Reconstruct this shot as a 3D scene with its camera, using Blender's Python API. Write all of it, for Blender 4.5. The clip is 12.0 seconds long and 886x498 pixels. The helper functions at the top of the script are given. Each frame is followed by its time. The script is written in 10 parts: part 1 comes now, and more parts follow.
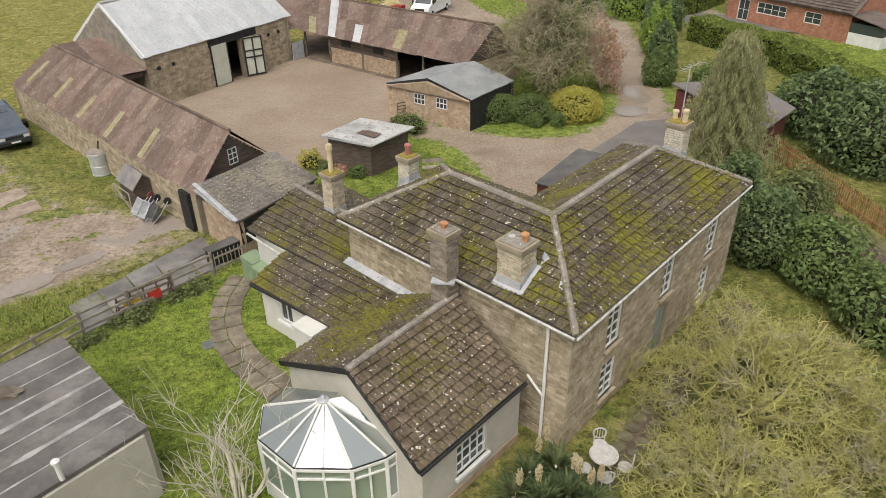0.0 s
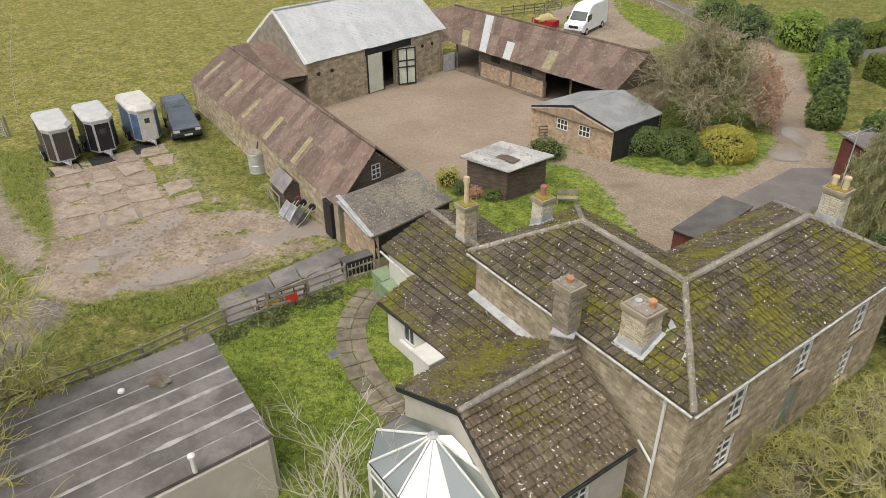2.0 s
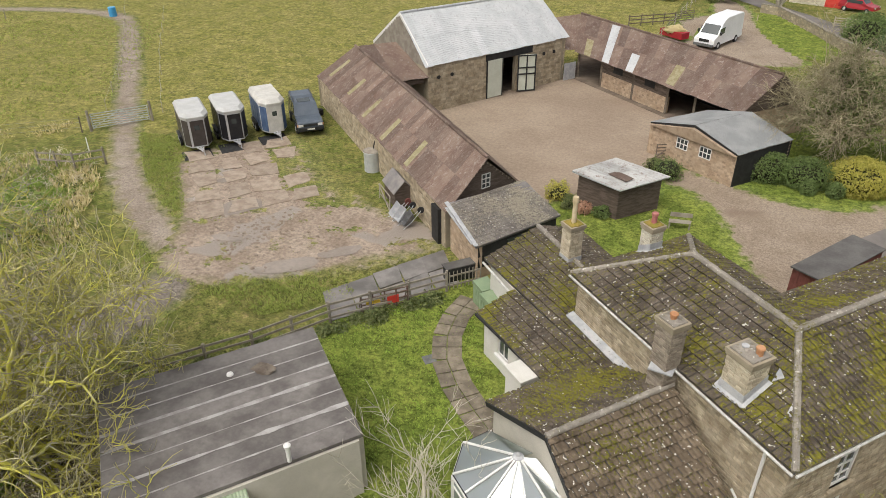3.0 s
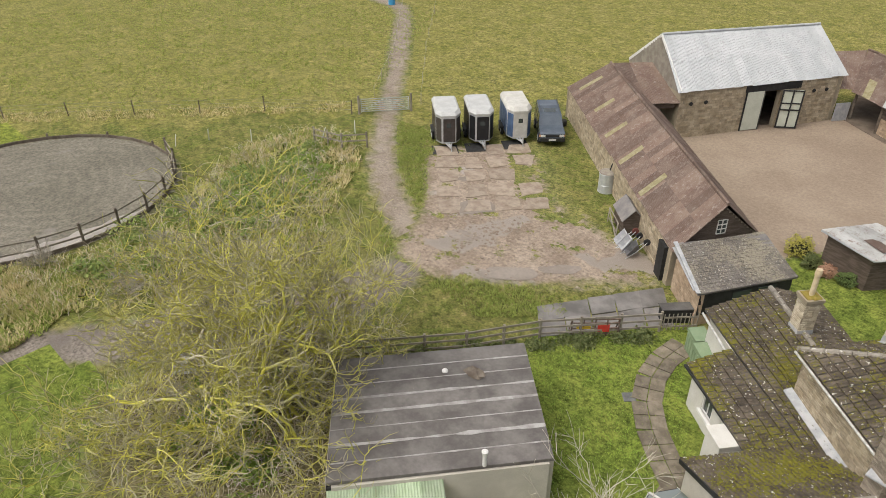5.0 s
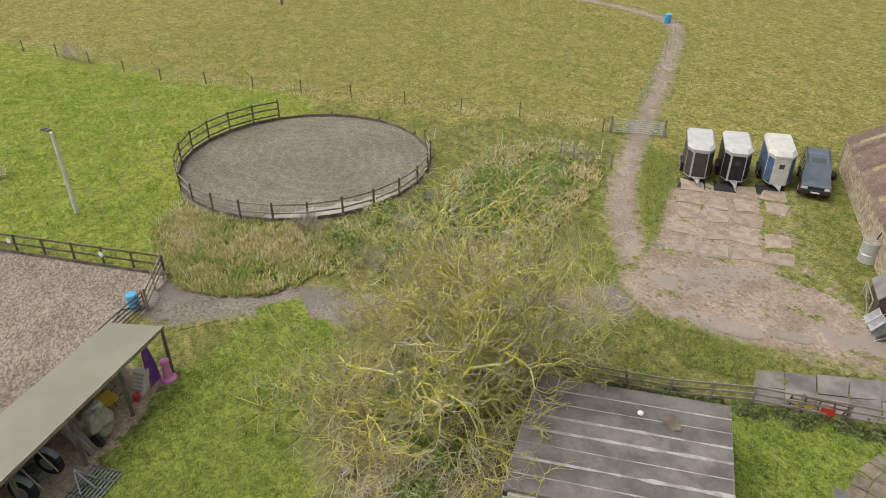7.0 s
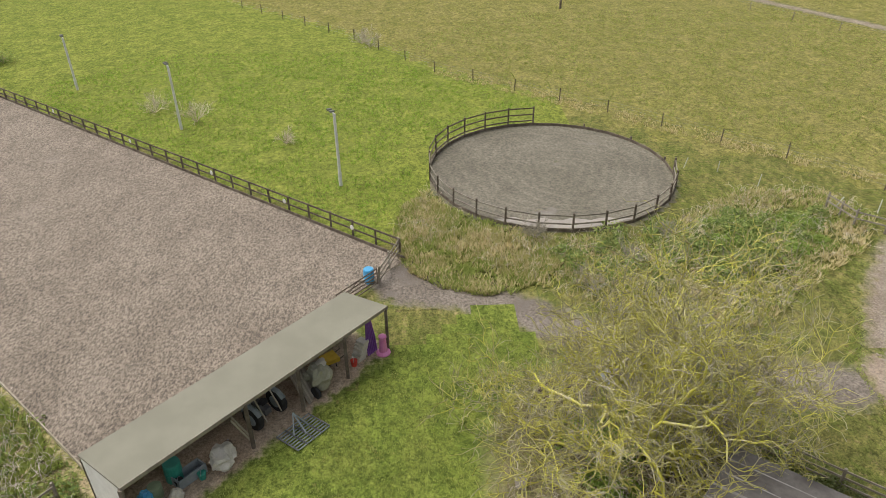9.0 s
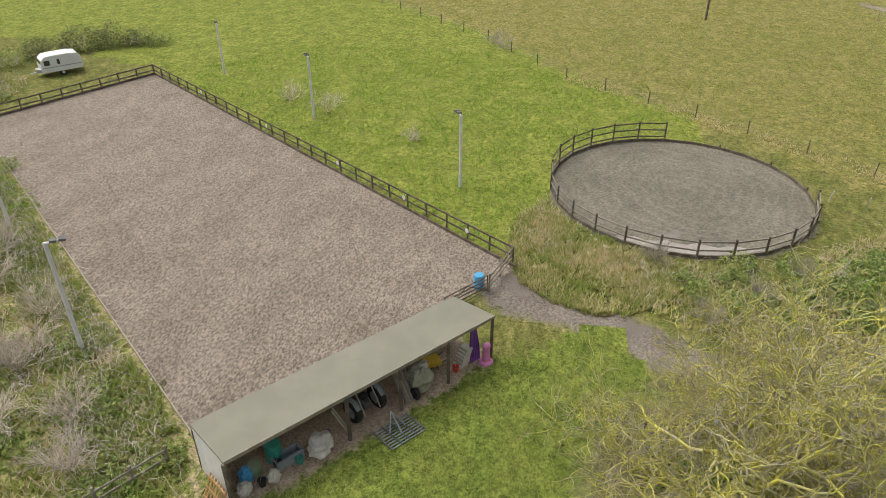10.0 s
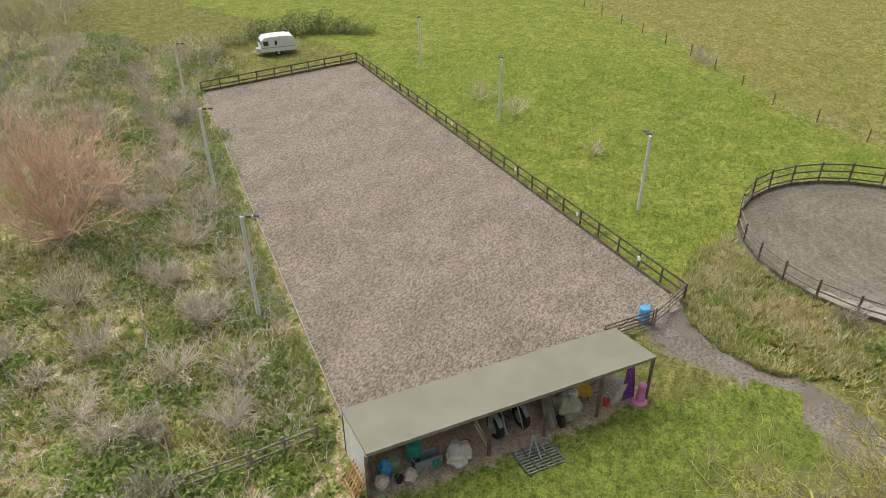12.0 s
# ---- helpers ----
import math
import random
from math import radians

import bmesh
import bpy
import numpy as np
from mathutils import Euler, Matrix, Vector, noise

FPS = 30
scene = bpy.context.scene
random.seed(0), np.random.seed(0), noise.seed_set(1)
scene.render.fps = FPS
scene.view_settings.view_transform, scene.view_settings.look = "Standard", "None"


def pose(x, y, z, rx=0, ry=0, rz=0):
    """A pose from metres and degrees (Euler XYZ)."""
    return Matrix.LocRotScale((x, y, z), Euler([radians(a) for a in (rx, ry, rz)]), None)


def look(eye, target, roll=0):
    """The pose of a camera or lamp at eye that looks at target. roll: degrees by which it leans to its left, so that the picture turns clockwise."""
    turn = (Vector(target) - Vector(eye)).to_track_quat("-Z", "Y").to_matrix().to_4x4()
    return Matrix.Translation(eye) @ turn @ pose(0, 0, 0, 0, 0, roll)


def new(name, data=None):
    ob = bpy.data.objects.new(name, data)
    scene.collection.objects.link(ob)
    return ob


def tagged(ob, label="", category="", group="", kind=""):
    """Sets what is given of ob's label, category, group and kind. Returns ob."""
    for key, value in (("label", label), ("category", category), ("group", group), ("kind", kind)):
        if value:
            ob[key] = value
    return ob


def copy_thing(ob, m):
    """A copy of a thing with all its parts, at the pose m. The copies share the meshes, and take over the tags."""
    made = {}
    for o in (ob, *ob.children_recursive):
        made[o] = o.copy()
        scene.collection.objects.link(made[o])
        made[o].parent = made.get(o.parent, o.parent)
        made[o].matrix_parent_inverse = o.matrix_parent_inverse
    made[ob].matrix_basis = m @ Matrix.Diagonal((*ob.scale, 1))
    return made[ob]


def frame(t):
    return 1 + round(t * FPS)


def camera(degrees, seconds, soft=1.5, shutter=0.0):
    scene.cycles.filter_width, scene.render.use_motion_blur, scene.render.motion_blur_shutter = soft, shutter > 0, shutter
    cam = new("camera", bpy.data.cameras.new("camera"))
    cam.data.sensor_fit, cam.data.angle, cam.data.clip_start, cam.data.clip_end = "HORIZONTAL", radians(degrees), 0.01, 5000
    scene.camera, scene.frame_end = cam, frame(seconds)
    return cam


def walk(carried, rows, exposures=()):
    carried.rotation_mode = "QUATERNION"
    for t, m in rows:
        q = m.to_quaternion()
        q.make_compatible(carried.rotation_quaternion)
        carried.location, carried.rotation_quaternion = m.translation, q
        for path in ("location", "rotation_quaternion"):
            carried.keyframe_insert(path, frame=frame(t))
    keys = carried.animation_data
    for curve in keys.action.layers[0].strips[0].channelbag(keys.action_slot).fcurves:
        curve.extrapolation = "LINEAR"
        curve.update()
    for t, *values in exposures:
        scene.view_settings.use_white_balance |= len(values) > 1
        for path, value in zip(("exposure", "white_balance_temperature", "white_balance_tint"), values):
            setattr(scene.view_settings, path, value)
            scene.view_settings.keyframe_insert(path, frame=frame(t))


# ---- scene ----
cam = camera(65.0, 12.0, soft=0.65)
# seconds, x, y, z, yaw to the left, pitch, roll
PATH = [
    (0, 0.504, -0.473, 16.169, 2.398, -31.115, -0.956),
    (0.5, 0.485, -0.367, 16.512, 4.584, -31.104, -0.771),
    (1, 0.477, -0.279, 16.886, 7.073, -31.095, -0.616),
    (1.5, 0.462, -0.197, 17.258, 10.076, -31.091, -0.533),
    (2, 0.444, -0.073, 17.568, 14.511, -31.109, -0.537),
    (2.5, 0.397, 0.059, 17.823, 19.436, -31.145, -0.543),
    (3, 0.410, 0.056, 18.181, 24.440, -31.209, -0.496),
    (3.2, 0.418, -0.010, 18.357, 26.492, -31.265, -0.483),
    (4.8, 0.238, -0.633, 19.967, 42.744, -31.853, -0.434),
    (5, 0.231, -0.668, 20.101, 44.639, -31.938, -0.396),
    (5.5, 0.254, -0.698, 20.381, 49.910, -31.964, -0.259),
    (6, 0.349, -0.776, 20.690, 55.373, -31.926, -0.230),
    (6.5, 0.489, -0.854, 20.992, 60.803, -31.872, -0.180),
    (7, 0.679, -0.943, 21.320, 66.211, -31.759, -0.203),
    (7.2, 0.753, -0.940, 21.453, 68.411, -31.735, -0.228),
    (8.8, 0.942, -0.439, 22.465, 86.326, -31.885, -0.589),
    (9, 0.883, -0.409, 22.558, 88.546, -31.874, -0.583),
    (9.5, 0.584, -0.455, 22.674, 93.953, -31.852, -0.435),
    (10, 0.278, -0.616, 22.737, 99.226, -31.877, -0.227),
    (10.5, 0.013, -0.814, 22.801, 104.396, -31.923, -0.071),
    (11, -0.191, -0.970, 22.909, 109.029, -31.990, -0.031),
    (11.5, -0.325, -1.031, 23.103, 112.163, -32.068, -0.033),
    (12, -0.407, -1.067, 23.340, 114.911, -32.145, -0.064),
]
walk(cam, [(t, pose(x, y, z, 0, 0, yaw) @ pose(0, 0, 0, 90 + pitch, 0, 0) @ pose(0, 0, 0, 0, 0, roll)) for t, x, y, z, yaw, pitch, roll in PATH])

# ---- light: an overcast winter day ----
world = bpy.data.worlds.new("overcast_sky")
scene.world = world
world.use_nodes = True
wn = world.node_tree
sky = wn.nodes.new("ShaderNodeTexSky")
sky.sky_type, sky.sun_disc = "NISHITA", False
sky.sun_elevation, sky.sun_rotation = radians(60), radians(200)
sky.air_density, sky.dust_density, sky.ozone_density = 1.0, 6.0, 1.0
grey = wn.nodes.new("ShaderNodeHueSaturation")
grey.inputs["Saturation"].default_value = 0.25
wn.links.new(sky.outputs[0], grey.inputs["Color"])
wn.links.new(grey.outputs[0], wn.nodes["Background"].inputs["Color"])
wn.nodes["Background"].inputs["Strength"].default_value = 0.15
sun = new("sun", bpy.data.lights.new("sun", "SUN"))
sun.data.energy, sun.data.angle, sun.data.color = 0.95, radians(50), (1.0, 0.9, 0.77)
sun.matrix_world = look((0, 0, 60), (8, 23, 18))
scene.view_settings.exposure = 0.27

# ---- materials ----


class Nodes:
    """A short way to write a node material."""

    def __init__(self, name):
        self.m = bpy.data.materials.new(name)
        self.m.use_nodes = True
        self.t = self.m.node_tree
        self.b = self.t.nodes["Principled BSDF"]
        self.co = self.t.nodes.new("ShaderNodeTexCoord").outputs["Object"]

    def put(self, socket, value):
        if isinstance(value, bpy.types.NodeSocket):
            self.t.links.new(value, socket)
        elif isinstance(value, (tuple, list)) and len(value) == 3 and socket.type == "RGBA":
            socket.default_value = (*value, 1)
        else:
            socket.default_value = value

    def node(self, kind, **ins):
        n = self.t.nodes.new(kind)
        for k, v in ins.items():
            self.put(n.inputs[k.replace("_", " ")], v)
        return n

    def noise(self, scale, detail=4.0, rough=0.6, co=None, stretch=None):
        v = co or self.co
        if stretch:
            mp = self.node("ShaderNodeMapping", Vector=v)
            mp.inputs["Scale"].default_value = stretch
            v = mp.outputs[0]
        return self.node("ShaderNodeTexNoise", Vector=v, Scale=scale, Detail=detail, Roughness=rough).outputs["Fac"]

    def ramp(self, v, a, b):
        n = self.node("ShaderNodeMapRange", Value=v)
        n.interpolation_type = "SMOOTHSTEP"
        n.inputs["From Min"].default_value, n.inputs["From Max"].default_value = a, b
        return n.outputs[0]

    def mix(self, f, a, b, kind="MIX"):
        n = self.t.nodes.new("ShaderNodeMix")
        n.data_type, n.blend_type = "RGBA", kind
        self.put(n.inputs[0], f), self.put(n.inputs[6], a), self.put(n.inputs[7], b)
        return n.outputs[2]

    def math(self, op, a, b=0.0):
        n = self.t.nodes.new("ShaderNodeMath")
        n.operation = op
        self.put(n.inputs[0], a), self.put(n.inputs[1], b)
        return n.outputs[0]

    def attr(self, name):
        n = self.t.nodes.new("ShaderNodeAttribute")
        n.attribute_name = name
        return n.outputs["Fac"]

    def random(self, per="object"):
        if per == "object":
            return self.t.nodes.new("ShaderNodeObjectInfo").outputs["Random"]
        return self.t.nodes.new("ShaderNodeNewGeometry").outputs["Random Per Island"]

    def done(self, color, rough=0.85, bump=None, strength=0.4, dist=0.02, metal=0.0, spec=0.3):
        self.put(self.b.inputs["Base Color"], color)
        self.put(self.b.inputs["Roughness"], rough)
        self.b.inputs["Metallic"].default_value = metal
        self.b.inputs["Specular IOR Level"].default_value = spec
        if bump is not None:
            n = self.node("ShaderNodeBump", Height=bump, Strength=strength, Distance=dist)
            self.put(self.b.inputs["Normal"], n.outputs[0])
        return self.m


def plain(name, a, b, scale=3.0, rough=0.8, bump=0.3, metal=0.0, fine=40.0, spread=(0.35, 0.65), spec=0.3, per=None, vary=0.25, stretch=None):
    """Two tones over large noise, fine grain, slight change from piece to piece."""
    k = Nodes(name)
    big, small = k.noise(scale, stretch=stretch), k.noise(fine, 3.0, stretch=stretch)
    c = k.mix(k.ramp(big, *spread), a, b)
    c = k.mix(0.35, c, k.mix(small, (0.25, 0.25, 0.25), (1.6, 1.6, 1.6)), "MULTIPLY")
    if per:
        dark = k.math("ADD", k.math("MULTIPLY", k.random(per), vary * 2), 1 - vary)
        cc = k.node("ShaderNodeCombineColor", Red=dark, Green=dark, Blue=dark).outputs[0]
        c = k.mix(1.0, c, cc, "MULTIPLY")
    return k.done(c, rough, small, bump, 0.01, metal, spec)


def grass_color(k, a, b, dry, scale=0.35, dryness=(0.5, 0.75)):
    c = k.mix(k.ramp(k.noise(scale, 6.0, 0.65), 0.35, 0.65), a, b)
    c = k.mix(k.ramp(k.noise(scale * 4.3, 5.0, 0.7), *dryness), c, dry)
    tuft = k.math("ADD", k.math("MULTIPLY", k.noise(2.6, 8.0, 0.85), 0.62), k.math("MULTIPLY", k.noise(9.0, 4.0, 0.8), 0.38))
    clump = k.noise(0.85, 6.0, 0.78)
    c = k.mix(0.8, c, k.mix(k.ramp(clump, 0.38, 0.62), (0.72, 0.76, 0.68), (1.26, 1.22, 1.17)), "MULTIPLY")
    return k.mix(0.9, c, k.mix(k.ramp(tuft, 0.37, 0.63), (0.28, 0.31, 0.26), (1.8, 1.72, 1.6)), "MULTIPLY"), tuft


def grass(name, a, b, dry, scale=0.35, dryness=(0.5, 0.75)):
    k = Nodes(name)
    c, tuft = grass_color(k, a, b, dry, scale, dryness)
    return k.done(c, 0.95, tuft, 0.9, 0.12, spec=0.1)


def earth(name, a, b, wet, scale=0.5, fine=14.0, wetness=(0.6, 0.7), green=None, edge=(0.1, 0.9), bump=0.6, stretch=None, patches=(0.62, 0.72), grit=0.7, rings=None, crisp=(0.32, 0.68)):
    """Bare ground that gives way to grass towards its edge and in patches; wet hollows are darker and glossy."""
    k = Nodes(name)
    big, small = k.noise(scale, 6.0, 0.65, stretch=stretch), k.noise(fine, 8.0, 0.8, stretch=stretch)
    c = k.mix(k.ramp(big, 0.35, 0.65), a, b)
    c = k.mix(grit, c, k.mix(k.ramp(small, *crisp), (0.4, 0.4, 0.4), (1.5, 1.5, 1.5)), "MULTIPLY")
    if rings:
        off = k.node("ShaderNodeVectorMath")
        off.operation = "SUBTRACT"
        k.put(off.inputs[0], k.co), k.put(off.inputs[1], rings)
        wv = k.node("ShaderNodeTexWave", Vector=off.outputs[0], Scale=0.3, Distortion=26.0, Detail=6.0, Detail_Scale=0.35)
        wv.wave_type, wv.rings_direction = "RINGS", "Z"
        c = k.mix(0.16, c, k.mix(k.ramp(wv.outputs["Fac"], 0.5, 0.95), (0.72, 0.72, 0.7), (1.5, 1.48, 1.45)), "MULTIPLY")
    w = k.ramp(k.noise(scale * 0.7, 3.0, 0.5), *wetness)
    c = k.mix(w, c, wet)
    rough = k.math("SUBTRACT", 0.9, k.math("MULTIPLY", w, 0.62))
    if green:
        g, tuft = grass_color(k, *green, 0.6, (0.6, 0.85) if green is LAWN else (0.5, 0.75))
        e = k.math("ADD", k.attr("edge"), k.math("MULTIPLY", k.math("SUBTRACT", k.noise(1.3, 6.0, 0.7), 0.5), 2.6))
        on = k.ramp(e, *edge)
        if patches:
            on = k.math("MULTIPLY", on, k.math("SUBTRACT", 1.0, k.ramp(k.noise(scale * 1.1 + 0.07, 6.0, 0.7), *patches)))
        c = k.mix(on, g, c)
        rough = k.math("ADD", rough, k.math("SUBTRACT", 1.0, on))
    return k.done(c, rough, small, bump, 0.05, spec=0.28)


PASTURE = ((0.17, 0.172, 0.05), (0.215, 0.202, 0.076), (0.255, 0.218, 0.11))
ROUGH = ((0.115, 0.138, 0.036), (0.17, 0.166, 0.06), (0.26, 0.21, 0.115))
LAWN = ((0.122, 0.165, 0.034), (0.165, 0.2, 0.047), (0.205, 0.208, 0.078))
M = {}
M["pasture"] = grass("pasture_grass", *PASTURE)
M["rough"] = grass("rough_grass", *ROUGH, scale=0.6)
M["meadow"] = grass("meadow_grass", (0.15, 0.188, 0.037), (0.198, 0.226, 0.053), (0.245, 0.24, 0.09), dryness=(0.6, 0.85))
M["lawn"] = grass("lawn_grass", *LAWN, scale=0.6, dryness=(0.6, 0.85))
M["mud"] = earth("mud_and_gravel", (0.225, 0.172, 0.13), (0.34, 0.275, 0.215), (0.265, 0.225, 0.19), 0.42, 5.0, (0.56, 0.6), ROUGH, (-0.5, 0.5), grit=0.6, patches=(0.56, 0.61))
M["track"] = earth("gravel_track", (0.23, 0.185, 0.145), (0.31, 0.26, 0.21), (0.19, 0.16, 0.13), 0.5, 11.0, (0.64, 0.7), ROUGH, (-0.3, 0.8), patches=None, grit=0.85)
M["path"] = earth("muddy_path", (0.16, 0.135, 0.11), (0.215, 0.185, 0.155), (0.15, 0.125, 0.105), 0.5, 6.0, (0.6, 0.7), ROUGH, (-0.3, 0.6), patches=None, grit=0.95)
M["yard"] = earth("yard_concrete", (0.245, 0.188, 0.138), (0.31, 0.245, 0.183), (0.215, 0.158, 0.11), 0.14, 5.0, (0.52, 0.7), LAWN, (0.0, 0.3), 0.2, patches=None, grit=0.3)
M["drive"] = earth("gravel_drive", (0.24, 0.187, 0.137), (0.3, 0.242, 0.185), (0.22, 0.165, 0.12), 0.3, 12.0, (0.62, 0.72), LAWN, (0.0, 0.5), 0.4, patches=None)
M["joint_grass"] = earth("grassy_joints", (0.23, 0.18, 0.135), (0.31, 0.25, 0.195), (0.24, 0.2, 0.165), 0.9, 6.0, (0.6, 0.7), ROUGH, (0.3, 1.2), patches=(0.42, 0.52))
M["puddle"] = plain("puddle_water", (0.25, 0.208, 0.17), (0.3, 0.255, 0.215), 0.5, 0.12, 0.02, fine=6, spec=0.5)
M["tarmac"] = plain("worn_tarmac", (0.15, 0.135, 0.125), (0.19, 0.17, 0.155), 0.6, 0.75, 0.3, fine=25)
M["sand"] = earth("arena_sand", (0.205, 0.17, 0.134), (0.255, 0.213, 0.17), (0.225, 0.188, 0.148), 0.3, 6.5, (0.6, 0.9), None, bump=1.0, stretch=(0.8, 1.3, 1.0), grit=0.95, crisp=(0.38, 0.62))
M["pen_sand"] = earth("pen_surface", (0.15, 0.137, 0.104), (0.19, 0.173, 0.135), (0.2, 0.18, 0.155), 0.25, 5.0, (0.64, 0.72), ROUGH, (-0.9, 0.2), 0.7, patches=(0.66, 0.8), rings=(-46, 8.8, 0))

# ---- ways to build ----


def put_mesh(name, verts, faces, material, parent=None, label="", smooth=False):
    me = bpy.data.meshes.new(name)
    me.from_pydata([tuple(v) for v in verts], [], faces)
    me.materials.append(material)
    if smooth:
        me.polygons.foreach_set("use_smooth", [True] * len(me.polygons))
    me.update()
    ob = new(name, me)
    if parent:
        ob.parent = parent
    return tagged(ob, label)


class Build:
    """Gathers solid pieces into one mesh."""

    def __init__(self):
        self.v, self.f = [], []

    def add(self, verts, faces):
        n = len(self.v)
        self.v += [tuple(v) for v in verts]
        self.f += [tuple(i + n for i in f) for f in faces]
        return self

    def prism(self, poly, z0, z1):
        """Upright prism on a plan outline; z0 and z1 may be lists, one height a corner."""
        n = len(poly)
        lo = z0 if isinstance(z0, (list, tuple)) else [z0] * n
        hi = z1 if isinstance(z1, (list, tuple)) else [z1] * n
        area = sum(poly[i][0] * poly[(i + 1) % n][1] - poly[(i + 1) % n][0] * poly[i][1] for i in range(n))
        order = list(range(n)) if area > 0 else list(range(n))[::-1]
        v = [(*poly[i][:2], lo[i]) for i in order] + [(*poly[i][:2], hi[i]) for i in order]
        f = [tuple(range(n))[::-1], tuple(range(n, 2 * n))] + [(i, (i + 1) % n, n + (i + 1) % n, n + i) for i in range(n)]
        return self.add(v, f)

    def slab(self, pts, thick):
        """A flat piece of that thickness, its upper face on the given points."""
        p = [Vector(q) for q in pts]
        nrm = sum(((p[i] - p[0]).cross(p[i + 1] - p[0]) for i in range(1, len(p) - 1)), Vector()).normalized()
        if nrm.z < -1e-6:
            p, nrm = p[::-1], -nrm
        n = len(p)
        v = [q for q in p] + [q - nrm * thick for q in p]
        f = [tuple(range(n)), tuple(range(n, 2 * n))[::-1]] + [(i + n, (i + 1) % n + n, (i + 1) % n, i) for i in range(n)]
        return self.add(v, f)

    def beam(self, a, b, w, h=None, up=(0, 0, 1)):
        """A square-edged bar from a to b, w wide and h high."""
        a, b, h = Vector(a), Vector(b), h or w
        d = (b - a).normalized()
        u = Vector(up)
        if abs(d.dot(u)) > 0.98:
            u = Vector((1, 0, 0))
        s = d.cross(u).normalized() * w / 2
        t = s.cross(d).normalized() * h / 2
        v = [q + i * s + j * t for q in (a, b) for i, j in ((-1, -1), (1, -1), (1, 1), (-1, 1))]
        return self.add(v, [(3, 2, 1, 0), (4, 5, 6, 7), (0, 1, 5, 4), (1, 2, 6, 5), (2, 3, 7, 6), (3, 0, 4, 7)])

    def tube(self, pts, radii, sides=8, cap=True):
        pts = [Vector(p) for p in pts]
        if not isinstance(radii, (list, tuple)):
            radii = [radii] * len(pts)
        n, rings = len(pts), []
        for i, p in enumerate(pts):
            d = (pts[min(i + 1, n - 1)] - pts[max(i - 1, 0)]).normalized()
            u = Vector((0, 0, 1)) if abs(d.z) < 0.95 else Vector((1, 0, 0))
            s = d.cross(u).normalized()
            t = s.cross(d)
            rings.append([p + radii[i] * (math.cos(q) * s + math.sin(q) * t) for q in (2 * math.pi * j / sides for j in range(sides))])
        f = [(i * sides + j, i * sides + (j + 1) % sides, (i + 1) * sides + (j + 1) % sides, (i + 1) * sides + j) for i in range(n - 1) for j in range(sides)]
        if cap:
            f += [tuple(range(sides))[::-1], tuple((n - 1) * sides + j for j in range(sides))]
        return self.add([q for r in rings for q in r], f)

    def lathe(self, at, profile, sides=16):
        """A turned shape: profile rows of radius and height above at."""
        x, y, z = at
        return self.tube([(x, y, z + h + 1e-5 * i) for i, (r, h) in enumerate(profile)], [r for r, h in profile], sides)

    def blob(self, at, r, seed=0, rough=0.25, seg=10, rings=7):
        """A lumpy closed body with radii r in x, y and z."""
        v = [(at[0], at[1], at[2] - r[2])]
        for i in range(1, rings):
            for j in range(seg):
                a, b = math.pi * i / rings - math.pi / 2, 2 * math.pi * j / seg
                d = Vector((math.cos(a) * math.cos(b), math.cos(a) * math.sin(b), math.sin(a)))
                q = 1 + rough * (noise.noise(d * 1.6 + Vector((seed * 3.1, seed, 0))) + 0.5 * noise.noise(d * 4.5 + Vector((seed, 0, seed))))
                v.append((at[0] + d.x * r[0] * q, at[1] + d.y * r[1] * q, at[2] + d.z * r[2] * q))
        v.append((at[0], at[1], at[2] + r[2]))
        f = [(0, 1 + (j + 1) % seg, 1 + j) for j in range(seg)]
        f += [(1 + i * seg + j, 1 + i * seg + (j + 1) % seg, 1 + (i + 1) * seg + (j + 1) % seg, 1 + (i + 1) * seg + j) for i in range(rings - 2) for j in range(seg)]
        n = len(v) - 1
        f += [(n, n - seg + j, n - seg + (j + 1) % seg) for j in range(seg)]
        return self.add(v, f)

    def part(self, name, material, parent=None, label="", smooth=False):
        return put_mesh(name, self.v, self.f, material, parent, label, smooth)


def thing(name, at, label, category, group="", kind=""):
    ob = new(name)
    ob.location = at
    ob.empty_display_size = 0.2
    bpy.context.view_layer.update()
    return tagged(ob, label, category, group, kind)


def under(thing_ob, ob):
    """Make ob a part of the thing without moving it."""
    ob.parent = thing_ob
    ob.matrix_parent_inverse = Matrix.Translation(thing_ob.location).inverted()
    return ob


class Kit:
    """One thing: an Empty at its base, and parts in world coordinates under it."""

    def __init__(self, name, at, label, category, group="", kind=""):
        self.ob = thing(name, at, label, category, group, kind)

    def add(self, name, build, material, label="", to=None, smooth=False):
        ob = build.part(name, material, None, label, smooth)
        ob.parent = to or self.ob
        if not to:
            ob.matrix_parent_inverse = Matrix.Translation(self.ob.location).inverted()
        return ob


def lerp(a, b, t):
    return tuple(p + (q - p) * t for p, q in zip(a, b))


def inside(p, poly):
    hit, n = False, len(poly)
    for i in range(n):
        (x1, y1), (x2, y2) = poly[i][:2], poly[(i + 1) % n][:2]
        if (y1 > p[1]) != (y2 > p[1]) and p[0] < (x2 - x1) * (p[1] - y1) / (y2 - y1) + x1:
            hit = not hit
    return hit


def edge_distance(p, poly):
    best, n = 1e9, len(poly)
    for i in range(n):
        ax, ay = poly[i][:2]
        bx, by = poly[(i + 1) % n][:2]
        dx, dy = bx - ax, by - ay
        t = max(0, min(1, ((p[0] - ax) * dx + (p[1] - ay) * dy) / (dx * dx + dy * dy + 1e-9)))
        best = min(best, math.hypot(p[0] - ax - t * dx, p[1] - ay - t * dy))
    return best


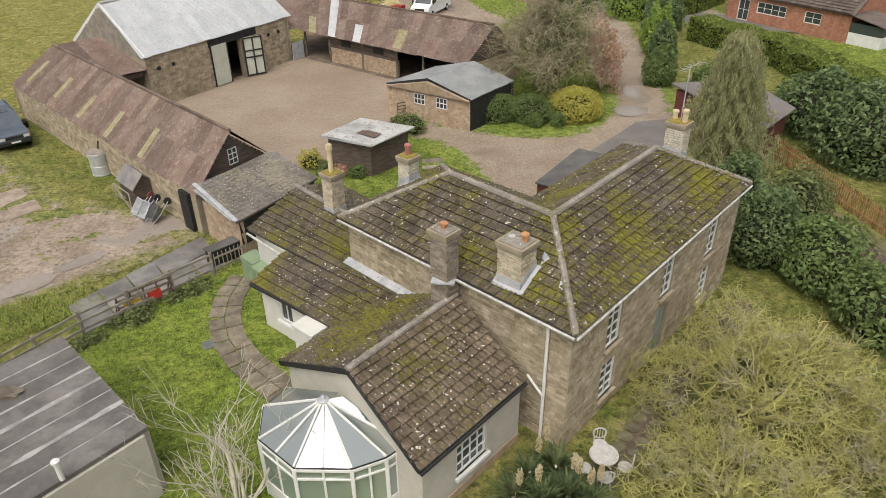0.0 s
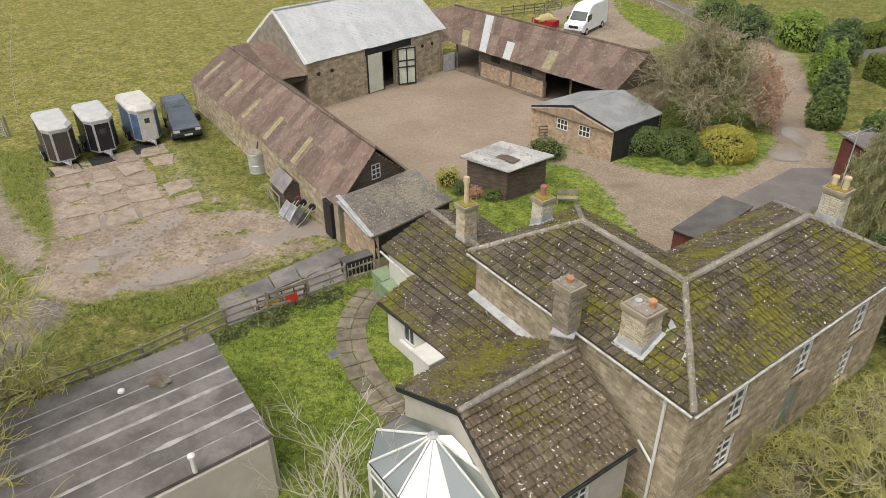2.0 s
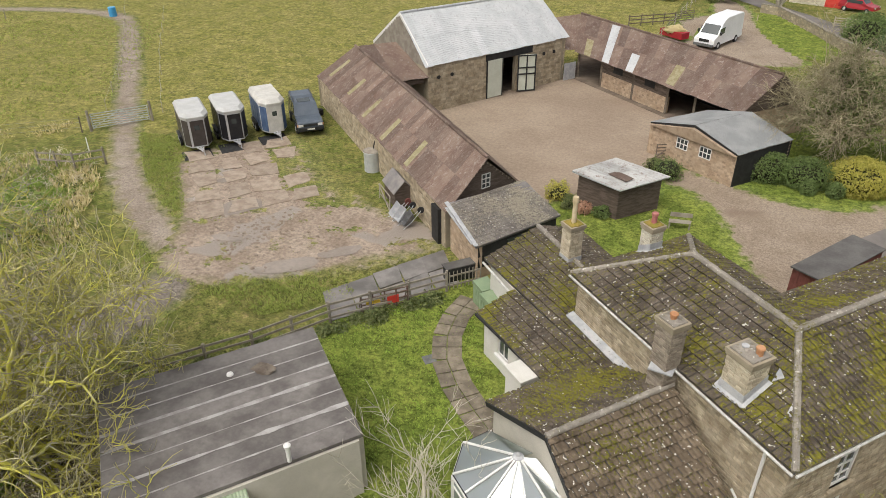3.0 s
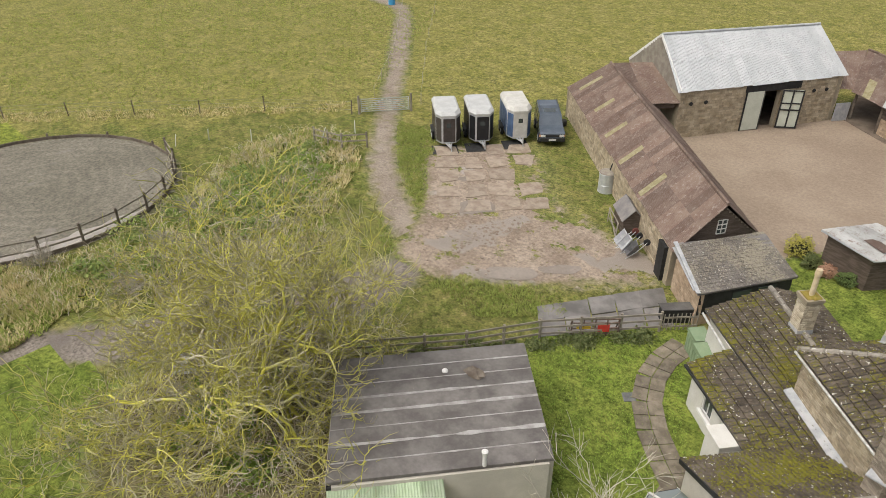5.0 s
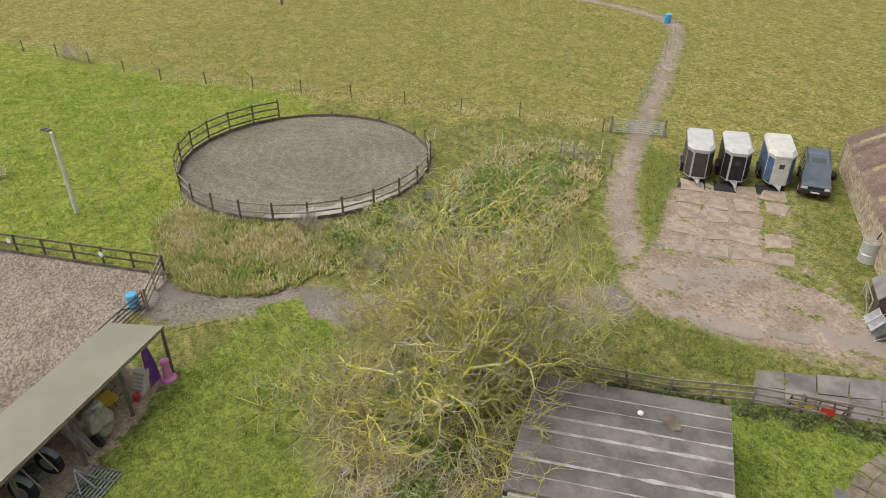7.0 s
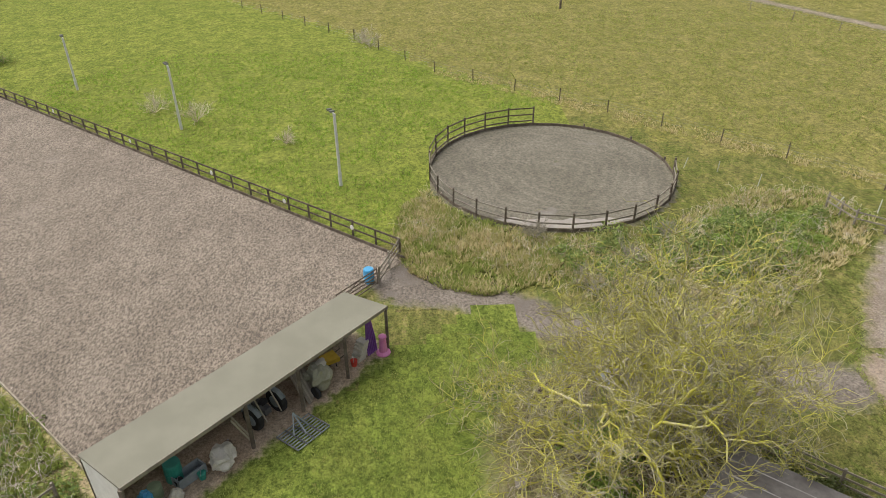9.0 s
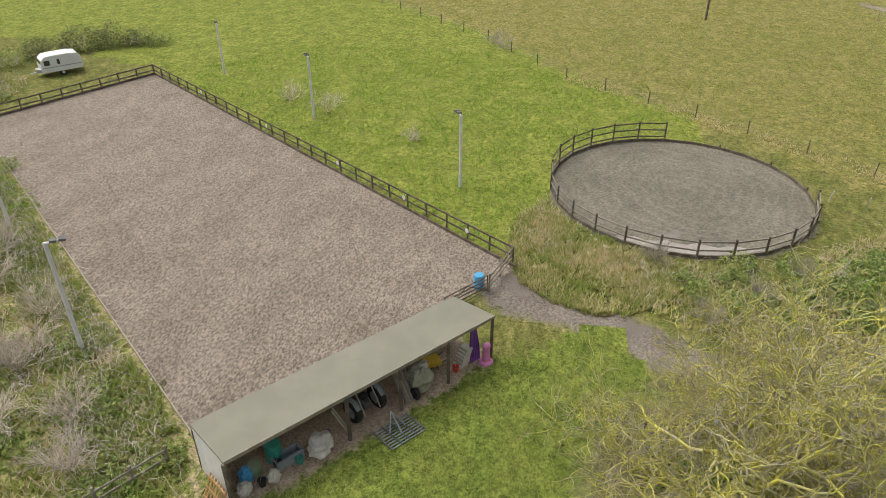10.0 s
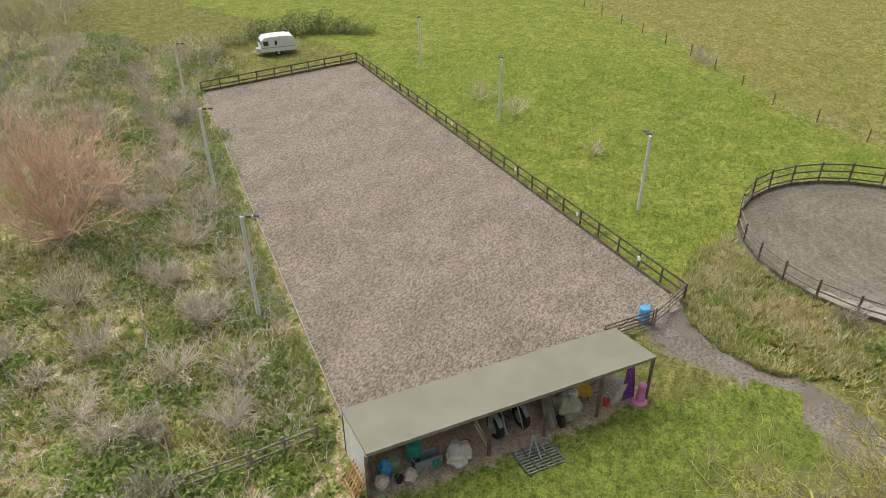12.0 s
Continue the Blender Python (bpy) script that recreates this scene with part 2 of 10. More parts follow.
def rounded(poly, times=2):
    for _ in range(times):
        poly = [q for i in range(len(poly)) for q in (lerp(poly[i], poly[(i + 1) % len(poly)], 0.25), lerp(poly[i], poly[(i + 1) % len(poly)], 0.75))]
    return poly


def ground_z(x, y):
    """Height of the ground: level, but for a bank beside the round pen."""
    z = 0.0
    for cx, cy, rx, ry, h in ((-33.8, 18.0, 3.2, 5.0, 0.8), (-32.5, 10.5, 3.0, 3.5, 0.3)):
        q = ((x - cx) / rx) ** 2 + ((y - cy) / ry) ** 2
        if q < 4:
            z += h * math.exp(-q * 1.6)
    return z


def patch(name, poly, material, cell=0.6, lift=0.03, label="", category="", kind="structure", bumpy=0.0, follow=True):
    """A piece of ground with its own surface. The attribute edge holds metres from its border."""
    xs, ys = [p[0] for p in poly], [p[1] for p in poly]
    x0, y0 = min(xs), min(ys)
    nx, ny = int((max(xs) - x0) / cell) + 2, int((max(ys) - y0) / cell) + 2
    index, verts, faces, edge = {}, [], [], []

    def vert(i, j):
        if (i, j) not in index:
            x, y = x0 + i * cell, y0 + j * cell
            d = edge_distance((x, y), poly)
            e = d if inside((x, y), poly) else -d
            index[i, j] = len(verts)
            z = (ground_z(x, y) if follow else 0) + lift + bumpy * noise.noise(Vector((x * 0.8, y * 0.8, 0))) * min(1, max(0, e))
            verts.append((x, y, z))
            edge.append(e)
        return index[i, j]

    ins = {(i, j): inside((x0 + i * cell, y0 + j * cell), poly) for i in range(nx + 1) for j in range(ny + 1)}
    for i in range(nx):
        for j in range(ny):
            c = ((i, j), (i + 1, j), (i + 1, j + 1), (i, j + 1))
            if any(ins[q] for q in c):
                faces.append(tuple(vert(*q) for q in c))
    ob = put_mesh(name, verts, faces, material, smooth=True)
    a = ob.data.attributes.new("edge", "FLOAT", "POINT")
    a.data.foreach_set("value", edge)
    return tagged(ob, label, category, kind=kind)


def sheet(name, poly, material, z=0.03, label="", category="", kind="structure"):
    ob = put_mesh(name, [(*p[:2], z) for p in poly], [tuple(range(len(poly)))], material)
    return tagged(ob, label, category, kind=kind)

# ---- the ground ----
steps = sorted(set([-900, -500, -300, -200, -150] + list(range(-120, 81, 2)) + [100, 130, 180, 260, 400, 700]))
gv = [(x, y, ground_z(x, y)) for x in steps for y in steps]
gn = len(steps)
gf = [(i * gn + j, (i + 1) * gn + j, (i + 1) * gn + j + 1, i * gn + j + 1) for i in range(gn - 1) for j in range(gn - 1)]
tagged(put_mesh("ground", gv, gf, M["rough"], smooth=True), "rough winter grass with dry and green patches", "grass", kind="structure")

PASTURE_FIELD = [(-44, 34.5), (-48.5, 26.5), (-58, 15.5), (-70, 0.8), (-84, -8.5), (-105, -30), (-300, -150), (-300, 300), (-9, 300), (-9, 66), (-21, 62), (-34, 44), (-32, 37.5)]
patch("pasture", PASTURE_FIELD, M["pasture"], 3.0, 0.02, "grazed olive green pasture behind a post fence", "pasture")
MEADOW = [(-37, -3), (-43, 0), (-49, -1), (-55, 5), (-56, 12), (-60, 12), (-69.5, 0.8), (-84, -9), (-105, -30), (-300, -150), (-300, -320), (-90, -110), (-74, -56), (-68, -42), (-52, -22)]
patch("meadow", MEADOW, M["meadow"], 2.0, 0.025, "bright green meadow grass with darker tufts", "meadow")
LAWN_EDGE = [(-14.2, 19.9), (-9.6, 25.0), (-8.4, 22.6), (-6.2, 19.0), (-2, 14), (-6, 10), (-8, 13), (-12.3, 16.8)]
patch("lawn", LAWN_EDGE, M["lawn"], 0.8, 0.03, "short green garden lawn beside the farmhouse", "lawn")
M["litter"] = grass("scrub_litter", (0.17, 0.2, 0.06), (0.24, 0.24, 0.095), (0.38, 0.32, 0.22), scale=0.4, dryness=(0.42, 0.62))
patch("scrub_ground", [(-19.3, -15.7), (-50.1, -50.5), (-58, -58), (-58, -95), (-20, -80), (4, -30), (-7, -10), (-14.5, -12)], M["litter"], 1.0, 0.022, "dead grass and leaf litter under the scrub", "ground")
M["under_tree"] = earth("leaf_litter", (0.17, 0.15, 0.07), (0.26, 0.225, 0.125), (0.16, 0.13, 0.085), 0.5, 8.0, (0.7, 0.9), LAWN, (-0.4, 1.4), 0.6, patches=(0.62, 0.74), grit=1.0)
patch("tree_litter", rounded([(-12.5, 3), (-17, 1), (-23, 2.5), (-26, 8), (-24, 14), (-16, 14), (-12.5, 9)], 1), M["under_tree"], 0.5, 0.04, "dead brown stems and leaf litter under the bare tree", "ground")
patch("meadow_strip", [(-25, -2), (-29.5, 3.2), (-22, 6), (-13, 2), (-9, -9), (-15.2, -11)], M["lawn"], 0.8, 0.025, "green grass in front of the open shelter", "grass")

COURT = [(-12, 28), (-4, 27.5), (3, 28), (8.5, 38), (11.5, 46), (11.5, 60), (2, 64), (-3, 56), (-4.5, 45), (-9, 36)]
patch("courtyard_lawn", COURT, M["lawn"], 0.5, 0.02, "short grass round the hut and the black shed", "lawn", follow=False)
YARD = [(-11.5, 29.5), (-20, 38), (-22, 46), (-14.2, 57.5), (-10.7, 57.5), (-4.5, 52), (-4.6, 45), (-2, 40.8), (-3.5, 38), (-8, 35.5), (-9.5, 31.5)]
patch("yard", YARD, M["yard"], 0.8, 0.03, "damp brown concrete stable yard", "yard", follow=False)
DRIVE = rounded([(-4.8, 40.5), (-1.8, 42.3), (1.5, 40.2), (5, 39.3), (8.2, 40.5), (10.6, 45), (10.7, 50), (10.2, 56), (12, 66), (6, 80), (-6, 72), (-9, 84), (4, 90), (16, 72), (15.4, 58), (14.3, 47), (13.8, 40), (11, 35), (8, 28), (3, 29), (1.2, 34), (-0.5, 38.2)], 1)
patch("drive", DRIVE, M["drive"], 0.8, 0.035, "brown gravel drive with puddles", "drive", follow=False)
sheet("tarmac_strip", [(8.2, 27.0), (11.5, 36), (13.6, 42.5), (11.2, 42.0), (7.0, 36.5), (4.2, 30.5)], M["tarmac"], 0.06, "worn grey tarmac beside the house", "tarmac")
TRACK = rounded([(-110, 43), (-100, 48.6), (-90, 54.5), (-82, 58.6), (-75, 60.8), (-68.5, 61.2), (-64.4, 59.6), (-54.6, 50.4), (-45.7, 41.2), (-37.6, 32.7), (-32.3, 27.9), (-28.4, 25.2), (-24.6, 23.3), (-20.3, 23.4), (-14.2, 26.6), (-12.8, 28.2), (-12.2, 27.2), (-14, 24.8), (-19.5, 20.6), (-23.9, 20.4), (-26.4, 21.7), (-30.6, 24.0), (-33.8, 26.4), (-39.6, 32.0), (-48.6, 41.4), (-57.8, 50.2), (-64.0, 56.8), (-68.5, 58.8), (-75, 58.6), (-82, 56.2), (-90, 52.0), (-100, 46), (-110, 40)], 1)
patch("track", TRACK, M["track"], 0.5, 0.030, "rutted gravel farm track", "track")
HARDSTANDING = rounded([(-32.6, 31.0), (-30.6, 33.6), (-27.6, 36.6), (-25.2, 34.6), (-22.6, 32.2), (-19.2, 30.6), (-16.8, 29.4), (-14.2, 29.4), (-12.2, 28.8), (-13.2, 26.6), (-15.4, 24.6), (-18.6, 21.3), (-21.6, 19.8), (-24.4, 20.2), (-25.4, 23.6), (-28.6, 27.2)], 1)
patch("hardstanding", HARDSTANDING, M["mud"], 0.5, 0.036, "broken muddy concrete hardstanding with puddles", "hardstanding")
patch("gravel_path", rounded([(-34.6, -2.2), (-33.0, 1.2), (-29.8, 5.8), (-26.5, 10.5), (-24.5, 16), (-23.8, 20.6), (-21, 20.4), (-20.9, 15), (-23.5, 9.2), (-27.2, 4.3), (-29.4, 0.6), (-29.6, -2.8), (-32, -4.2)], 1), M["path"], 0.5, 0.024, "muddy gravel path to the riding arena", "path")

for i, (x, y, a, b, t) in enumerate(((-24.3, 27.0, 1.5, 0.8, 0.9), (-18.2, 22.9, 1.6, 0.6, 0.7), (-22.6, 24.0, 1.0, 0.45, 0.3), (-16.6, 25.0, 1.2, 0.4, 0.8), (-27.2, 29.6, 0.8, 0.4, 0.9), (11.2, 43.9, 1.3, 0.9, 0.5), (12.3, 47.3, 0.8, 1.6, 0.2))):
    rp = [(x + (a * math.cos(q) * math.cos(t) - b * math.sin(q) * math.sin(t)) * (1 + 0.35 * noise.noise(Vector((math.cos(q) * 1.5, math.sin(q) * 1.5, i)))), y + (a * math.cos(q) * math.sin(t) + b * math.sin(q) * math.cos(t)) * (1 + 0.35 * noise.noise(Vector((math.cos(q) * 1.5, math.sin(q) * 1.5, i))))) for q in (2 * math.pi * j / 28 for j in range(28))]
    sheet("puddle", rp, M["puddle"], 0.066 if i < 5 else 0.075, "shallow muddy puddle on the ground", "puddle")
M["bay"] = plain("broken_concrete", (0.245, 0.19, 0.145), (0.34, 0.28, 0.22), 1.6, 0.85, 0.6, fine=7, per="object", vary=0.1)
patch("joint_grass", rounded([(-29.0, 36.2), (-26.6, 36.9), (-21.4, 31.8), (-18.6, 30.2), (-20.2, 28.6), (-23.2, 30.4), (-25.8, 32.4)], 1), M["joint_grass"], 0.4, 0.042, "grass growing between the broken slabs", "grass")
bays = thing("concrete_bays", (-24, 32, 0), "cracked concrete slabs with grass in the joints", "paving", kind="structure")
rb_ = random.Random(3)
for i in range(4):
    for j in range(5):
        c = Vector((-27.9, 35.6)) + Vector((0.72, -0.69)) * (2.05 * j) + Vector((-0.66, -0.75)) * (1.75 * i)
        if not inside((c.x, c.y), HARDSTANDING) or rb_.random() < 0.2:
            continue
        cs = [c + Vector((0.72, -0.69)) * u + Vector((-0.66, -0.75)) * v for u, v in ((-0.82, -0.68), (0.82, -0.68), (0.82, 0.68), (-0.82, 0.68))]
        cs = [(p.x + rb_.uniform(-0.24, 0.24), p.y + rb_.uniform(-0.24, 0.24)) for p in cs]
        n_ = [lerp(cs[k], cs[(k + 1) % 4], f) for k in range(4) for f in (0, 0.33, 0.66)]
        n_ = [(x + rb_.uniform(-0.07, 0.07), y + rb_.uniform(-0.07, 0.07)) for x, y in n_]
        under(bays, Build().prism(n_, 0.0, 0.072 + 0.012 * rb_.random()).part("concrete_slab", M["bay"]))
rub = Build()
for i in range(420):
    x, y = rb_.gauss(-21.8, 2.4), rb_.gauss(25.0, 1.8)
    if inside((x, y), HARDSTANDING):
        s_ = rb_.uniform(0.04, 0.13)
        rub.blob((x, y, 0.04), (s_, s_ * 0.8, s_ * 0.5), i, 0.5, 6, 4)
tagged(rub.part("rubble", M["bay"]), "scattered broken concrete and stones in the mud", "rubble", kind="stuff")

M["stone"] = plain("buff_stone", (0.3, 0.243, 0.163), (0.43, 0.362, 0.262), 2.5, 0.9, 0.8, per="island", vary=0.24, fine=16)
M["mortar"] = plain("lime_mortar", (0.27, 0.23, 0.165), (0.34, 0.29, 0.21), 2.0, 0.95, 0.4)
M["render"] = plain("cream_render", (0.44, 0.41, 0.35), (0.52, 0.487, 0.42), 0.8, 0.85, 0.15)
M["white"] = plain("white_paint", (0.64, 0.63, 0.6), (0.72, 0.71, 0.68), 2.0, 0.5, 0.05)
M["lead"] = plain("lead_flashing", (0.33, 0.34, 0.35), (0.45, 0.45, 0.45), 3.0, 0.55, 0.2)
M["dark_wood"] = plain("dark_weathered_boards", (0.08, 0.06, 0.046), (0.135, 0.105, 0.083), 2.0, 0.85, 0.4, per="island", stretch=(1, 1, 5))
M["grey_wood"] = plain("grey_weathered_wood", (0.22, 0.19, 0.155), (0.3, 0.27, 0.22), 2.0, 0.9, 0.4, per="island")
M["pale_wood"] = plain("pale_wood", (0.34, 0.3, 0.23), (0.42, 0.38, 0.3), 2.0, 0.85, 0.3, per="island")
M["rail"] = plain("brown_fence_wood", (0.11, 0.088, 0.068), (0.19, 0.158, 0.125), 2.0, 0.9, 0.3)
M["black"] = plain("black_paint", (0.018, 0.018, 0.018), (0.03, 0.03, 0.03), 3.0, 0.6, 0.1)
M["felt"] = plain("grey_felt", (0.075, 0.07, 0.066), (0.135, 0.128, 0.12), 0.9, 0.7, 0.4, fine=14, spread=(0.25, 0.75))
M["brick"] = plain("orange_brick", (0.34, 0.25, 0.17), (0.43, 0.33, 0.235), 2.5, 0.9, 0.4, per="island", vary=0.22)
M["shelter_felt"] = plain("green_grey_felt", (0.215, 0.208, 0.16), (0.245, 0.237, 0.185), 0.4, 0.85, 0.15)
M["glass"] = Nodes("window_glass").done((0.05, 0.06, 0.06), 0.08, spec=0.6)


def rusty(name, a, b, c, vary=0.5):
    k = Nodes(name)
    col = k.mix(k.ramp(k.noise(0.9, 5.0, 0.7), 0.3, 0.7), a, b)
    col = k.mix(k.ramp(k.noise(4.0, 6.0, 0.75), 0.52, 0.7), col, c)
    streak = k.noise(3.4, 5.0, 0.7, stretch=(2.6, 0.5, 1.0))
    col = k.mix(k.math("MULTIPLY", k.ramp(streak, 0.55, 0.75), 0.6), col, c)
    r = k.math("ADD", k.math("MULTIPLY", k.random("object"), vary), 1 - vary / 2)
    col = k.mix(1.0, col, k.node("ShaderNodeCombineColor", Red=r, Green=r, Blue=r).outputs[0], "MULTIPLY")
    return k.done(col, 0.7, k.noise(25.0), 0.2, 0.01, 0.25)


M["rust"] = rusty("rusty_iron", (0.19, 0.14, 0.112), (0.135, 0.088, 0.068), (0.27, 0.23, 0.2))
M["iron"] = rusty("grey_iron", (0.42, 0.435, 0.44), (0.5, 0.51, 0.51), (0.34, 0.335, 0.33), 0.12)
M["slate"] = plain("grey_slate", (0.15, 0.14, 0.14), (0.24, 0.22, 0.2), 1.0, 0.7, 0.4, per="island")


def mossy(name, a, b, moss_a, moss_b, amount):
    """Roof tiles: two weathered tones, pale lichen dots and moss cushions."""
    k = Nodes(name)
    r = k.random("island")
    col = k.mix(k.ramp(k.math("ADD", k.math("MULTIPLY", r, 0.22), k.math("MULTIPLY", k.noise(0.8), 0.85)), 0.25, 0.85), a, b)
    grain = k.noise(30.0, 3.0)
    blot = k.ramp(k.noise(3.4, 3.0, 0.55), 0.5, 0.68)
    col = k.mix(k.math("MULTIPLY", blot, 0.5), col, tuple(v * 1.35 for v in b))
    col = k.mix(0.5, col, k.mix(grain, (0.3, 0.3, 0.3), (1.6, 1.6, 1.6)), "MULTIPLY")
    dots = k.ramp(k.noise(9.5, 1.5, 0.4), 0.675, 0.7)
    col = k.mix(dots, col, (0.5, 0.48, 0.42))
    m = k.math("ADD", k.math("MULTIPLY", k.noise(0.5, 3.0), 0.55), k.math("ADD", k.math("MULTIPLY", k.noise(11.0, 5.0, 0.75), 1.05), k.math("MULTIPLY", r, 0.05)))
    mask = k.ramp(m, *amount)
    col = k.mix(mask, col, k.mix(k.noise(10.0), moss_a, moss_b))
    h = k.math("ADD", grain, k.math("MULTIPLY", mask, 2.0))
    return k.done(col, 0.92, h, 0.6, 0.02, spec=0.15)


M["tile"] = mossy("mossy_roof_tile", (0.056, 0.045, 0.035), (0.15, 0.124, 0.096), (0.07, 0.072, 0.012), (0.25, 0.225, 0.034), (0.84, 0.89))
M["tile_brown"] = mossy("brown_roof_tile", (0.06, 0.045, 0.032), (0.2, 0.157, 0.11), (0.07, 0.07, 0.018), (0.2, 0.18, 0.034), (0.9, 0.96))
M["ridge"] = mossy("ridge_tile", (0.2, 0.18, 0.155), (0.3, 0.27, 0.23), (0.13, 0.13, 0.04), (0.2, 0.17, 0.05), (0.85, 1.05))


def wall(p, q, z0, z1, holes=(), thick=0.35, out=None):
    """A wall from p to q with openings (u0, u1, h0, h1), measured along and up; thickness goes to the left of p to q."""
    bd = out or Build()
    p, q = Vector((*p[:2], 0)), Vector((*q[:2], 0))
    n = (q - p).length
    d = (q - p) / n
    s = Vector((-d.y, d.x, 0)) * thick
    us = sorted({0, n, *[h[0] for h in holes], *[h[1] for h in holes]})
    zs = sorted({z0, z1, *[h[2] for h in holes], *[h[3] for h in holes]})
    for u0, u1 in zip(us, us[1:]):
        run = None
        for a, b in list(zip(zs, zs[1:])) + [(None, None)]:
            solid = a is not None and not any(h[0] < (u0 + u1) / 2 < h[1] and h[2] < (a + b) / 2 < h[3] for h in holes)
            if solid:
                run = (run[0], b) if run else (a, b)
            if run and not solid or (run and b == zs[-1]):
                c = [p + d * u0, p + d * u1, p + d * u1 + s, p + d * u0 + s]
                bd.prism([(v.x, v.y) for v in c], run[0], run[1])
                run = None
    return bd


def facing(bd, p, q, z0, z1, holes=(), course=0.125, lengths=(0.16, 0.42), proud=0.02, seed=1, top=None, singles=None):
    """Blocks laid in courses on the outer face of a wall, clipped at openings. top(u): the height at which the wall ends."""
    rnd = random.Random(seed)
    p, q = Vector((*p[:2], 0)), Vector((*q[:2], 0))
    n = (q - p).length
    d = (q - p) / n
    o = Vector((d.y, -d.x, 0))
    z = z0
    while z < z1 - 0.03:
        h = min(course * rnd.uniform(0.75, 1.25), z1 - z)
        u = -rnd.uniform(0, lengths[0])
        while u < n:
            ln = rnd.uniform(*lengths)
            a, b = max(u, 0) + 0.008, min(u + ln, n) - 0.008
            u += ln
            cut = [(a, b)]
            for h0, h1, v0, v1 in holes:
                if v0 < z + h - 0.01 and v1 > z + 0.01:
                    cut = [c for s0, s1 in cut for c in ((s0, min(s1, h0)), (max(s0, h1), s1)) if c[1] - c[0] > 0.03]
            for s0, s1 in cut:
                if s1 - s0 < 0.03 or (top and z + h > top((s0 + s1) / 2)):
                    continue
                e = proud * rnd.uniform(0.4, 1.3)
                c0, c1 = p + d * s0, p + d * s1
                lo, hi = z + 0.008, z + h - 0.006
                v = [(*(c0 - o * 0.02).xy, lo), (*(c1 - o * 0.02).xy, lo), (*(c1 - o * 0.02).xy, hi), (*(c0 - o * 0.02).xy, hi)]
                k0, k1 = c0 + o * e + d * 0.006, c1 + o * e - d * 0.006
                v += [(*k0.xy, lo + 0.006), (*k1.xy, lo + 0.006), (*k1.xy, hi - 0.006), (*k0.xy, hi - 0.006)]
                single = singles is not None and len(singles) < 150 and z > 1.2
                one_block = Build() if single else bd
                one_block.add(v, [(4, 5, 6, 7), (0, 1, 5, 4), (1, 2, 6, 5), (2, 3, 7, 6), (3, 0, 4, 7)])
                if single:
                    singles.append(one_block)
        z += h
    return bd


def rows_of_tiles(el, er, rl, rr, course, width, gap=0.008, thick=0.04, lift=0.055, seed=0, jitter=0.007, skip=None):
    """Tiles on a roof face given by its eave and ridge corners: yields the eight corners of each tile."""
    rnd = random.Random(seed)
    el, er, rl, rr = Vector(el), Vector(er), Vector(rl), Vector(rr)
    up = ((rl + rr) - (el + er)) / 2
    along = (er - el).normalized()
    slope = up - along * up.dot(along)
    nrm = along.cross(slope).normalized()
    if nrm.z < 0:
        nrm = -nrm
    rows = max(2, round(slope.length / course))
    for r in range(rows):
        v0, v1 = r / rows, min(1.0, (r + 1.25) / rows)
        a, b = el.lerp(rl, v0), er.lerp(rr, v0)
        a1, b1 = el.lerp(rl, (r + 1) / rows), er.lerp(rr, (r + 1) / rows)
        left = max((a - el).dot(along), (a1 - el).dot(along)) if rl != el else 0
        u0, u1 = min((a - el).dot(along), (a1 - el).dot(along)), max((b - el).dot(along), (b1 - el).dot(along))
        base, step = el + slope * v0, slope * (v1 - v0)
        u = u0 - (width / 2 if r % 2 else 0)
        while u < u1:
            s0, s1 = max(u, u0) + gap / 2, min(u + width, u1) - gap / 2
            u += width
            if s1 - s0 < 0.04:
                continue
            # trim against the hips
            mid = (r + 0.5) / rows
            m0, m1 = (el.lerp(rl, mid) - el).dot(along), (er.lerp(rr, mid) - el).dot(along)
            if s1 < m0 or s0 > m1:
                continue
            s0, s1 = max(s0, m0 - 0.05), min(s1, m1 + 0.05)
            if skip and skip(base + along * (s0 + s1) / 2 + step / 2):
                continue
            j = rnd.uniform(-jitter, jitter)
            t = lift + rnd.uniform(0, 0.014)
            lo = nrm * (t + thick)
            hi = nrm * 0.006
            q0, q1 = base + along * s0 - slope.normalized() * j, base + along * s1 - slope.normalized() * (j + rnd.uniform(-jitter, jitter))
            yield [q0 + lo, q1 + lo, q1 + step + hi, q0 + step + hi, q0 + nrm * t, q1 + nrm * t, q1 + step - nrm * 0.02, q0 + step - nrm * 0.02]


TILE_FACES = [(0, 1, 2, 3), (4, 5, 1, 0), (1, 5, 6, 2), (4, 0, 3, 7), (7, 6, 5, 4)]


ROLL = ((0.0, 0.0), (0.1, 0.017), (0.26, 0.017), (0.4, 0.0), (0.52, 0.0), (0.62, 0.015), (0.78, 0.015), (0.94, 0.0))
ROLL_FACES = [(i, i + 1, i + 9, i + 8) for i in range(7)] + [(i + 16, i + 17, i + 1, i) for i in range(7)]


def rolled(bd, c):
    """One interlocking tile with two rolls, from the eight corners of its blank."""
    n = (c[0] - c[4]).normalized()
    top = [c[0].lerp(c[1], u) + n * h for u, h in ROLL]
    up = [c[3].lerp(c[2], u) + n * (h * 0.8) for u, h in ROLL]
    low_ = [c[4].lerp(c[5], u) - n * 0.01 for u, h in ROLL]
    return bd.add(top + up + low_, ROLL_FACES)


def tile_mesh(bd, tiles, flat=False):
    for c in tiles:
        if flat or (c[1] - c[0]).length < 0.14:
            bd.add(c, TILE_FACES)
        else:
            rolled(bd, c)
    return bd


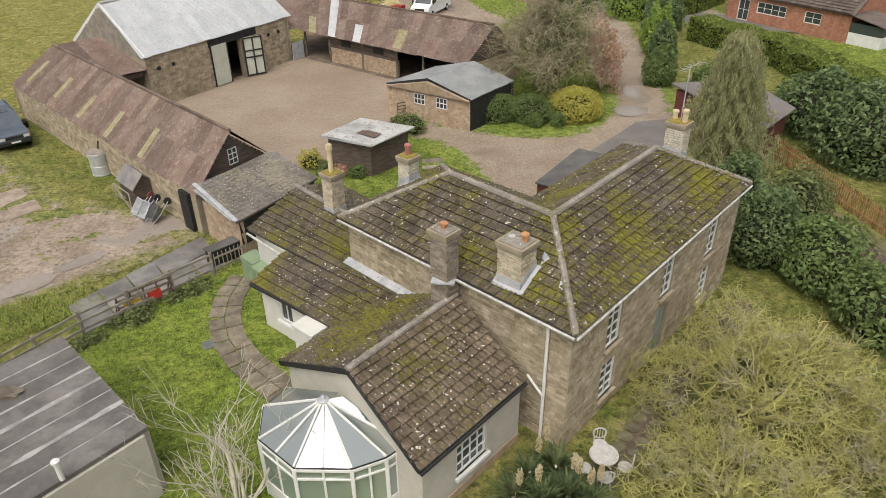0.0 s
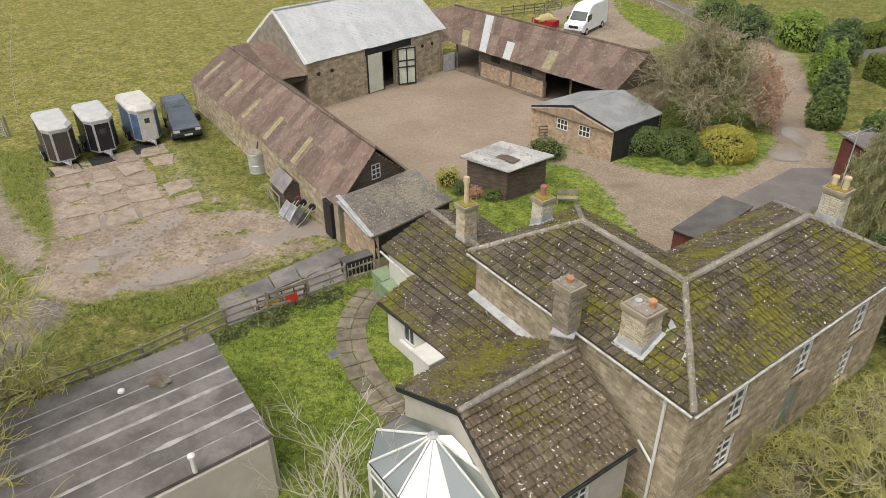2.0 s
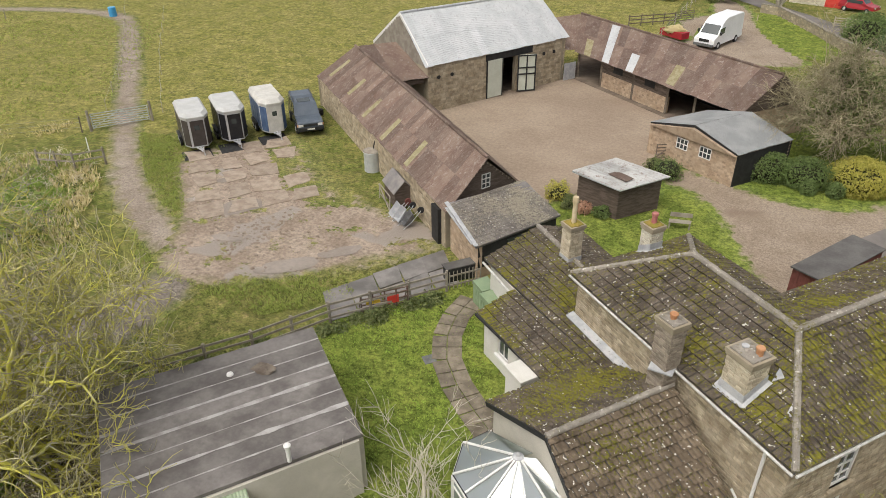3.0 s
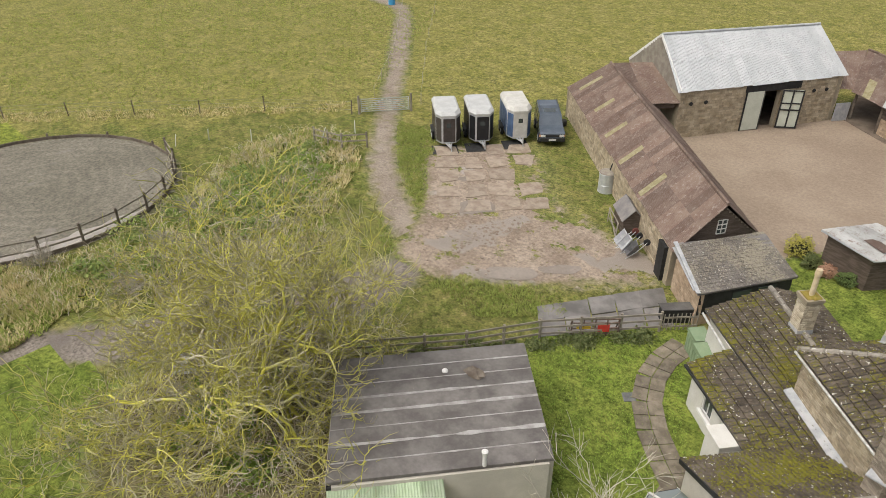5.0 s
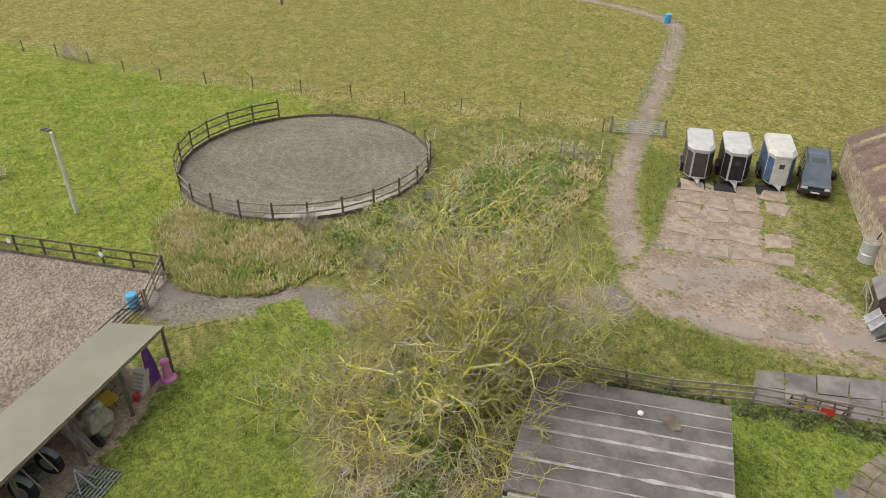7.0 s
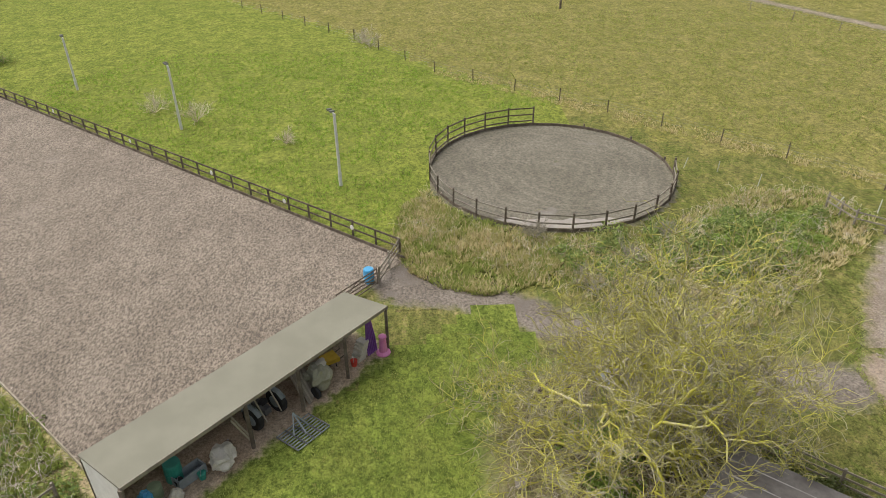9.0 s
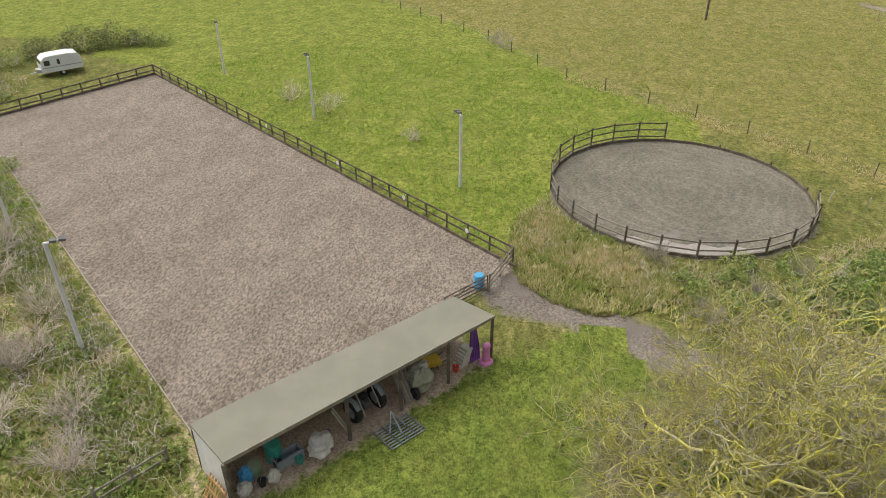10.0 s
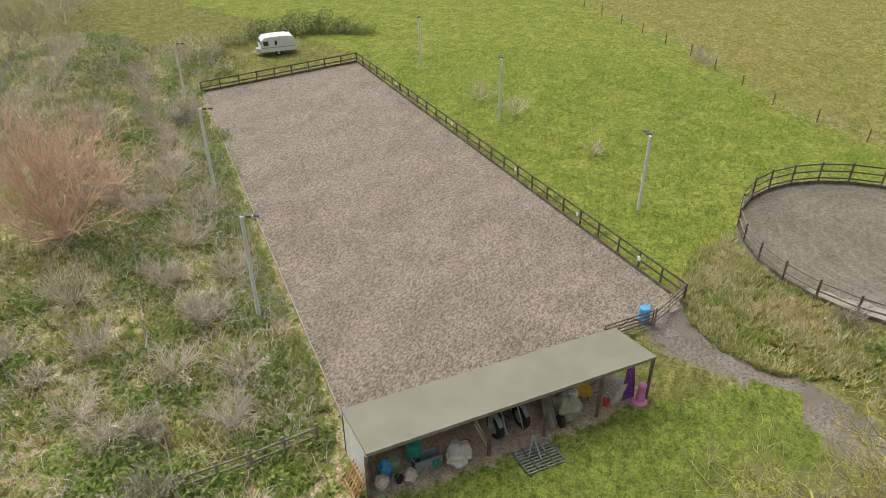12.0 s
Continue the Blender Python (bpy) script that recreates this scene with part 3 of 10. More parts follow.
def corrugated(bd, el, er, rl, rr, sheet_w=0.76, pitch=0.09, depth=0.022, rows=2, seed=0, pick=None, gaps=0.0):
    """Profiled iron sheets in overlapping rows on a roof face; pick(row, column) leaves out those that are of another colour."""
    rnd = random.Random(seed)
    el, er, rl, rr = Vector(el), Vector(er), Vector(rl), Vector(rr)
    n = max(1, round((er - el).length / sheet_w))
    nrm = (er - el).cross(rl - el).normalized()
    if nrm.z < 0:
        nrm = -nrm
    for r in range(rows):
        for c in range(n):
            if pick and not pick(r, c, n):
                continue
            lift = 0.012 * (c % 2) + 0.02 * r + rnd.uniform(0, 0.008)
            slip = rnd.uniform(-0.04, 0.04)
            verts, faces, m = [], [], max(4, int(sheet_w / pitch) * 2)
            for i in range(m + 1):
                f = (c + i / m * 1.04) / n
                a, b = el.lerp(er, f), rl.lerp(rr, f)
                v0, v1 = r / rows, min(1.0, (r + 1) / rows + (0.06 if r < rows - 1 else 0))
                z = nrm * (lift + (depth if i % 2 else 0.0))
                verts += [a.lerp(b, v0) + (a - b).normalized() * (0.06 + slip if r == 0 else 0.02) + z, a.lerp(b, v1) + z]
            for i in range(m):
                faces.append((2 * i, 2 * i + 2, 2 * i + 3, 2 * i + 1))
            if isinstance(bd, list):
                bd.append(Build().add(verts, faces))
            else:
                bd.add(verts, faces)
    return bd


def sheets(kit, material, *faces, rows=2, **more):
    """A roof of separate profiled iron sheets."""
    for f in faces:
        for piece in corrugated([], *f, rows=rows, **more):
            kit.add("roof_sheet", piece, material)


def boards(bd, p, q, z0, z1, top=None, width=0.18, out=0.02, upright=False, seed=0, holes=()):
    """Overlapping boards on the outer face (right of p to q). top(u) gives the height at which they end."""
    rnd = random.Random(seed)
    p, q = Vector((*p[:2], 0)), Vector((*q[:2], 0))
    n = (q - p).length
    d = (q - p) / n
    o = Vector((d.y, -d.x, 0))
    if upright:
        u = 0.0
        while u < n - 0.02:
            w = min(width, n - u)
            t = top(u + w / 2) if top else z1
            lap = out * (1.0 + 0.3 * rnd.random())
            c = [p + d * (u + 0.004), p + d * (u + w - 0.004), p + d * (u + w - 0.004) + o * lap, p + d * (u + 0.004) + o * lap]
            if isinstance(bd, list):
                bd.append(Build().prism([(v.x, v.y) for v in c], z0, t))
            else:
                bd.prism([(v.x, v.y) for v in c], z0, t)
            u += width
    else:
        z = z0
        while z < z1 - 0.02:
            h = min(width, z1 - z)
            lo, hi = 0.0, n
            if top:
                us = [i * n / 60 for i in range(61) if top(i * n / 60) > z + h * 0.6]
                if not us:
                    break
                lo, hi = us[0], us[-1]
            cuts = [(lo, hi)]
            for h0, h1, v0, v1 in holes:
                if v0 < z + h - 0.02 and v1 > z + 0.02:
                    cuts = [c for s0, s1 in cuts for c in ((s0, min(s1, h0)), (max(s0, h1), s1)) if c[1] - c[0] > 0.03]
            for s0, s1 in cuts:
                a, b = p + d * s0, p + d * s1
                k = out * (1 + 0.4 * rnd.random())
                v = [(*(a).xy, z), (*(b).xy, z), (*(b).xy, z + h), (*(a).xy, z + h), (*(a + o * k).xy, z), (*(b + o * k).xy, z), (*(b + o * 0.004).xy, z + h), (*(a + o * 0.004).xy, z + h)]
                box = [(4, 5, 6, 7), (0, 1, 5, 4), (1, 2, 6, 5), (2, 3, 7, 6), (3, 0, 4, 7), (3, 2, 1, 0)]
                if isinstance(bd, list):
                    bd.append(Build().add(v, box))
                else:
                    bd.add(v, box)
            z += width
    return bd


def clad(kit, material, *args, to=None, **more):
    """Boards on a wall, each a part of its own."""
    for piece in boards([], *args, **more):
        kit.add("board", piece, material, to=to)


def window(kit, p, q, hole, recess=0.1, bars=(2, 3), material=None, name="window", sash=True, sill=None):
    """A framed window with glazing bars set in an opening of the wall p to q."""
    material = material or M["white"]
    p, q = Vector((*p[:2], 0)), Vector((*q[:2], 0))
    d = (q - p).normalized()
    o = Vector((d.y, -d.x, 0))
    u0, u1, z0, z1 = hole
    at = lambda u, z, k=0.0: p + d * u - o * (recess - k) + Vector((0, 0, z))
    fr = Build()
    w = 0.07
    fr.beam(at(u0, z0 + w / 2), at(u1, z0 + w / 2), 0.07, w).beam(at(u0, z1 - w / 2), at(u1, z1 - w / 2), 0.07, w)
    fr.beam(at(u0 + w / 2, z0), at(u0 + w / 2, z1), 0.07, w, up=d).beam(at(u1 - w / 2, z0), at(u1 - w / 2, z1), 0.07, w, up=d)
    f = kit.add(name, fr, material)
    b = Build()
    for i in range(1, bars[0]):
        u = u0 + (u1 - u0) * i / bars[0]
        b.beam(at(u, z0), at(u, z1), 0.035, 0.04, up=d)
    for i in range(1, bars[1]):
        z = z0 + (z1 - z0) * i / bars[1]
        thickness = 0.06 if sash and i == bars[1] // 2 else 0.035
        b.beam(at(u0, z), at(u1, z), 0.035, thickness)
    if b.v:
        kit.add("glazing_grid", b, material, to=f)
    g = Build().beam(at(u0, (z0 + z1) / 2, -0.02), at(u1, (z0 + z1) / 2, -0.02), 0.01, z1 - z0 - 0.05)
    kit.add("pane", g, M["glass"], "dark window glass", to=f)
    if sill:
        s = Build().beam(at(u0 - 0.08, z0 - 0.05, recess + 0.02), at(u1 + 0.08, z0 - 0.05, recess + 0.02), 0.2, 0.1)
        kit.add("sill", s, sill, to=f)
    return f

# ---- the farmhouse ----
EAVE, RIDGE = 4.55, 6.1
A, B, B2, L = (3.39, 14.25), (11.15, 23.6), (7.15, 27.4), (-4.02, 20.8)
L2 = (-0.55, 25.2)
INNER = (2.83, 22.25)
JUNC, RIDGE_R, RIDGE_L = (3.06, 18.15), (7.3, 23.3), (-0.12, 21.15)
house = Kit("farmhouse", (*A, 0), "buff stone farmhouse with mossy hipped tile roof and white extensions", "house")


def inset(p, c, m=0.28):
    d = math.hypot(c[0] - p[0], c[1] - p[1])
    return (p[0] + (c[0] - p[0]) * m / d, p[1] + (c[1] - p[1]) * m / d)


wA, wB, wB2, wL, wL2 = inset(A, (3.1, 18.9), 0.32), inset(B, (6.8, 22.9), 0.3), inset(B2, (6.8, 22.9), 0.3), inset(L, (-0.3, 20.7), 0.3), inset(L2, (-0.3, 20.7), 0.3)
wI = (INNER[0], INNER[1])
FRONT = [(2.0, 2.85, 2.55, 4.05), (5.55, 6.35, 2.55, 4.05), (9.0, 9.85, 2.55, 4.05), (1.95, 2.85, 0.55, 1.95), (5.5, 6.4, 0.05, 2.1), (9.0, 9.85, 0.55, 1.95)]
stone = Build()
wall(wA, wB, 0, EAVE, FRONT, out=stone)
wall(wB, wB2, 0, EAVE, out=stone)
wall(wB2, wI, 0, EAVE, out=stone)
wall(wI, wL2, 0, EAVE, out=stone)
wall(wL2, wL, 0, EAVE, out=stone)
wall(wL, wA, 0, EAVE, out=stone)
walls = house.add("wall", stone, M["mortar"], "coursed buff stone wall")
singles, more_singles = [], []
blocks = facing(Build(), wA, wB, 0.0, EAVE, FRONT, seed=2, singles=singles)
facing(blocks, wL, wA, 0.0, EAVE, seed=3, singles=more_singles)
tagged(house.add("stonework", blocks, M["stone"], "coursed buff stone blocks", to=walls), kind="stuff")
for block in singles + more_singles:
    house.add("stone", block, M["stone"], to=walls)
for i, h in enumerate(FRONT):
    if i != 4:
        window(house, wA, wB, h, 0.08, (2, 4), sill=M["stone"])
dd = (Vector(wB) - Vector(wA)).normalized()
M["sage"] = plain("sage_green_paint", (0.25, 0.29, 0.24), (0.29, 0.33, 0.28), 2.0, 0.55, 0.1)
door_at = lambda u, k=0.0: (wA[0] + dd.x * u + dd.y * k, wA[1] + dd.y * u - dd.x * k)
dr = Build().prism([door_at(5.55, -0.16), door_at(6.35, -0.16), door_at(6.35, -0.1), door_at(5.55, -0.1)], 0.05, 2.08)
for u in (5.63, 6.0):
    for z in (0.2, 1.15):
        dr.prism([door_at(u, -0.11), door_at(u + 0.28, -0.11), door_at(u + 0.28, -0.08), door_at(u, -0.08)], z, z + 0.75)
house.add("front_door", dr, M["sage"], "sage green panelled front door")

FACES = [  # eave corners, ridge corners
    ((*A, EAVE), (*B, EAVE), (*JUNC, RIDGE), (*RIDGE_R, RIDGE)),
    ((*B, EAVE), (*B2, EAVE), (*RIDGE_R, RIDGE), (*RIDGE_R, RIDGE)),
    ((*B2, EAVE), (*INNER, EAVE), (*RIDGE_R, RIDGE), (*JUNC, RIDGE)),
    ((*INNER, EAVE), (*L2, EAVE), (*JUNC, RIDGE), (*RIDGE_L, RIDGE)),
    ((*L2, EAVE), (*L, EAVE), (*RIDGE_L, RIDGE), (*RIDGE_L, RIDGE)),
    ((*L, EAVE), (*A, EAVE), (*RIDGE_L, RIDGE), (*JUNC, RIDGE)),
]
deck = Build()
for el, er, rl, rr in FACES:
    deck.slab([el, er, rr, rl] if rl != rr else [el, er, rr], 0.08)
roof = house.add("roof", deck, M["felt"], "mossy hipped tile roof")
main_tiles = Build()
for i, (el, er, rl, rr) in enumerate(FACES):
    tile_mesh(main_tiles, rows_of_tiles(el, er, rl, rr, 0.33, 0.34, seed=i))
tagged(house.add("tile", main_tiles, M["tile"], "mossy grey-brown roof tiles", to=roof), kind="stuff")


def ridge_row(kit, name, material, a, b, r=0.11, step=0.42, to=None):
    """Half-round ridge pieces end to end."""
    a, b = Vector(a), Vector(b)
    n = max(1, round((b - a).length / step))
    for i in range(n):
        p, q = a.lerp(b, (i + 0.02) / n), a.lerp(b, (i + 0.98) / n)
        kit.add(name, Build().tube([p + Vector((0, 0, 0.02)), q + Vector((0, 0, 0.035))], [r, r * 1.07], 8), material, to=to)


for a, b in ((JUNC, RIDGE_R), (JUNC, RIDGE_L)):
    ridge_row(house, "ridge_tile", M["ridge"], (*a, RIDGE + 0.01), (*b, RIDGE + 0.01), to=roof)
for a, b in ((A, JUNC), (B, RIDGE_R), (B2, RIDGE_R), (L, RIDGE_L), (L2, RIDGE_L)):
    ridge_row(house, "hip_tile", M["ridge"], (*a, EAVE + 0.03), (*b, RIDGE + 0.02), 0.1, to=roof)


M["gutter"] = plain("grimy_white_plastic", (0.42, 0.41, 0.38), (0.58, 0.57, 0.54), 6.0, 0.6, 0.2)


def gutter(kit, a, b, material=None, r=0.06):
    return kit.add("gutter", Build().tube([a, b], r, 8), material or M["black"])


for a, b in ((A, B), (L, A)):
    d = (Vector(b) - Vector(a)).normalized()
    k = Vector((d.y, -d.x)) * 0.06
    gutter(house, (a[0] + k.x, a[1] + k.y, EAVE - 0.05), (b[0] + k.x, b[1] + k.y, EAVE - 0.05), M["gutter"], 0.042)

# low extensions
E1, E2, W_RIDGE = (-0.68, 11.5), (-5.19, 15.62), (-2.7, 13.58)
E1b, E2b, W_RIDGEb = (2.18, 14.9), (-2.36, 19.12), (0.15, 17.13)
LOW, LOW_RIDGE = 2.4, 3.88
wing = Build()
i1, i2 = inset(E1, W_RIDGEb, 0.25), inset(E2, W_RIDGEb, 0.25)
d1 = (Vector(E1b) - Vector(E1)).normalized()
j1 = (i1[0] + d1.x * 4.2, i1[1] + d1.y * 4.2)
j2 = (i2[0] + d1.x * 3.0, i2[1] + d1.y * 3.0)
WING_HOLES = [(1.35, 2.65, 0.75, 1.85)]
wall(i1, j1, 0, LOW, WING_HOLES, 0.25, wing)
wall(i2, i1, 0, LOW, (), 0.25, wing)
wall(j2, i2, 0, LOW, (), 0.25, wing)
mid = lerp(i1, i2, 0.5)
wing.slab([(*i2, LOW), (*i1, LOW), (*mid, LOW_RIDGE - 0.12)], 0.25)
wing_wall = house.add("extension_wall", wing, M["render"], "cream rendered extension wall")
window(house, i1, j1, WING_HOLES[0], 0.08, (4, 3), sash=False, sill=M["white"])
WFACES = [((*E1, LOW), (*E1b, LOW), (*W_RIDGE, LOW_RIDGE), (*W_RIDGEb, LOW_RIDGE)), ((*E2b, LOW), (*E2, LOW), (*W_RIDGEb, LOW_RIDGE), (*W_RIDGE, LOW_RIDGE))]
deck = Build()
for el, er, rl, rr in WFACES:
    deck.slab([el, er, rr, rl], 0.08)
wing_roof = house.add("extension_roof", deck, M["felt"], "brown tiled extension roof with moss")

# low kitchen range: one roof plane with a notch
UA = Vector((0.62, 0.785))
P0, Q0 = Vector((-7.47, 20.53)), Vector((-2.29, 16.48))


def low(p, u=0.0):
    q = Vector(p) + UA * u
    return (q.x, q.y, 2.0 + 0.33 * ((q - P0).dot(UA)))


CL = Vector((-8.31, 23.45))
STRIPS = [
    (low(P0), low(Q0), low(P0, 1.7), low(Q0, 1.7)),
    (low(CL), low(Q0, 1.68), low(CL, 1.15), low(Q0, 2.83)),
    (low(CL, 1.15), low((-3.95, 21.0), 0.16), low(CL, 2.65), low((-3.03, 22.15))),
]
back_a, back_b = Vector(low(CL, 2.65)), Vector(low((-3.03, 22.15)))
drop = Vector((UA.x * 2.2, UA.y * 2.2, -0.73))
STRIPS.append((tuple(back_b + drop), tuple(back_a + drop), tuple(back_b), tuple(back_a)))
deck = Build()
for el, er, rl, rr in STRIPS:
    deck.slab([el, er, rr, rl], 0.09)
low_roof = house.add("low_roof", deck, M["felt"], "low mossy tile roof of the kitchen range")
kt = Build()
for i, s in enumerate(STRIPS):
    tile_mesh(kt, rows_of_tiles(*s, 0.33, 0.34, seed=20 + i))
tagged(house.add("tile", kt, M["tile"], "mossy roof tiles of the kitchen range", to=low_roof), kind="stuff")
ridge_row(house, "ridge_tile", M["ridge"], back_a + Vector((0, 0, 0.02)), back_b + Vector((0, 0, 0.02)), 0.1, to=low_roof)
kw = Build()
k0, k1 = P0 + UA * 0.25 + Vector((0.15, -0.12)), Vector((-3.99, 17.83)) + UA * 0.25
KHOLES = [(1.0, 1.75, 0.75, 1.7), (2.35, 2.75, 0.85, 1.65)]
wall(k0, k1, 0, 1.97, KHOLES, 0.25, kw)
n0 = k0 + UA * 1.45
wall(n0, k0, 0, 2.0, (), 0.25, kw)
c0 = CL + UA * 0.22 + Vector((0.15, -0.12))
wall(c0, n0, 0, 2.45, (), 0.25, kw)
c1 = c0 + UA * 4.6
wall(c1, c0, 0, 2.45, (), 0.25, kw)
kw.slab([(*c1, 2.45), (*c0, 2.45), (*(c0 + UA * 2.4), 3.25)], 0.25)
M["white_render"] = plain("white_render", (0.56, 0.54, 0.485), (0.64, 0.62, 0.57), 0.8, 0.8, 0.15)
house.add("kitchen_wall", kw, M["white_render"], "white rendered kitchen wall")
window(house, k0, k1, KHOLES[0], 0.06, (2, 1), sash=False, sill=M["white"])
window(house, k0, k1, KHOLES[1], 0.06, (1, 1), sash=False, sill=M["white"])
kd = (k1 - k0).normalized()
ko = Vector((kd.y, -kd.x))
porch = [k0 + kd * 2.9, k0 + kd * 3.95, k0 + kd * 3.95 + ko * 0.95, k0 + kd * 2.9 + ko * 0.95]
house.add("porch_canopy", Build().prism([tuple(p) for p in porch], 1.85, 1.95).prism([tuple(p) for p in (k0 + kd * 2.95 + ko * 0.9, k0 + kd * 3.9 + ko * 0.9, k0 + kd * 3.9 + ko * 0.1, k0 + kd * 2.95 + ko * 0.1)], 0, 1.85), M["white_render"], "small white flat-roofed porch")
gutter(house, (P0.x - 0.03, P0.y - 0.05, 1.95), (k1.x, k1.y - 0.2, 1.95))
cg0, cg1 = low(CL, -0.05), low(n0 + Vector((0.1, -0.1)), -0.2)
gutter(house, (cg0[0], cg0[1], 2.42), (cg1[0], cg1[1], 2.42), M["gutter"], 0.05)

# tiles of the front extension: the outer face as single tiles, the rest joined
one = None
count = 0
rest = Build()
outer = list(rows_of_tiles(*WFACES[0], 0.3, 0.36, seed=31))
for c in outer:
    if count < 300:
        bd = tile_mesh(Build(), [c])
        house.add("tile", bd, M["tile_brown"], to=wing_roof)
        count += 1
    else:
        tile_mesh(rest, [c])
tile_mesh(rest, rows_of_tiles(*WFACES[1], 0.3, 0.36, seed=32))
tagged(house.add("tile", rest, M["tile"], "mossy tiles of the extension's back slope", to=wing_roof), kind="stuff")
ridge_row(house, "ridge_tile", M["ridge"], (*W_RIDGE, LOW_RIDGE + 0.02), (*W_RIDGEb, LOW_RIDGE + 0.02), 0.1, to=wing_roof)
for e in (E1, E2):
    house.add("bargeboard", Build().beam((*e, LOW - 0.02), (*W_RIDGE, LOW_RIDGE - 0.04), 0.04, 0.16), M["black"], to=wing_roof)
g = Vector((d1.y, -d1.x)) * 0.05
gutter(house, (E1[0] + g.x, E1[1] + g.y, LOW - 0.05), (E1b[0] + g.x, E1b[1] + g.y, LOW - 0.05))
plinth = Build().prism([(i1[0] + d1.y * 0.03, i1[1] - d1.x * 0.03), (j1[0] + d1.y * 0.03, j1[1] - d1.x * 0.03), (j1[0], j1[1]), (i1[0], i1[1])], 0, 0.28)
house.add("plinth", plinth, M["brick"], "low brick plinth under the render")

# lead flashings
fl = Build()
sv = (Vector(wA) - Vector(wL)).normalized()
so = Vector((sv.y, -sv.x))
f0, f1 = Vector(wL) - sv * 0.1, Vector(wL) + sv * 4.6
fl.slab([low(f0 + so * 0.32), low(f1 + so * 0.32), low(f1 + so * 0.02), low(f0 + so * 0.02)], 0.05)
fl.v = [(x, y, z + 0.125) for x, y, z in fl.v]
house.add("flashing", fl, M["lead"], "pale lead flashing along the wall foot", to=low_roof)

# chimneys


def chimney(at, w, d, z0, z1, turn, pots, material, label, cap=True, moss=False, skirt=None):
    """Brick or stone stack with oversailing courses and clay pots (dx, dy, radius, height, material)."""
    m = Matrix.Rotation(turn, 2)
    pt = lambda x, y: (at[0] + (m @ Vector((x, y))).x, at[1] + (m @ Vector((x, y))).y)
    rect = lambda a, b: [pt(-a, -b), pt(a, -b), pt(a, b), pt(-a, b)]
    body = Build().prism(rect(w / 2 - 0.015, d / 2 - 0.015), z0, z1)
    if cap:
        body.prism(rect(w / 2 + 0.03, d / 2 + 0.03), z1 - 0.22, z1 - 0.12)
        body.prism(rect(w / 2 + 0.06, d / 2 + 0.06), z1 - 0.12, z1)
    st = house.add("chimney", body, M["mortar"], label)
    bricks = Build()
    corners = rect(w / 2, d / 2)
    for i in range(4):
        facing(bricks, corners[i], corners[(i + 1) % 4], z0, z1 - 0.24, course=0.085, lengths=(0.2, 0.25), proud=0.008, seed=int(z1 * 100) + i)
    house.add("bricks", bricks, material, to=st)
    top = Build().prism(rect(w / 2 - 0.02, d / 2 - 0.02), z1, [z1 + 0.03] * 4)
    for i in range(5):
        top.blob((*pt(random.uniform(-w / 3, w / 3), random.uniform(-d / 3, d / 3)), z1 + 0.02), (0.16, 0.13, 0.06), i)
    house.add("flaunching", top, M["tile_moss"] if moss else M["ridge"], to=st)
    for x, y, r, h, pm in pots:
        px, py = pt(x, y)
        pot = Build().lathe((px, py, z1), [(r * 0.9, 0), (r * 0.82, 0.06), (r * 0.8, h * 0.75), (r * 1.05, h * 0.8), (r * 1.05, h * 0.9), (r * 0.92, h), (r * 0.7, h), (r * 0.68, h * 0.5)], 14)
        house.add("pot", pot, pm, to=st, smooth=False)
    if skirt is not None:
        for i in range(4):
            sk = Build()
            a, b = corners[i], corners[(i + 1) % 4]
            cx, cy = at
            e = lambda p, k: (p[0] + (p[0] - cx) * k, p[1] + (p[1] - cy) * k)
            za, zb = skirt(*e(a, 0.3)), skirt(*e(b, 0.3))
            ya, yb = skirt(*e(a, 0.06)), skirt(*e(b, 0.06))
            sk.slab([(*e(a, 0.3), za + 0.11), (*e(b, 0.3), zb + 0.11), (*e(b, 0.06), yb + 0.15), (*e(a, 0.06), ya + 0.15)], 0.02)
            sk.slab([(*e(a, 0.06), ya + 0.14), (*e(b, 0.06), yb + 0.14), (*e(b, 0.04), yb + 0.4), (*e(a, 0.04), ya + 0.4)], 0.02)
            house.add("flashing", sk, M["lead"], to=st)
    return st


M["buff_brick"] = plain("buff_brick", (0.42, 0.36, 0.26), (0.52, 0.46, 0.35), 3.0, 0.9, 0.4, per="island", vary=0.2)
M["grey_brick"] = plain("grey_brown_brick", (0.22, 0.185, 0.145), (0.3, 0.255, 0.2), 3.0, 0.9, 0.4, per="island", vary=0.25)
M["cream_brick"] = plain("cream_brick", (0.5, 0.46, 0.36), (0.58, 0.54, 0.44), 3.0, 0.9, 0.4, per="island", vary=0.15)
M["terracotta"] = plain("terracotta", (0.4, 0.19, 0.09), (0.5, 0.27, 0.14), 4.0, 0.8, 0.2)
M["cream_pot"] = plain("cream_clay", (0.52, 0.42, 0.26), (0.6, 0.5, 0.34), 4.0, 0.7, 0.2)
M["red_pot"] = plain("red_clay", (0.36, 0.13, 0.12), (0.42, 0.17, 0.15), 4.0, 0.7, 0.2)
M["tile_moss"] = plain("orange_green_moss", (0.2, 0.18, 0.03), (0.28, 0.2, 0.05), 5.0, 0.95, 0.6)


def roof_at(x, y):
    """Height of the main roof over a point."""
    best = None
    for el, er, rl, rr in FACES:
        poly = [el, er, rr, rl] if rl != rr else [el, er, rr]
        if inside((x, y), poly):
            a, b, c = Vector(el), Vector(er), Vector(rr)
            n = (b - a).cross(c - a)
            best = a.z - (n.x * (x - a.x) + n.y * (y - a.y)) / n.z
    return best if best is not None else EAVE - 0.1


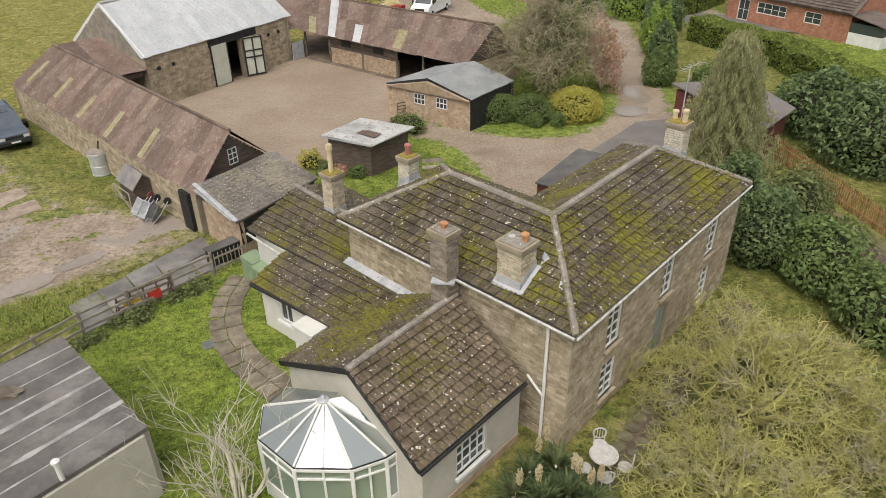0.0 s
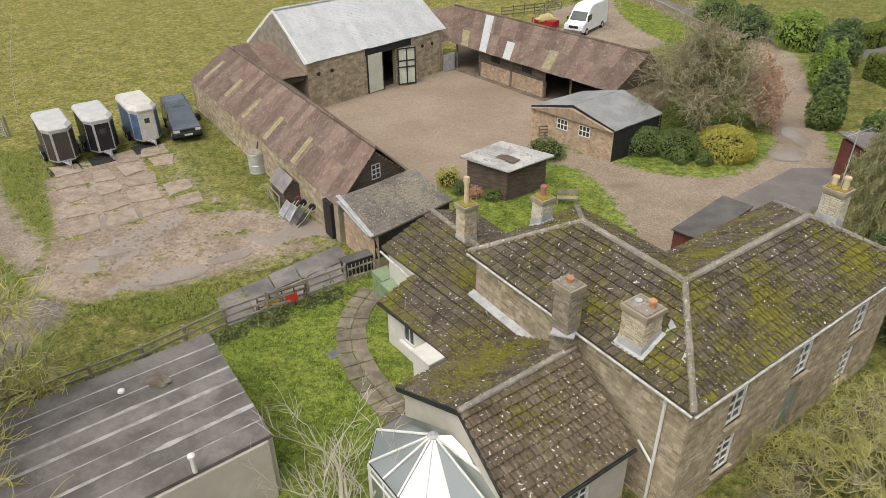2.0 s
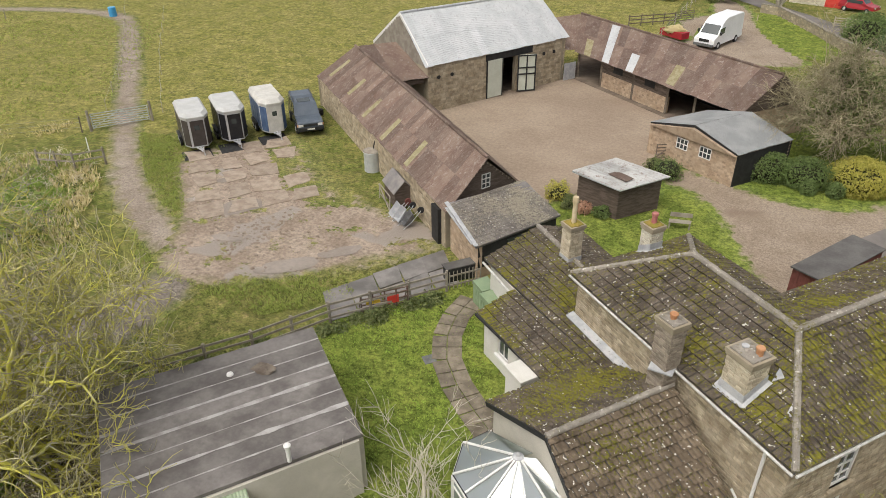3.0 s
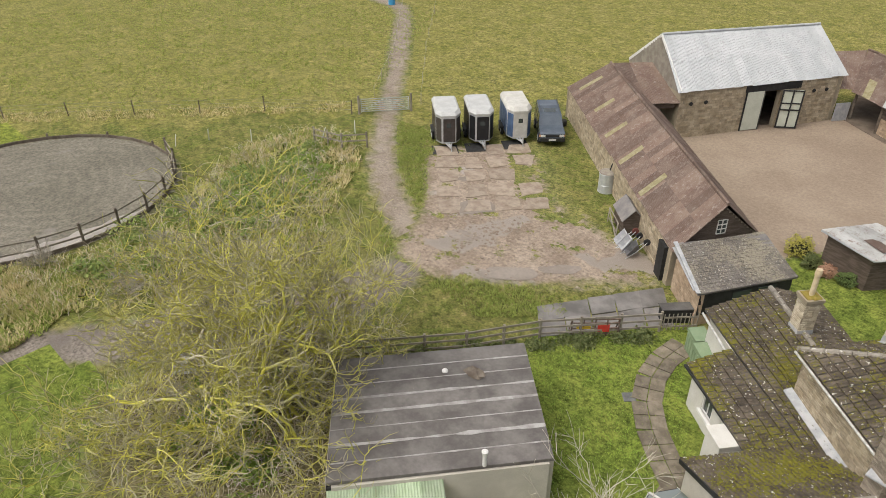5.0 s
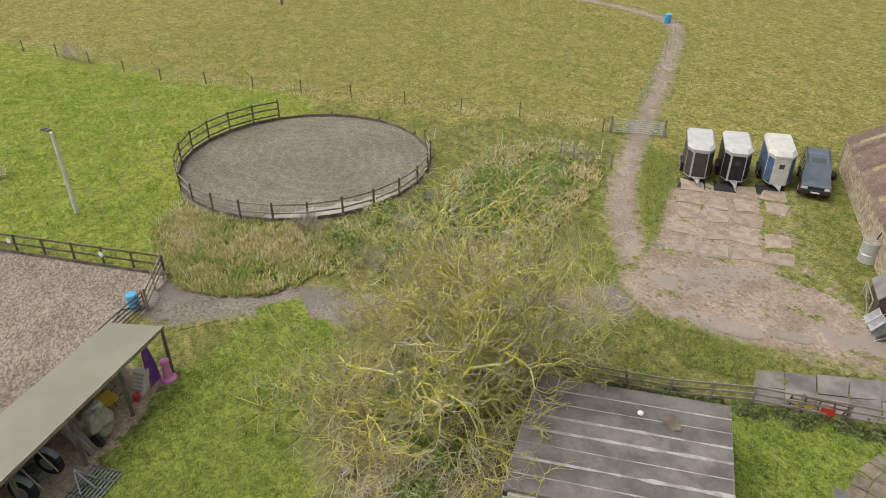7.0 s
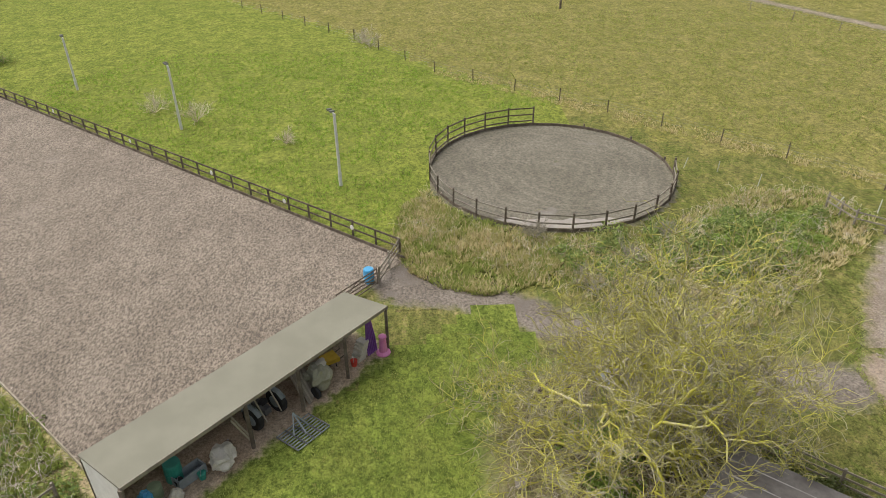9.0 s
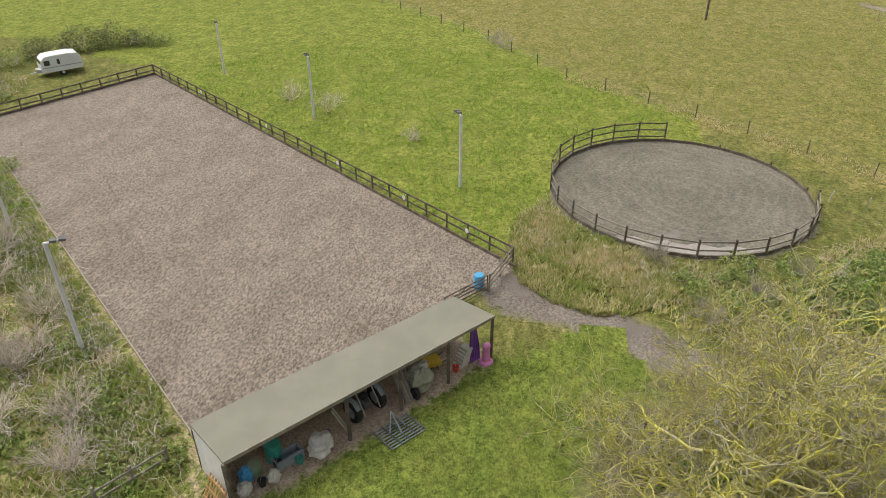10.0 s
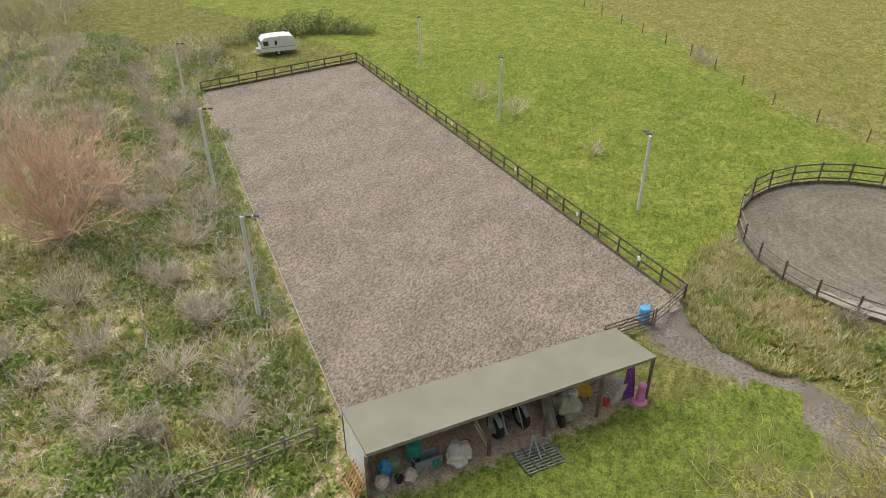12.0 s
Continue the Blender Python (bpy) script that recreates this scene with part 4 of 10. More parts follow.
TURN = math.atan2(dd.y, dd.x)
chimney((1.9, 16.5), 0.74, 0.84, 4.75, 6.2, TURN, [(0.08, -0.2, 0.12, 0.28, M["terracotta"]), (0.0, 0.2, 0.1, 0.1, M["lead"])], M["buff_brick"], "buff brick chimney with a lead skirt", skirt=roof_at)
chimney((-0.2, 17.15), 0.56, 0.66, 2.6, 6.2, TURN, [(0, 0, 0.12, 0.22, M["terracotta"])], M["grey_brick"], "tall grey-brown brick chimney against the wall")
house.add("chimney_collar", Build().slab([(-0.61, 16.72, 4.6), (0.1, 16.65, 4.6), (0.2, 17.6, 4.6), (-0.5, 17.65, 4.6)], 0.05), M["lead"], "lead collar on the tall chimney")
chimney((-1.7, 22.95), 0.55, 0.55, 4.6, 6.0, TURN, [(0, 0, 0.12, 0.45, M["red_pot"])], M["cream_brick"], "cream brick chimney with a red pot", moss=True, skirt=roof_at)
chimney((-4.75, 23.75), 0.6, 0.6, 2.9, 4.95, TURN, [(0, 0, 0.12, 1.15, M["cream_pot"])], M["buff_brick"], "buff brick chimney with one tall cream pot", moss=True, skirt=lambda x, y: 3.15)
chimney((8.6, 25.2), 0.6, 0.75, 4.7, 6.45, TURN, [(0, -0.2, 0.13, 0.5, M["cream_pot"]), (0, 0.2, 0.12, 0.4, M["cream_pot"])], M["cream_brick"], "cream brick chimney with two pots", moss=True, skirt=roof_at)
ae = Build().tube([(8.65, 25.25, 6.4), (8.7, 25.3, 8.6)], 0.02, 6).tube([(8.25, 24.9, 8.5), (9.25, 25.8, 8.55)], 0.012, 6)
for i in range(6):
    q = lerp((8.25, 24.9, 8.5), (9.25, 25.8, 8.55), i / 5)
    ae.tube([(q[0] - 0.15, q[1] + 0.15, q[2]), (q[0] + 0.15, q[1] - 0.15, q[2])], 0.006, 4)
house.add("aerial", ae, M["lead"], "thin metal television aerial")
for at in ((2.72, 16.75), (3.12, 15.75)):
    z = roof_at(*at) + 0.075
    house.add("lead_patch", Build().slab([(at[0] - 0.12, at[1] - 0.16, roof_at(at[0] - 0.12, at[1] - 0.16) + 0.09), (at[0] + 0.16, at[1] - 0.06, roof_at(at[0] + 0.16, at[1] - 0.06) + 0.09), (at[0] + 0.02, at[1] + 0.24, roof_at(at[0] + 0.02, at[1] + 0.24) + 0.09)], 0.02), M["lead"])

# rainwater pipes
pp = lambda s, k: tuple((Vector(wA) - sv * s + so * k))
house.add("downpipe", Build().tube([(*pp(0.75, 0.1), EAVE - 0.1), (*pp(0.75, 0.09), 4.1), (*pp(0.75, 0.09), 0.05)], 0.05, 8).tube([(*pp(1.35, 0.12), 2.25), (*pp(0.75, 0.1), 1.75)], 0.04, 8), M["white"], "white plastic rainwater pipe")

# conservatory
M["cons_glass"] = bpy.data.materials.new("conservatory_glass")
M["cons_glass"].use_nodes = True
ct = M["cons_glass"].node_tree
for n in list(ct.nodes):
    if n.type != "OUTPUT_MATERIAL":
        ct.nodes.remove(n)
tr_, gl_, mx_ = ct.nodes.new("ShaderNodeBsdfTransparent"), ct.nodes.new("ShaderNodeBsdfGlossy"), ct.nodes.new("ShaderNodeMixShader")
tr_.inputs[0].default_value, gl_.inputs[0].default_value = (0.72, 0.78, 0.78, 1), (0.85, 0.88, 0.9, 1)
gl_.inputs["Roughness"].default_value, mx_.inputs[0].default_value = 0.05, 0.45
ct.links.new(tr_.outputs[0], mx_.inputs[1]), ct.links.new(gl_.outputs[0], mx_.inputs[2])
df_, m2_ = ct.nodes.new("ShaderNodeBsdfTranslucent"), ct.nodes.new("ShaderNodeMixShader")
df_.inputs[0].default_value, m2_.inputs[0].default_value = (0.85, 0.87, 0.86, 1), 0.3
ct.links.new(mx_.outputs[0], m2_.inputs[1]), ct.links.new(df_.outputs[0], m2_.inputs[2]), ct.links.new(m2_.outputs[0], ct.nodes["Material Output"].inputs[0])
CONS = [(-1.13, 12.65), (-1.6, 12.2), (-2.45, 11.8), (-3.95, 11.8), (-5.1, 12.75), (-5.3, 14.0), (-4.75, 14.8)]
CTOP = (-3.4, 13.45, 2.95)
M["green_blind"] = plain("pale_green_blind", (0.42, 0.5, 0.38), (0.48, 0.56, 0.43), 1.0, 0.8, 0.1)
for i in range(len(CONS) - 1):
    a, b = CONS[i], CONS[i + 1]
    d = (Vector(b) - Vector(a)).normalized()
    fr = Build()
    for p in (a, b) if i == len(CONS) - 2 else (a,):
        fr.beam((*p, 0), (*p, 2.12), 0.1)
    mid_ = lerp(a, b, 0.5)
    for z, h in ((0.3, 0.6), (1.75, 0.06), (2.07, 0.08)):
        fr.beam((*a, z), (*b, z), 0.08, h)
    fr.beam((*mid_, 0.6), (*mid_, 2.05), 0.06)
    f_ = house.add("conservatory_frame", fr, M["white"], "white conservatory frame")
    gp = house.add("pane", Build().beam((*a, 1.2), (*b, 1.2), 0.012, 1.7), M["cons_glass"], to=f_)
    gp.visible_shadow = False
    ins = lambda p: lerp(p, CTOP[:2], 0.025)
    house.add("blind", Build().beam((*ins(a), 1.32), (*ins(b), 1.32), 0.01, 1.44), M["green_blind"], "pale green roller blind", to=f_)
    house.add("gutter", Build().tube([(*a, 2.135), (*b, 2.135)], 0.022, 6), M["black"], to=f_)
    n = 2 if i in (2, 3) else 1
    for k in range(n):
        p, q = lerp(a, b, k / n), lerp(a, b, (k + 1) / n)
        rf = house.add("roof_pane", Build().slab([(*p, 2.15), (*q, 2.15), CTOP], 0.012), M["cons_glass"], "conservatory roof glass", to=f_)
        rf.visible_shadow = False
        house.add("roof_bar", Build().beam((*p, 2.19), lerp((*p, 2.19), (CTOP[0], CTOP[1], CTOP[2] + 0.04), 0.96), 0.055, 0.05), M["white"], to=f_)
house.add("finial", Build().lathe((CTOP[0], CTOP[1], CTOP[2] - 0.04), [(0.16, 0), (0.17, 0.06), (0.08, 0.1), (0.05, 0.18), (0.02, 0.22)], 12), M["lead"], "grey conservatory finial")
rf = house.add("roof_pane", Build().slab([(*CONS[-1], 2.15), CTOP, (-3.05, 13.75, 2.95)], 0.012).slab([(*CONS[0], 2.15), CTOP, (-2.9, 13.6, 2.95)], 0.012), M["cons_glass"])
house.add("floor", Build().prism(CONS, 0.0, 0.08), M["cream_brick"], "pale conservatory floor")

# red shed behind the house
M["red_wood"] = plain("dark_red_boards", (0.13, 0.045, 0.035), (0.17, 0.06, 0.05), 2.0, 0.8, 0.3)
rshed = Kit("red_shed", (4.5, 29.3, 0), "small dark red shed with grey felt roof", "shed")
RS = [(3.75, 29.05), (4.95, 28.35), (7.3, 32.0), (6.1, 32.8)]
rsb = Build()
for i in range(4):
    boards(rsb, RS[i], RS[(i + 1) % 4], 0, 1.95, width=0.15, upright=True)
rshed.add("wall", rsb.prism([inset(p, RS[(i + 2) % 4], 0.02) for i, p in enumerate(RS)], 0, 1.9), M["red_wood"])
rshed.add("roof", Build().slab([(*inset(p, RS[(i + 2) % 4], -0.2), 2.05) for i, p in enumerate(RS)], 0.06), M["felt"])

# ---- stable range with rusty roof ----
stable = Kit("stable_range", (-11.7, 27.4, 0), "long low stone stable with rusty corrugated iron roof", "stable")
S_W0, S_W1, S_R0, S_R1 = (-11.75, 27.3), (-29.6, 43.4), (-10.46, 29.38), (-26.8, 44.6)
S_E0, S_E1 = (-9.17, 31.46), (-24.0, 45.8)
st = Build()
q0, q1, q2, q3 = inset(S_W0, S_R1, 0.25), inset(S_W1, S_R0, 0.25), inset(S_E1, S_R0, 0.25), inset(S_E0, S_R1, 0.25)
wall(q1, q0, 0, 2.15, out=st), wall(q0, q3, 0, 2.15, out=st), wall(q3, q2, 0, 2.15, out=st), wall(q2, q1, 0, 2.15, out=st)
st.slab([(*q0, 2.15), (*q3, 2.15), (*lerp(q0, q3, 0.5), 4.2)], 0.3)
st.slab([(*q2, 2.15), (*q1, 2.15), (*lerp(q2, q1, 0.5), 4.2)], 0.3)
stable.add("wall", st, M["mortar"])
sheets(stable, M["rust"], ((*S_W1, 2.2), (*S_W0, 2.2), (*S_R1, 4.4), (*S_R0, 4.4)), ((*S_E0, 2.2), (*S_E1, 2.2), (*S_R0, 4.4), (*S_R1, 4.4)))

leanto = Kit("lean_to", (-9, 25.2, 0), "brick lean-to with grey slate roof", "lean-to")
LT = [(-11.8, 27.35), (-9.4, 25.3), (-6.75, 29.8), (-9.05, 31.2)]
lb = Build()
wall(inset(LT[0], LT[2], .2), inset(LT[1], LT[3], .2), 0, 1.8, out=lb, thick=0.22)
wall(inset(LT[1], LT[3], .2), inset(LT[2], LT[0], .2), 0, 0.6, out=lb, thick=0.22)
wall(inset(LT[2], LT[0], .2), inset(LT[3], LT[1], .2), 0, 1.8, out=lb, thick=0.22)
leanto.add("wall", lb, M["brick"])
leanto.add("roof", Build().slab([(*LT[0], 2.65), (*LT[1], 1.85), (*LT[2], 1.85), (*LT[3], 2.65)], 0.08), M["slate"])

# ---- barn ----
barn = Kit("barn", (-21, 44.8, 0), "tall stone barn with pale grey iron roof and open doors", "barn")
BF0, BF1, BR0, BR1, BB0, BB1 = (-20.95, 44.7), (-14.05, 56.4), (-24.2, 46.85), (-17.0, 57.6), (-27.8, 49.05), (-20.2, 59.0)
bb = Build()
BDOOR = [(5.55, 8.35, 0, 3.1)]
wall(BF0, BF1, 0, 3.5, BDOOR, 0.4, bb), wall(BF1, BB1, 0, 3.5, (), 0.4, bb), wall(BB1, BB0, 0, 3.5, (), 0.4, bb), wall(BB0, BF0, 0, 3.5, (), 0.4, bb)
barn.add("wall", bb, M["mortar"])
sheets(barn, M["iron"], ((*inset(BF0, BR1, -0.3), 3.55), (*inset(BF1, BR0, -0.3), 3.55), (*BR0, 6.5), (*BR1, 6.5)), ((*BB1, 3.55), (*BB0, 3.55), (*BR1, 6.5), (*BR0, 6.5)))
barn.add("gable", Build().slab([(*BB0, 3.5), (*BF0, 3.5), (*BR0, 6.4)], 0.1), M["grey_wood"])
barn.add("gable", Build().slab([(*BF1, 3.5), (*BB1, 3.5), (*BR1, 6.4)], 0.1), M["grey_wood"])

# ---- cart range on the far side of the yard ----
cart = Kit("cart_range", (-10.7, 56.7, 0), "brick and timber cart range with rusty corrugated iron roof", "outbuilding")
CF0, CF1, CR0, CR1, CB0, CB1 = (-13.4, 57.1), (0.3, 46.8), (-14.1, 61.2), (2.3, 49.2), (-14.8, 65.3), (4.3, 51.6)
cb = Build()
wall(CF1, CB1, 0, 2.2, out=cb, thick=0.25), wall(CB1, CB0, 0, 2.2, out=cb, thick=0.25)
cart.add("wall", cb, M["brick"])
sheets(cart, M["rust"], ((*CF0, 2.3), (*CF1, 2.3), (*CR0, 4.4), (*CR1, 4.4)), ((*CB1, 2.3), (*CB0, 2.3), (*CR1, 4.4), (*CR0, 4.4)))

# ---- brick hut ----
hut = Kit("brick_hut", (-4.7, 44, 0), "small brick outbuilding with grey sheet roof", "outbuilding")
HL, HM, HR, HM2, HR2, HL2 = (-4.83, 43.75), (-2.05, 41.95), (0.6, 40.4), (0.85, 45.6), (3.42, 44.1), (-1.7, 47.4)
hb = Build()
wall(HL, HR, 0, 2.0, thick=0.22, out=hb), wall(HR, HR2, 0, 2.0, thick=0.22, out=hb), wall(HR2, HL2, 0, 2, thick=0.22, out=hb), wall(HL2, HL, 0, 2, thick=0.22, out=hb)
hb.slab([(*HL, 2.0), (*HR, 2.0), (*HM, 2.75)], 0.2)
hut.add("wall", hb, M["brick"])
hut.add("roof", Build().slab([(*HM, 2.9), (*HR, 2.05), (*HR2, 2.05), (*HM2, 2.9)], 0.05).slab([(*HL, 2.05), (*HM, 2.9), (*HM2, 2.9), (*HL2, 2.05)], 0.05), M["felt"])

# ---- black shed ----
shed = Kit("garden_shed", (-4.5, 34, 0), "black boarded shed with patched metal sheet roof", "shed")
SH = [(-7.47, 34.5), (-4.6, 33.45), (-2.5, 36.15), (-5.65, 37.1)]
SI = [inset(SH[i], SH[(i + 2) % 4], 0.4) for i in range(4)]
sb = Build()
for i in range(4):
    wall(SI[i], SI[(i + 1) % 4], 0, 1.9, out=sb, thick=0.06)
shed.add("wall", sb, M["dark_wood"])
shed.add("roof", Build().slab([(*SH[0], 2.1), (*SH[1], 1.95), (*SH[2], 1.95), (*SH[3], 2.1)], 0.06), M["iron"])

# ---- flat-roofed outbuilding ----
flat = Kit("flat_roofed_outbuilding", (-7.7, 12.5, 0), "cream rendered outbuilding with grey felt roof", "outbuilding")
FL = [(-12.4, 16.62), (-8.1, 12.8), (-12.6, 7.05), (-16.9, 10.87)]
FI = [inset(FL[i], FL[(i + 2) % 4], 0.2) for i in range(4)]
fb = Build()
for i in range(4):
    wall(FI[(i + 1) % 4], FI[i], 0, 2.35, out=fb, thick=-0.2)
flat.add("wall", fb, M["render"])
M["flat_felt"] = plain("worn_roofing_felt", (0.1, 0.09, 0.083), (0.185, 0.17, 0.157), 0.9, 0.75, 0.4, fine=7, spread=(0.3, 0.7), per="object", vary=0.12)
flat.add("roof", Build().slab([(*p, 2.5) for p in FL], 0.12), M["flat_felt"])

# ---- riding arena ----
ARENA = [(-18.6, -14.3), (-34.2, -1.8), (-65.1, -41.55), (-50.3, -50.3)]
na, nb = 20, 54
av = []
for i in range(na + 1):
    for j in range(nb + 1):
        p = lerp(lerp(ARENA[0], ARENA[1], i / na), lerp(ARENA[3], ARENA[2], i / na), j / nb)
        av.append((*p, 0.05 + 0.02 * noise.noise(Vector((p[0], p[1], 0)))))
af = [(i * (nb + 1) + j, (i + 1) * (nb + 1) + j, (i + 1) * (nb + 1) + j + 1, i * (nb + 1) + j + 1) for i in range(na) for j in range(nb)]
tagged(put_mesh("arena", av, af, M["sand"], smooth=True), "harrowed brown sand of the riding arena", "riding arena", kind="structure")
shelter = Kit("open_shelter", (-20, -8, 0), "open-fronted timber shelter with flat green-grey felt roof", "shelter")
SF0, SF1, SB0, SB1 = (-15.78, -11.46), (-26.15, -2.43), (-17.38, -13.57), (-27.4, -4.6)
shelter.add("roof", Build().slab([(*SF0, 2.6), (*SF1, 2.6), (*SB1, 2.6), (*SB0, 2.6)], 0.1), M["shelter_felt"])
for f in (0, 0.39, 0.59, 0.79, 0.99):
    p = lerp(SF0, SF1, f)
    shelter.add("post", Build().beam((*p, 0), (*p, 2.5), 0.14), M["rail"])

# ---- round pen ----
PEN = [(-46 + 8.95 * math.cos(a), 8.8 + 8.95 * math.sin(a)) for a in (2 * math.pi * i / 40 for i in range(40))]
patch("round_pen_surface", PEN, M["pen_sand"], 0.6, 0.05, "dark sand of the round pen", "riding pen", follow=False)
M["wet_sand"] = plain("pale_wet_sand", (0.27, 0.24, 0.205), (0.34, 0.305, 0.265), 0.8, 0.3, 0.1, fine=8, spec=0.5)
CRESCENT = [(-46 + (8.55 + 0.08 * math.sin(i * 2.3)) * math.cos(a), 8.8 + (8.55 + 0.08 * math.sin(i * 2.3)) * math.sin(a)) for i, a in enumerate(-0.62 + 1.15 * i / 14 for i in range(15))]
CRESCENT += [(-46 + ri * math.cos(a), 8.8 + ri * math.sin(a)) for ri, a in ((8.5 - 1.15 * math.sin(math.pi * i / 14) ** 0.7 + 0.18 * math.sin(i * 1.9), 0.53 - 1.15 * i / 14) for i in range(15))]
sheet("wet_sand", CRESCENT, M["wet_sand"], 0.056, "pale wet sand along the edge of the round pen", "wet sand")

# ---- finer parts of the farm buildings ----
facing_m = Build()
facing(facing_m, q1, q0, 0, 2.12, (), 0.15, (0.2, 0.45), seed=51)
stable.add("stonework", facing_m, M["stone"], "rubble stone")
gl0, gl1 = q0, q3
glen = math.hypot(gl1[0] - gl0[0], gl1[1] - gl0[1])
clad(stable, M["dark_wood"], gl0, gl1, 2.3, 4.3, lambda u: 2.15 + 2.05 * (1 - abs(u - glen / 2) / (glen / 2)), 0.17)
gp = Vector(gl0).lerp(Vector(gl1), 0.5)
gdir = (Vector(gl1) - Vector(gl0)).normalized()
gout = Vector((gdir.y, -gdir.x))
wf = Build()
for z0_, z1_ in ((2.75, 3.5),):
    for u in (-0.25, 0.0, 0.25):
        p = gp + gdir * u + gout * 0.05
        wf.beam((*p, z0_), (*p, z1_), 0.04)
    for z in (2.75, 3.0, 3.25, 3.5):
        wf.beam((*(gp - gdir * 0.25 + gout * 0.05), z), (*(gp + gdir * 0.25 + gout * 0.05), z), 0.04)
gwin = stable.add("gable_window", wf, M["gutter"], "small white gable window")
stable.add("pane", Build().beam((*(gp - gdir * 0.25 + gout * 0.03), 3.12), (*(gp + gdir * 0.25 + gout * 0.03), 3.12), 0.01, 0.75), M["glass"], to=gwin)
ridge_row(stable, "ridge_cap", M["rust"], (*S_R0, 4.43), (*S_R1, 4.43), 0.09, 1.2)
M["skylight"] = plain("mossy_translucent_sheet", (0.23, 0.2, 0.1), (0.31, 0.28, 0.17), 3.0, 0.6, 0.2)
sw = Vector((*S_W0, 2.2)), Vector((*S_W1, 2.2)), Vector((*S_R0, 4.4)), Vector((*S_R1, 4.4))
for i, (f, v0, v1) in enumerate(((0.23, 0.05, 0.55), (0.4, 0.05, 0.52), (0.56, 0.1, 0.55), (0.73, 0.2, 0.62), (0.92, 0.2, 0.7))):
    bd = Build()
    lo0, lo1 = sw[0].lerp(sw[1], f), sw[0].lerp(sw[1], f + 0.02)
    hi0, hi1 = sw[2].lerp(sw[3], f), sw[2].lerp(sw[3], f + 0.02)
    corrugated(bd, lo0.lerp(hi0, v0) + Vector((0, 0, 0.045)), lo1.lerp(hi1, v0) + Vector((0, 0, 0.045)), lo0.lerp(hi0, v1) + Vector((0, 0, 0.045)), lo1.lerp(hi1, v1) + Vector((0, 0, 0.045)), rows=1)
    stable.add("skylight_sheet", bd, M["skylight"], "mossy yellow translucent roof sheet")
stable.add("lead_valley", Build().beam((*lerp(S_W0, LT[0], 0.3), 2.45), (-9.6, 25.4, 1.95), 0.22, 0.03), M["lead"])
stable.add("doorway", Build().beam((*lerp(q0, q1, 0.055), 1.0), (*lerp(q0, q1, 0.02), 1.0), 0.42, 2.0), M["black"], "dark timber doorway")

# link roof between stable and barn
link = Kit("link_building", (-23, 43.5, 0), "low link shed with rusty iron roof", "shed")
sheets(link, M["rust"], ((-23.6, 41.9, 2.75), (-20.9, 44.7, 2.75), (-26.9, 44.9, 4.3), (-24.6, 47.2, 4.3)))
link.add("wall", Build().beam((-23.3, 42.6, 1.2), (-25.6, 45.2, 1.2), 0.2, 2.4).beam((-21.3, 44.7, 2.45), (-23.4, 42.4, 2.45), 0.14, 0.3), M["dark_wood"])

# slates of the lean-to
lt = tile_mesh(Build(), rows_of_tiles((*LT[1], 1.87), (*LT[2], 1.87), (*LT[0], 2.67), (*LT[3], 2.67), 0.24, 0.3, thick=0.012, lift=0.008, seed=61), True)
M["lichen_slate"] = mossy("lichened_slate", (0.13, 0.115, 0.102), (0.2, 0.18, 0.16), (0.24, 0.215, 0.16), (0.32, 0.285, 0.22), (0.79, 0.9))
tagged(leanto.add("slate", lt, M["lichen_slate"], "lichened grey slates"), kind="stuff")
leanto.add("verge", Build().beam((*LT[0], 2.72), (*LT[1], 1.93), 0.2, 0.05), M["lead"], "pale lead verge")
bk_ = facing(Build(), inset(LT[0], LT[2], .2), inset(LT[1], LT[3], .2), 0, 1.85, (), 0.15, (0.2, 0.24), 0.008, 62, top=lambda u: 2.5 - 0.17 * u)
leanto.add("brickwork", bk_, M["brick"])
l1, l2 = inset(LT[1], LT[3], .2), inset(LT[2], LT[0], .2)
leanto.add("front_cladding", boards(Build(), l1, l2, 0.6, 1.8, width=0.6, upright=False), M["black"], "black boarded front")
ltw = Build()
for f in (0.35, 0.62):
    a_, b_ = Vector(l1).lerp(Vector(l2), f), Vector(l1).lerp(Vector(l2), f + 0.2)
    o_ = Vector(((b_ - a_).y, -(b_ - a_).x)).normalized() * 0.05
    ltw.beam((*(a_ + o_), 1.35), (*(b_ + o_), 1.35), 0.03, 0.5)
leanto.add("window", ltw, M["glass"])

# barn stonework and doors
bn = facing(Build(), BF0, BF1, 0, 3.45, BDOOR, 0.2, (0.25, 0.6), seed=71)
barn.add("stonework", bn, M["stone"], "rubble stone")
bdir = (Vector(BF1) - Vector(BF0)).normalized()
bout = Vector((bdir.y, -bdir.x))
bp = lambda u, k=0.0: tuple(Vector(BF0) + bdir * u + bout * k)
M["door_cream"] = plain("pale_green_cream_paint", (0.5, 0.52, 0.43), (0.56, 0.58, 0.49), 1.5, 0.6, 0.1)
barn.add("lintel", Build().beam((*bp(5.3, 0.04), 3.2), (*bp(9.95, 0.04), 3.2), 0.1, 0.5), M["black"], "black door track board")
ld = barn.add("door", Build().beam((*bp(5.45, 0.1), 1.55), (*bp(6.85, 0.1), 1.55), 0.06, 2.9), M["door_cream"], "pale boarded sliding door")
barn.add("door_frame", Build().beam((*bp(5.4, 0.1), 0.05), (*bp(5.4, 0.1), 3.0), 0.1).beam((*bp(6.9, 0.1), 0.05), (*bp(6.9, 0.1), 3.0), 0.1), M["black"], to=ld)
